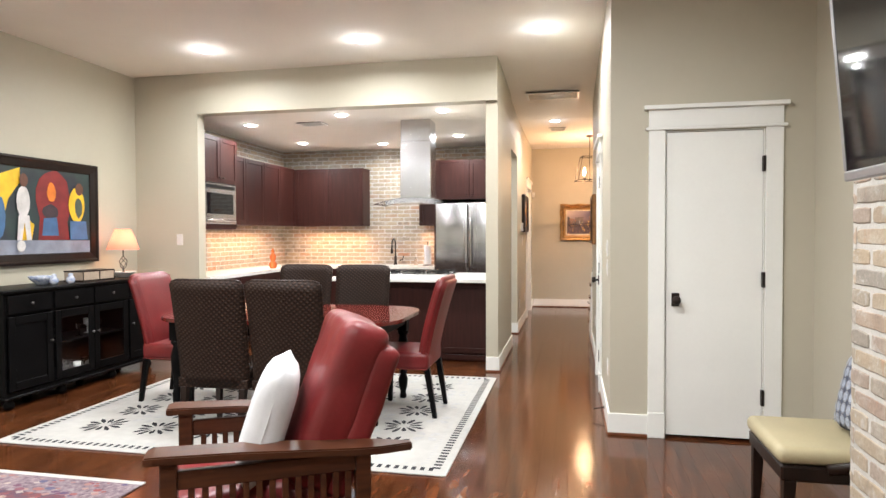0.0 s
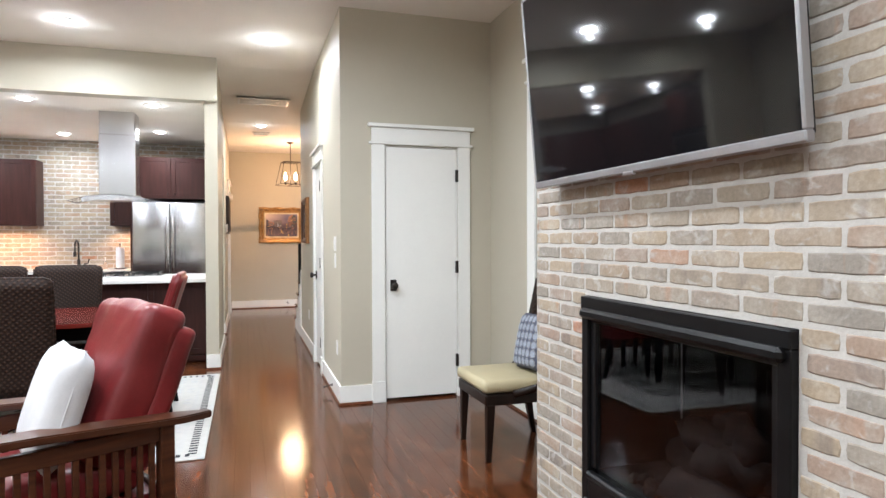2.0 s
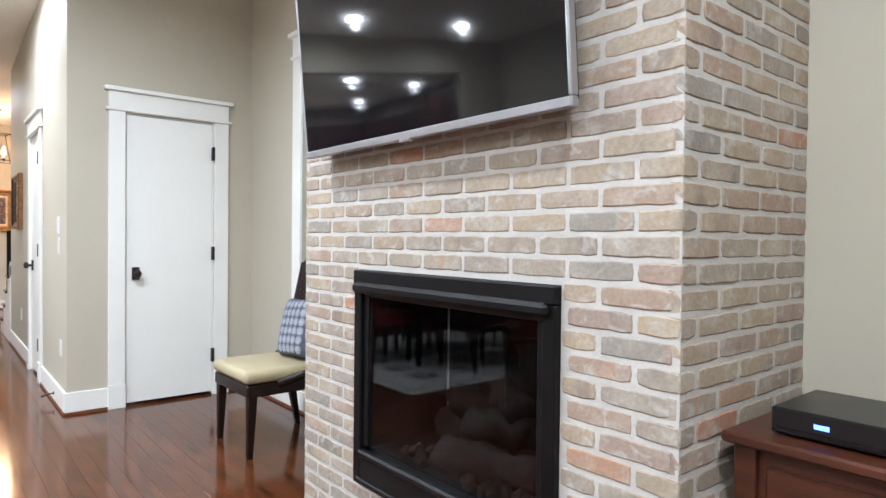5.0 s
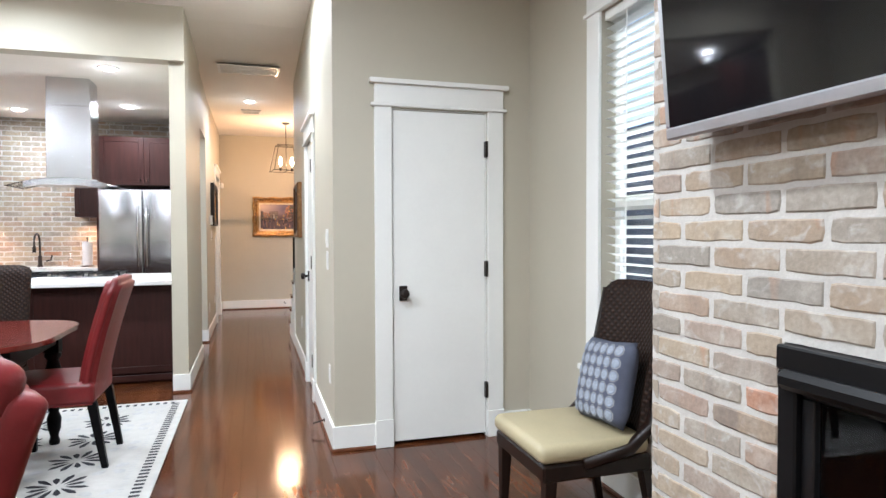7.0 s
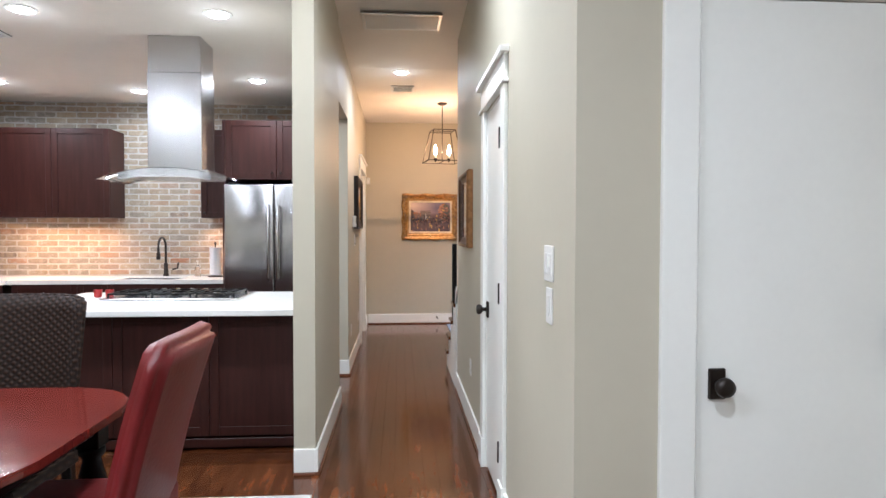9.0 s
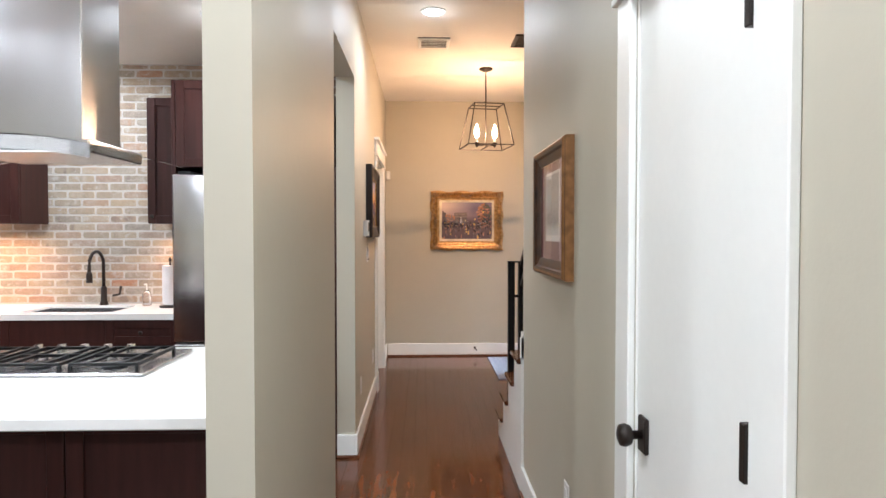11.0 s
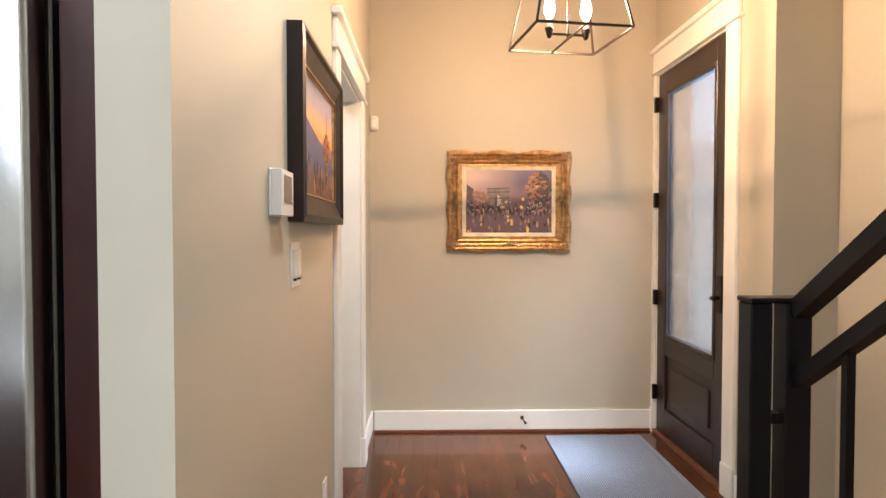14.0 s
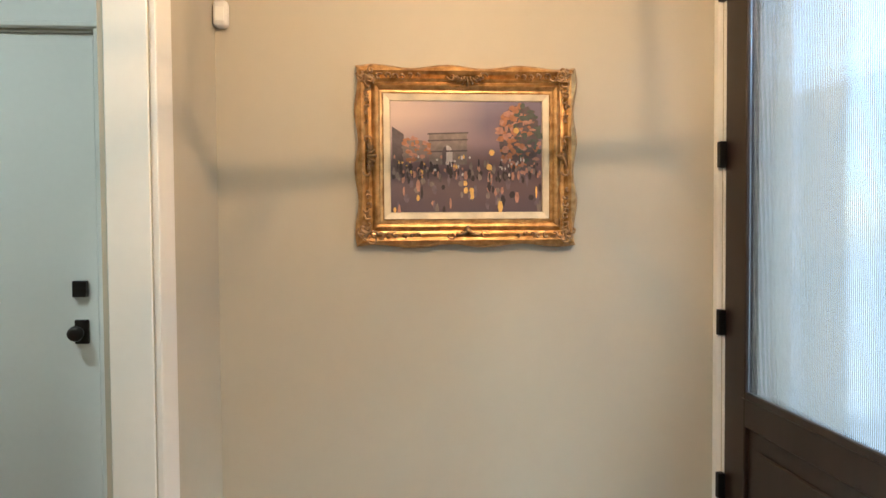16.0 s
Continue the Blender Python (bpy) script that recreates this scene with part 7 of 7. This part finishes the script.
th = wall_plate("thermostat", "white wall thermostat with grey display", "thermostat", pose(-0.725, 9.03, 1.47, 0, 0, 90), 0.14, 0.12, [("case", (-0.068, -0.032, -0.058), (0.068, -0.006, 0.058), M_PLATE), ("display", (-0.04, -0.034, -0.025), (0.045, -0.0322, 0.045), mat("thermostat_display", (0.2, 0.19, 0.17), 0.15))])
sn = thing("motion_sensor", "white oval wall motion sensor in the corner", "sensor", (0, 0, 0), world_coords=False)
sn.matrix_basis = pose(-0.695, 11.65, 2.1)
part("case", boxes(((-0.028, -0.045, -0.05), (0.028, 0, 0.05)), bevel=0.018, seg=4), M_PLATE, sn, smooth=True)
bx("lens", (-0.016, -0.048, -0.03), (0.016, -0.0455, 0.02), M_TRIM, sn, 0.001)
for nm, m in (("a", pose(0.31, 11.635, 0.1)), ("b", pose(0.245, 4.62, 0.07, 0, 0, -90)), ("c", pose(1.505, 2.1, 0.09, 0, 0, -90))):
    ds = thing("door_stop", "small dark spring door stop on the baseboard", "door stop", (0, 0, 0), group="door stops", world_coords=False)
    ds.matrix_basis = m
    part("base", boxes(((-0.012, -0.006, -0.012), (0.012, 0, 0.012)), bevel=0.003), M_BRONZE, ds)
    part("rod", tube([(0, -0.006, 0), (0.01, -0.07, -0.012)], 0.005, 8), M_BRONZE, ds)
    part("tip", tube([(0.01, -0.07, -0.012), (0.012, -0.08, -0.014)], 0.009, 8), M_BLACK, ds)


# ---- floor planks ----
def planks():
    rnd = random.Random(21)
    fl = bpy.data.objects["floor"]
    W = 0.083
    meshes = {}
    rest_v, rest_f = [], []
    made = 0
    x = -4.75
    while x < 1.52:
        y = -3.0 - rnd.uniform(0, 1.2)
        while y < 11.65:
            L = rnd.choice((0.6, 0.9, 1.2, 1.5))
            y0, y1 = max(y, -3.0), min(y + L, 11.65)
            x1 = min(x + W, 1.52)
            if y1 - y0 > 0.02:
                near = -0.75 < x < 0.3 and 2.0 < y0
                if near and made < 300:
                    key = (round(x1 - x, 3), round(y1 - y0, 3))
                    if key not in meshes:
                        bm = bmesh.new()
                        bm_box(bm, (0.0003, 0.0003, -0.012), (key[0] - 0.0003, key[1] - 0.0003, 0.0), 0.0004)
                        meshes[key] = finish(bm, "plank", M_FLOOR)
                    o = new("plank", meshes[key])
                    o.parent = fl
                    o.location = (x, y0, 0)
                    made += 1
                else:
                    k = len(rest_v)
                    for zz, e in ((-0.012, 0.0003), (-0.0004, 0.0003), (0.0, 0.0007)):
                        rest_v.extend([(x + e, y0 + e, zz), (x1 - e, y0 + e, zz), (x1 - e, y1 - e, zz), (x + e, y1 - e, zz)])
                    for r in (0, 4):
                        for i in range(4):
                            rest_f.append((k + r + i, k + r + (i + 1) % 4, k + r + 4 + (i + 1) % 4, k + r + 4 + i))
                    rest_f.append((k + 8, k + 9, k + 10, k + 11))
            y += L
        x += W
    me = bpy.data.meshes.new("planking")
    me.from_pydata(rest_v, [], rest_f)
    me.materials.append(M_FLOOR)
    o = new("planking", me)
    o.parent = fl
    o["kind"] = "stuff"


planks()
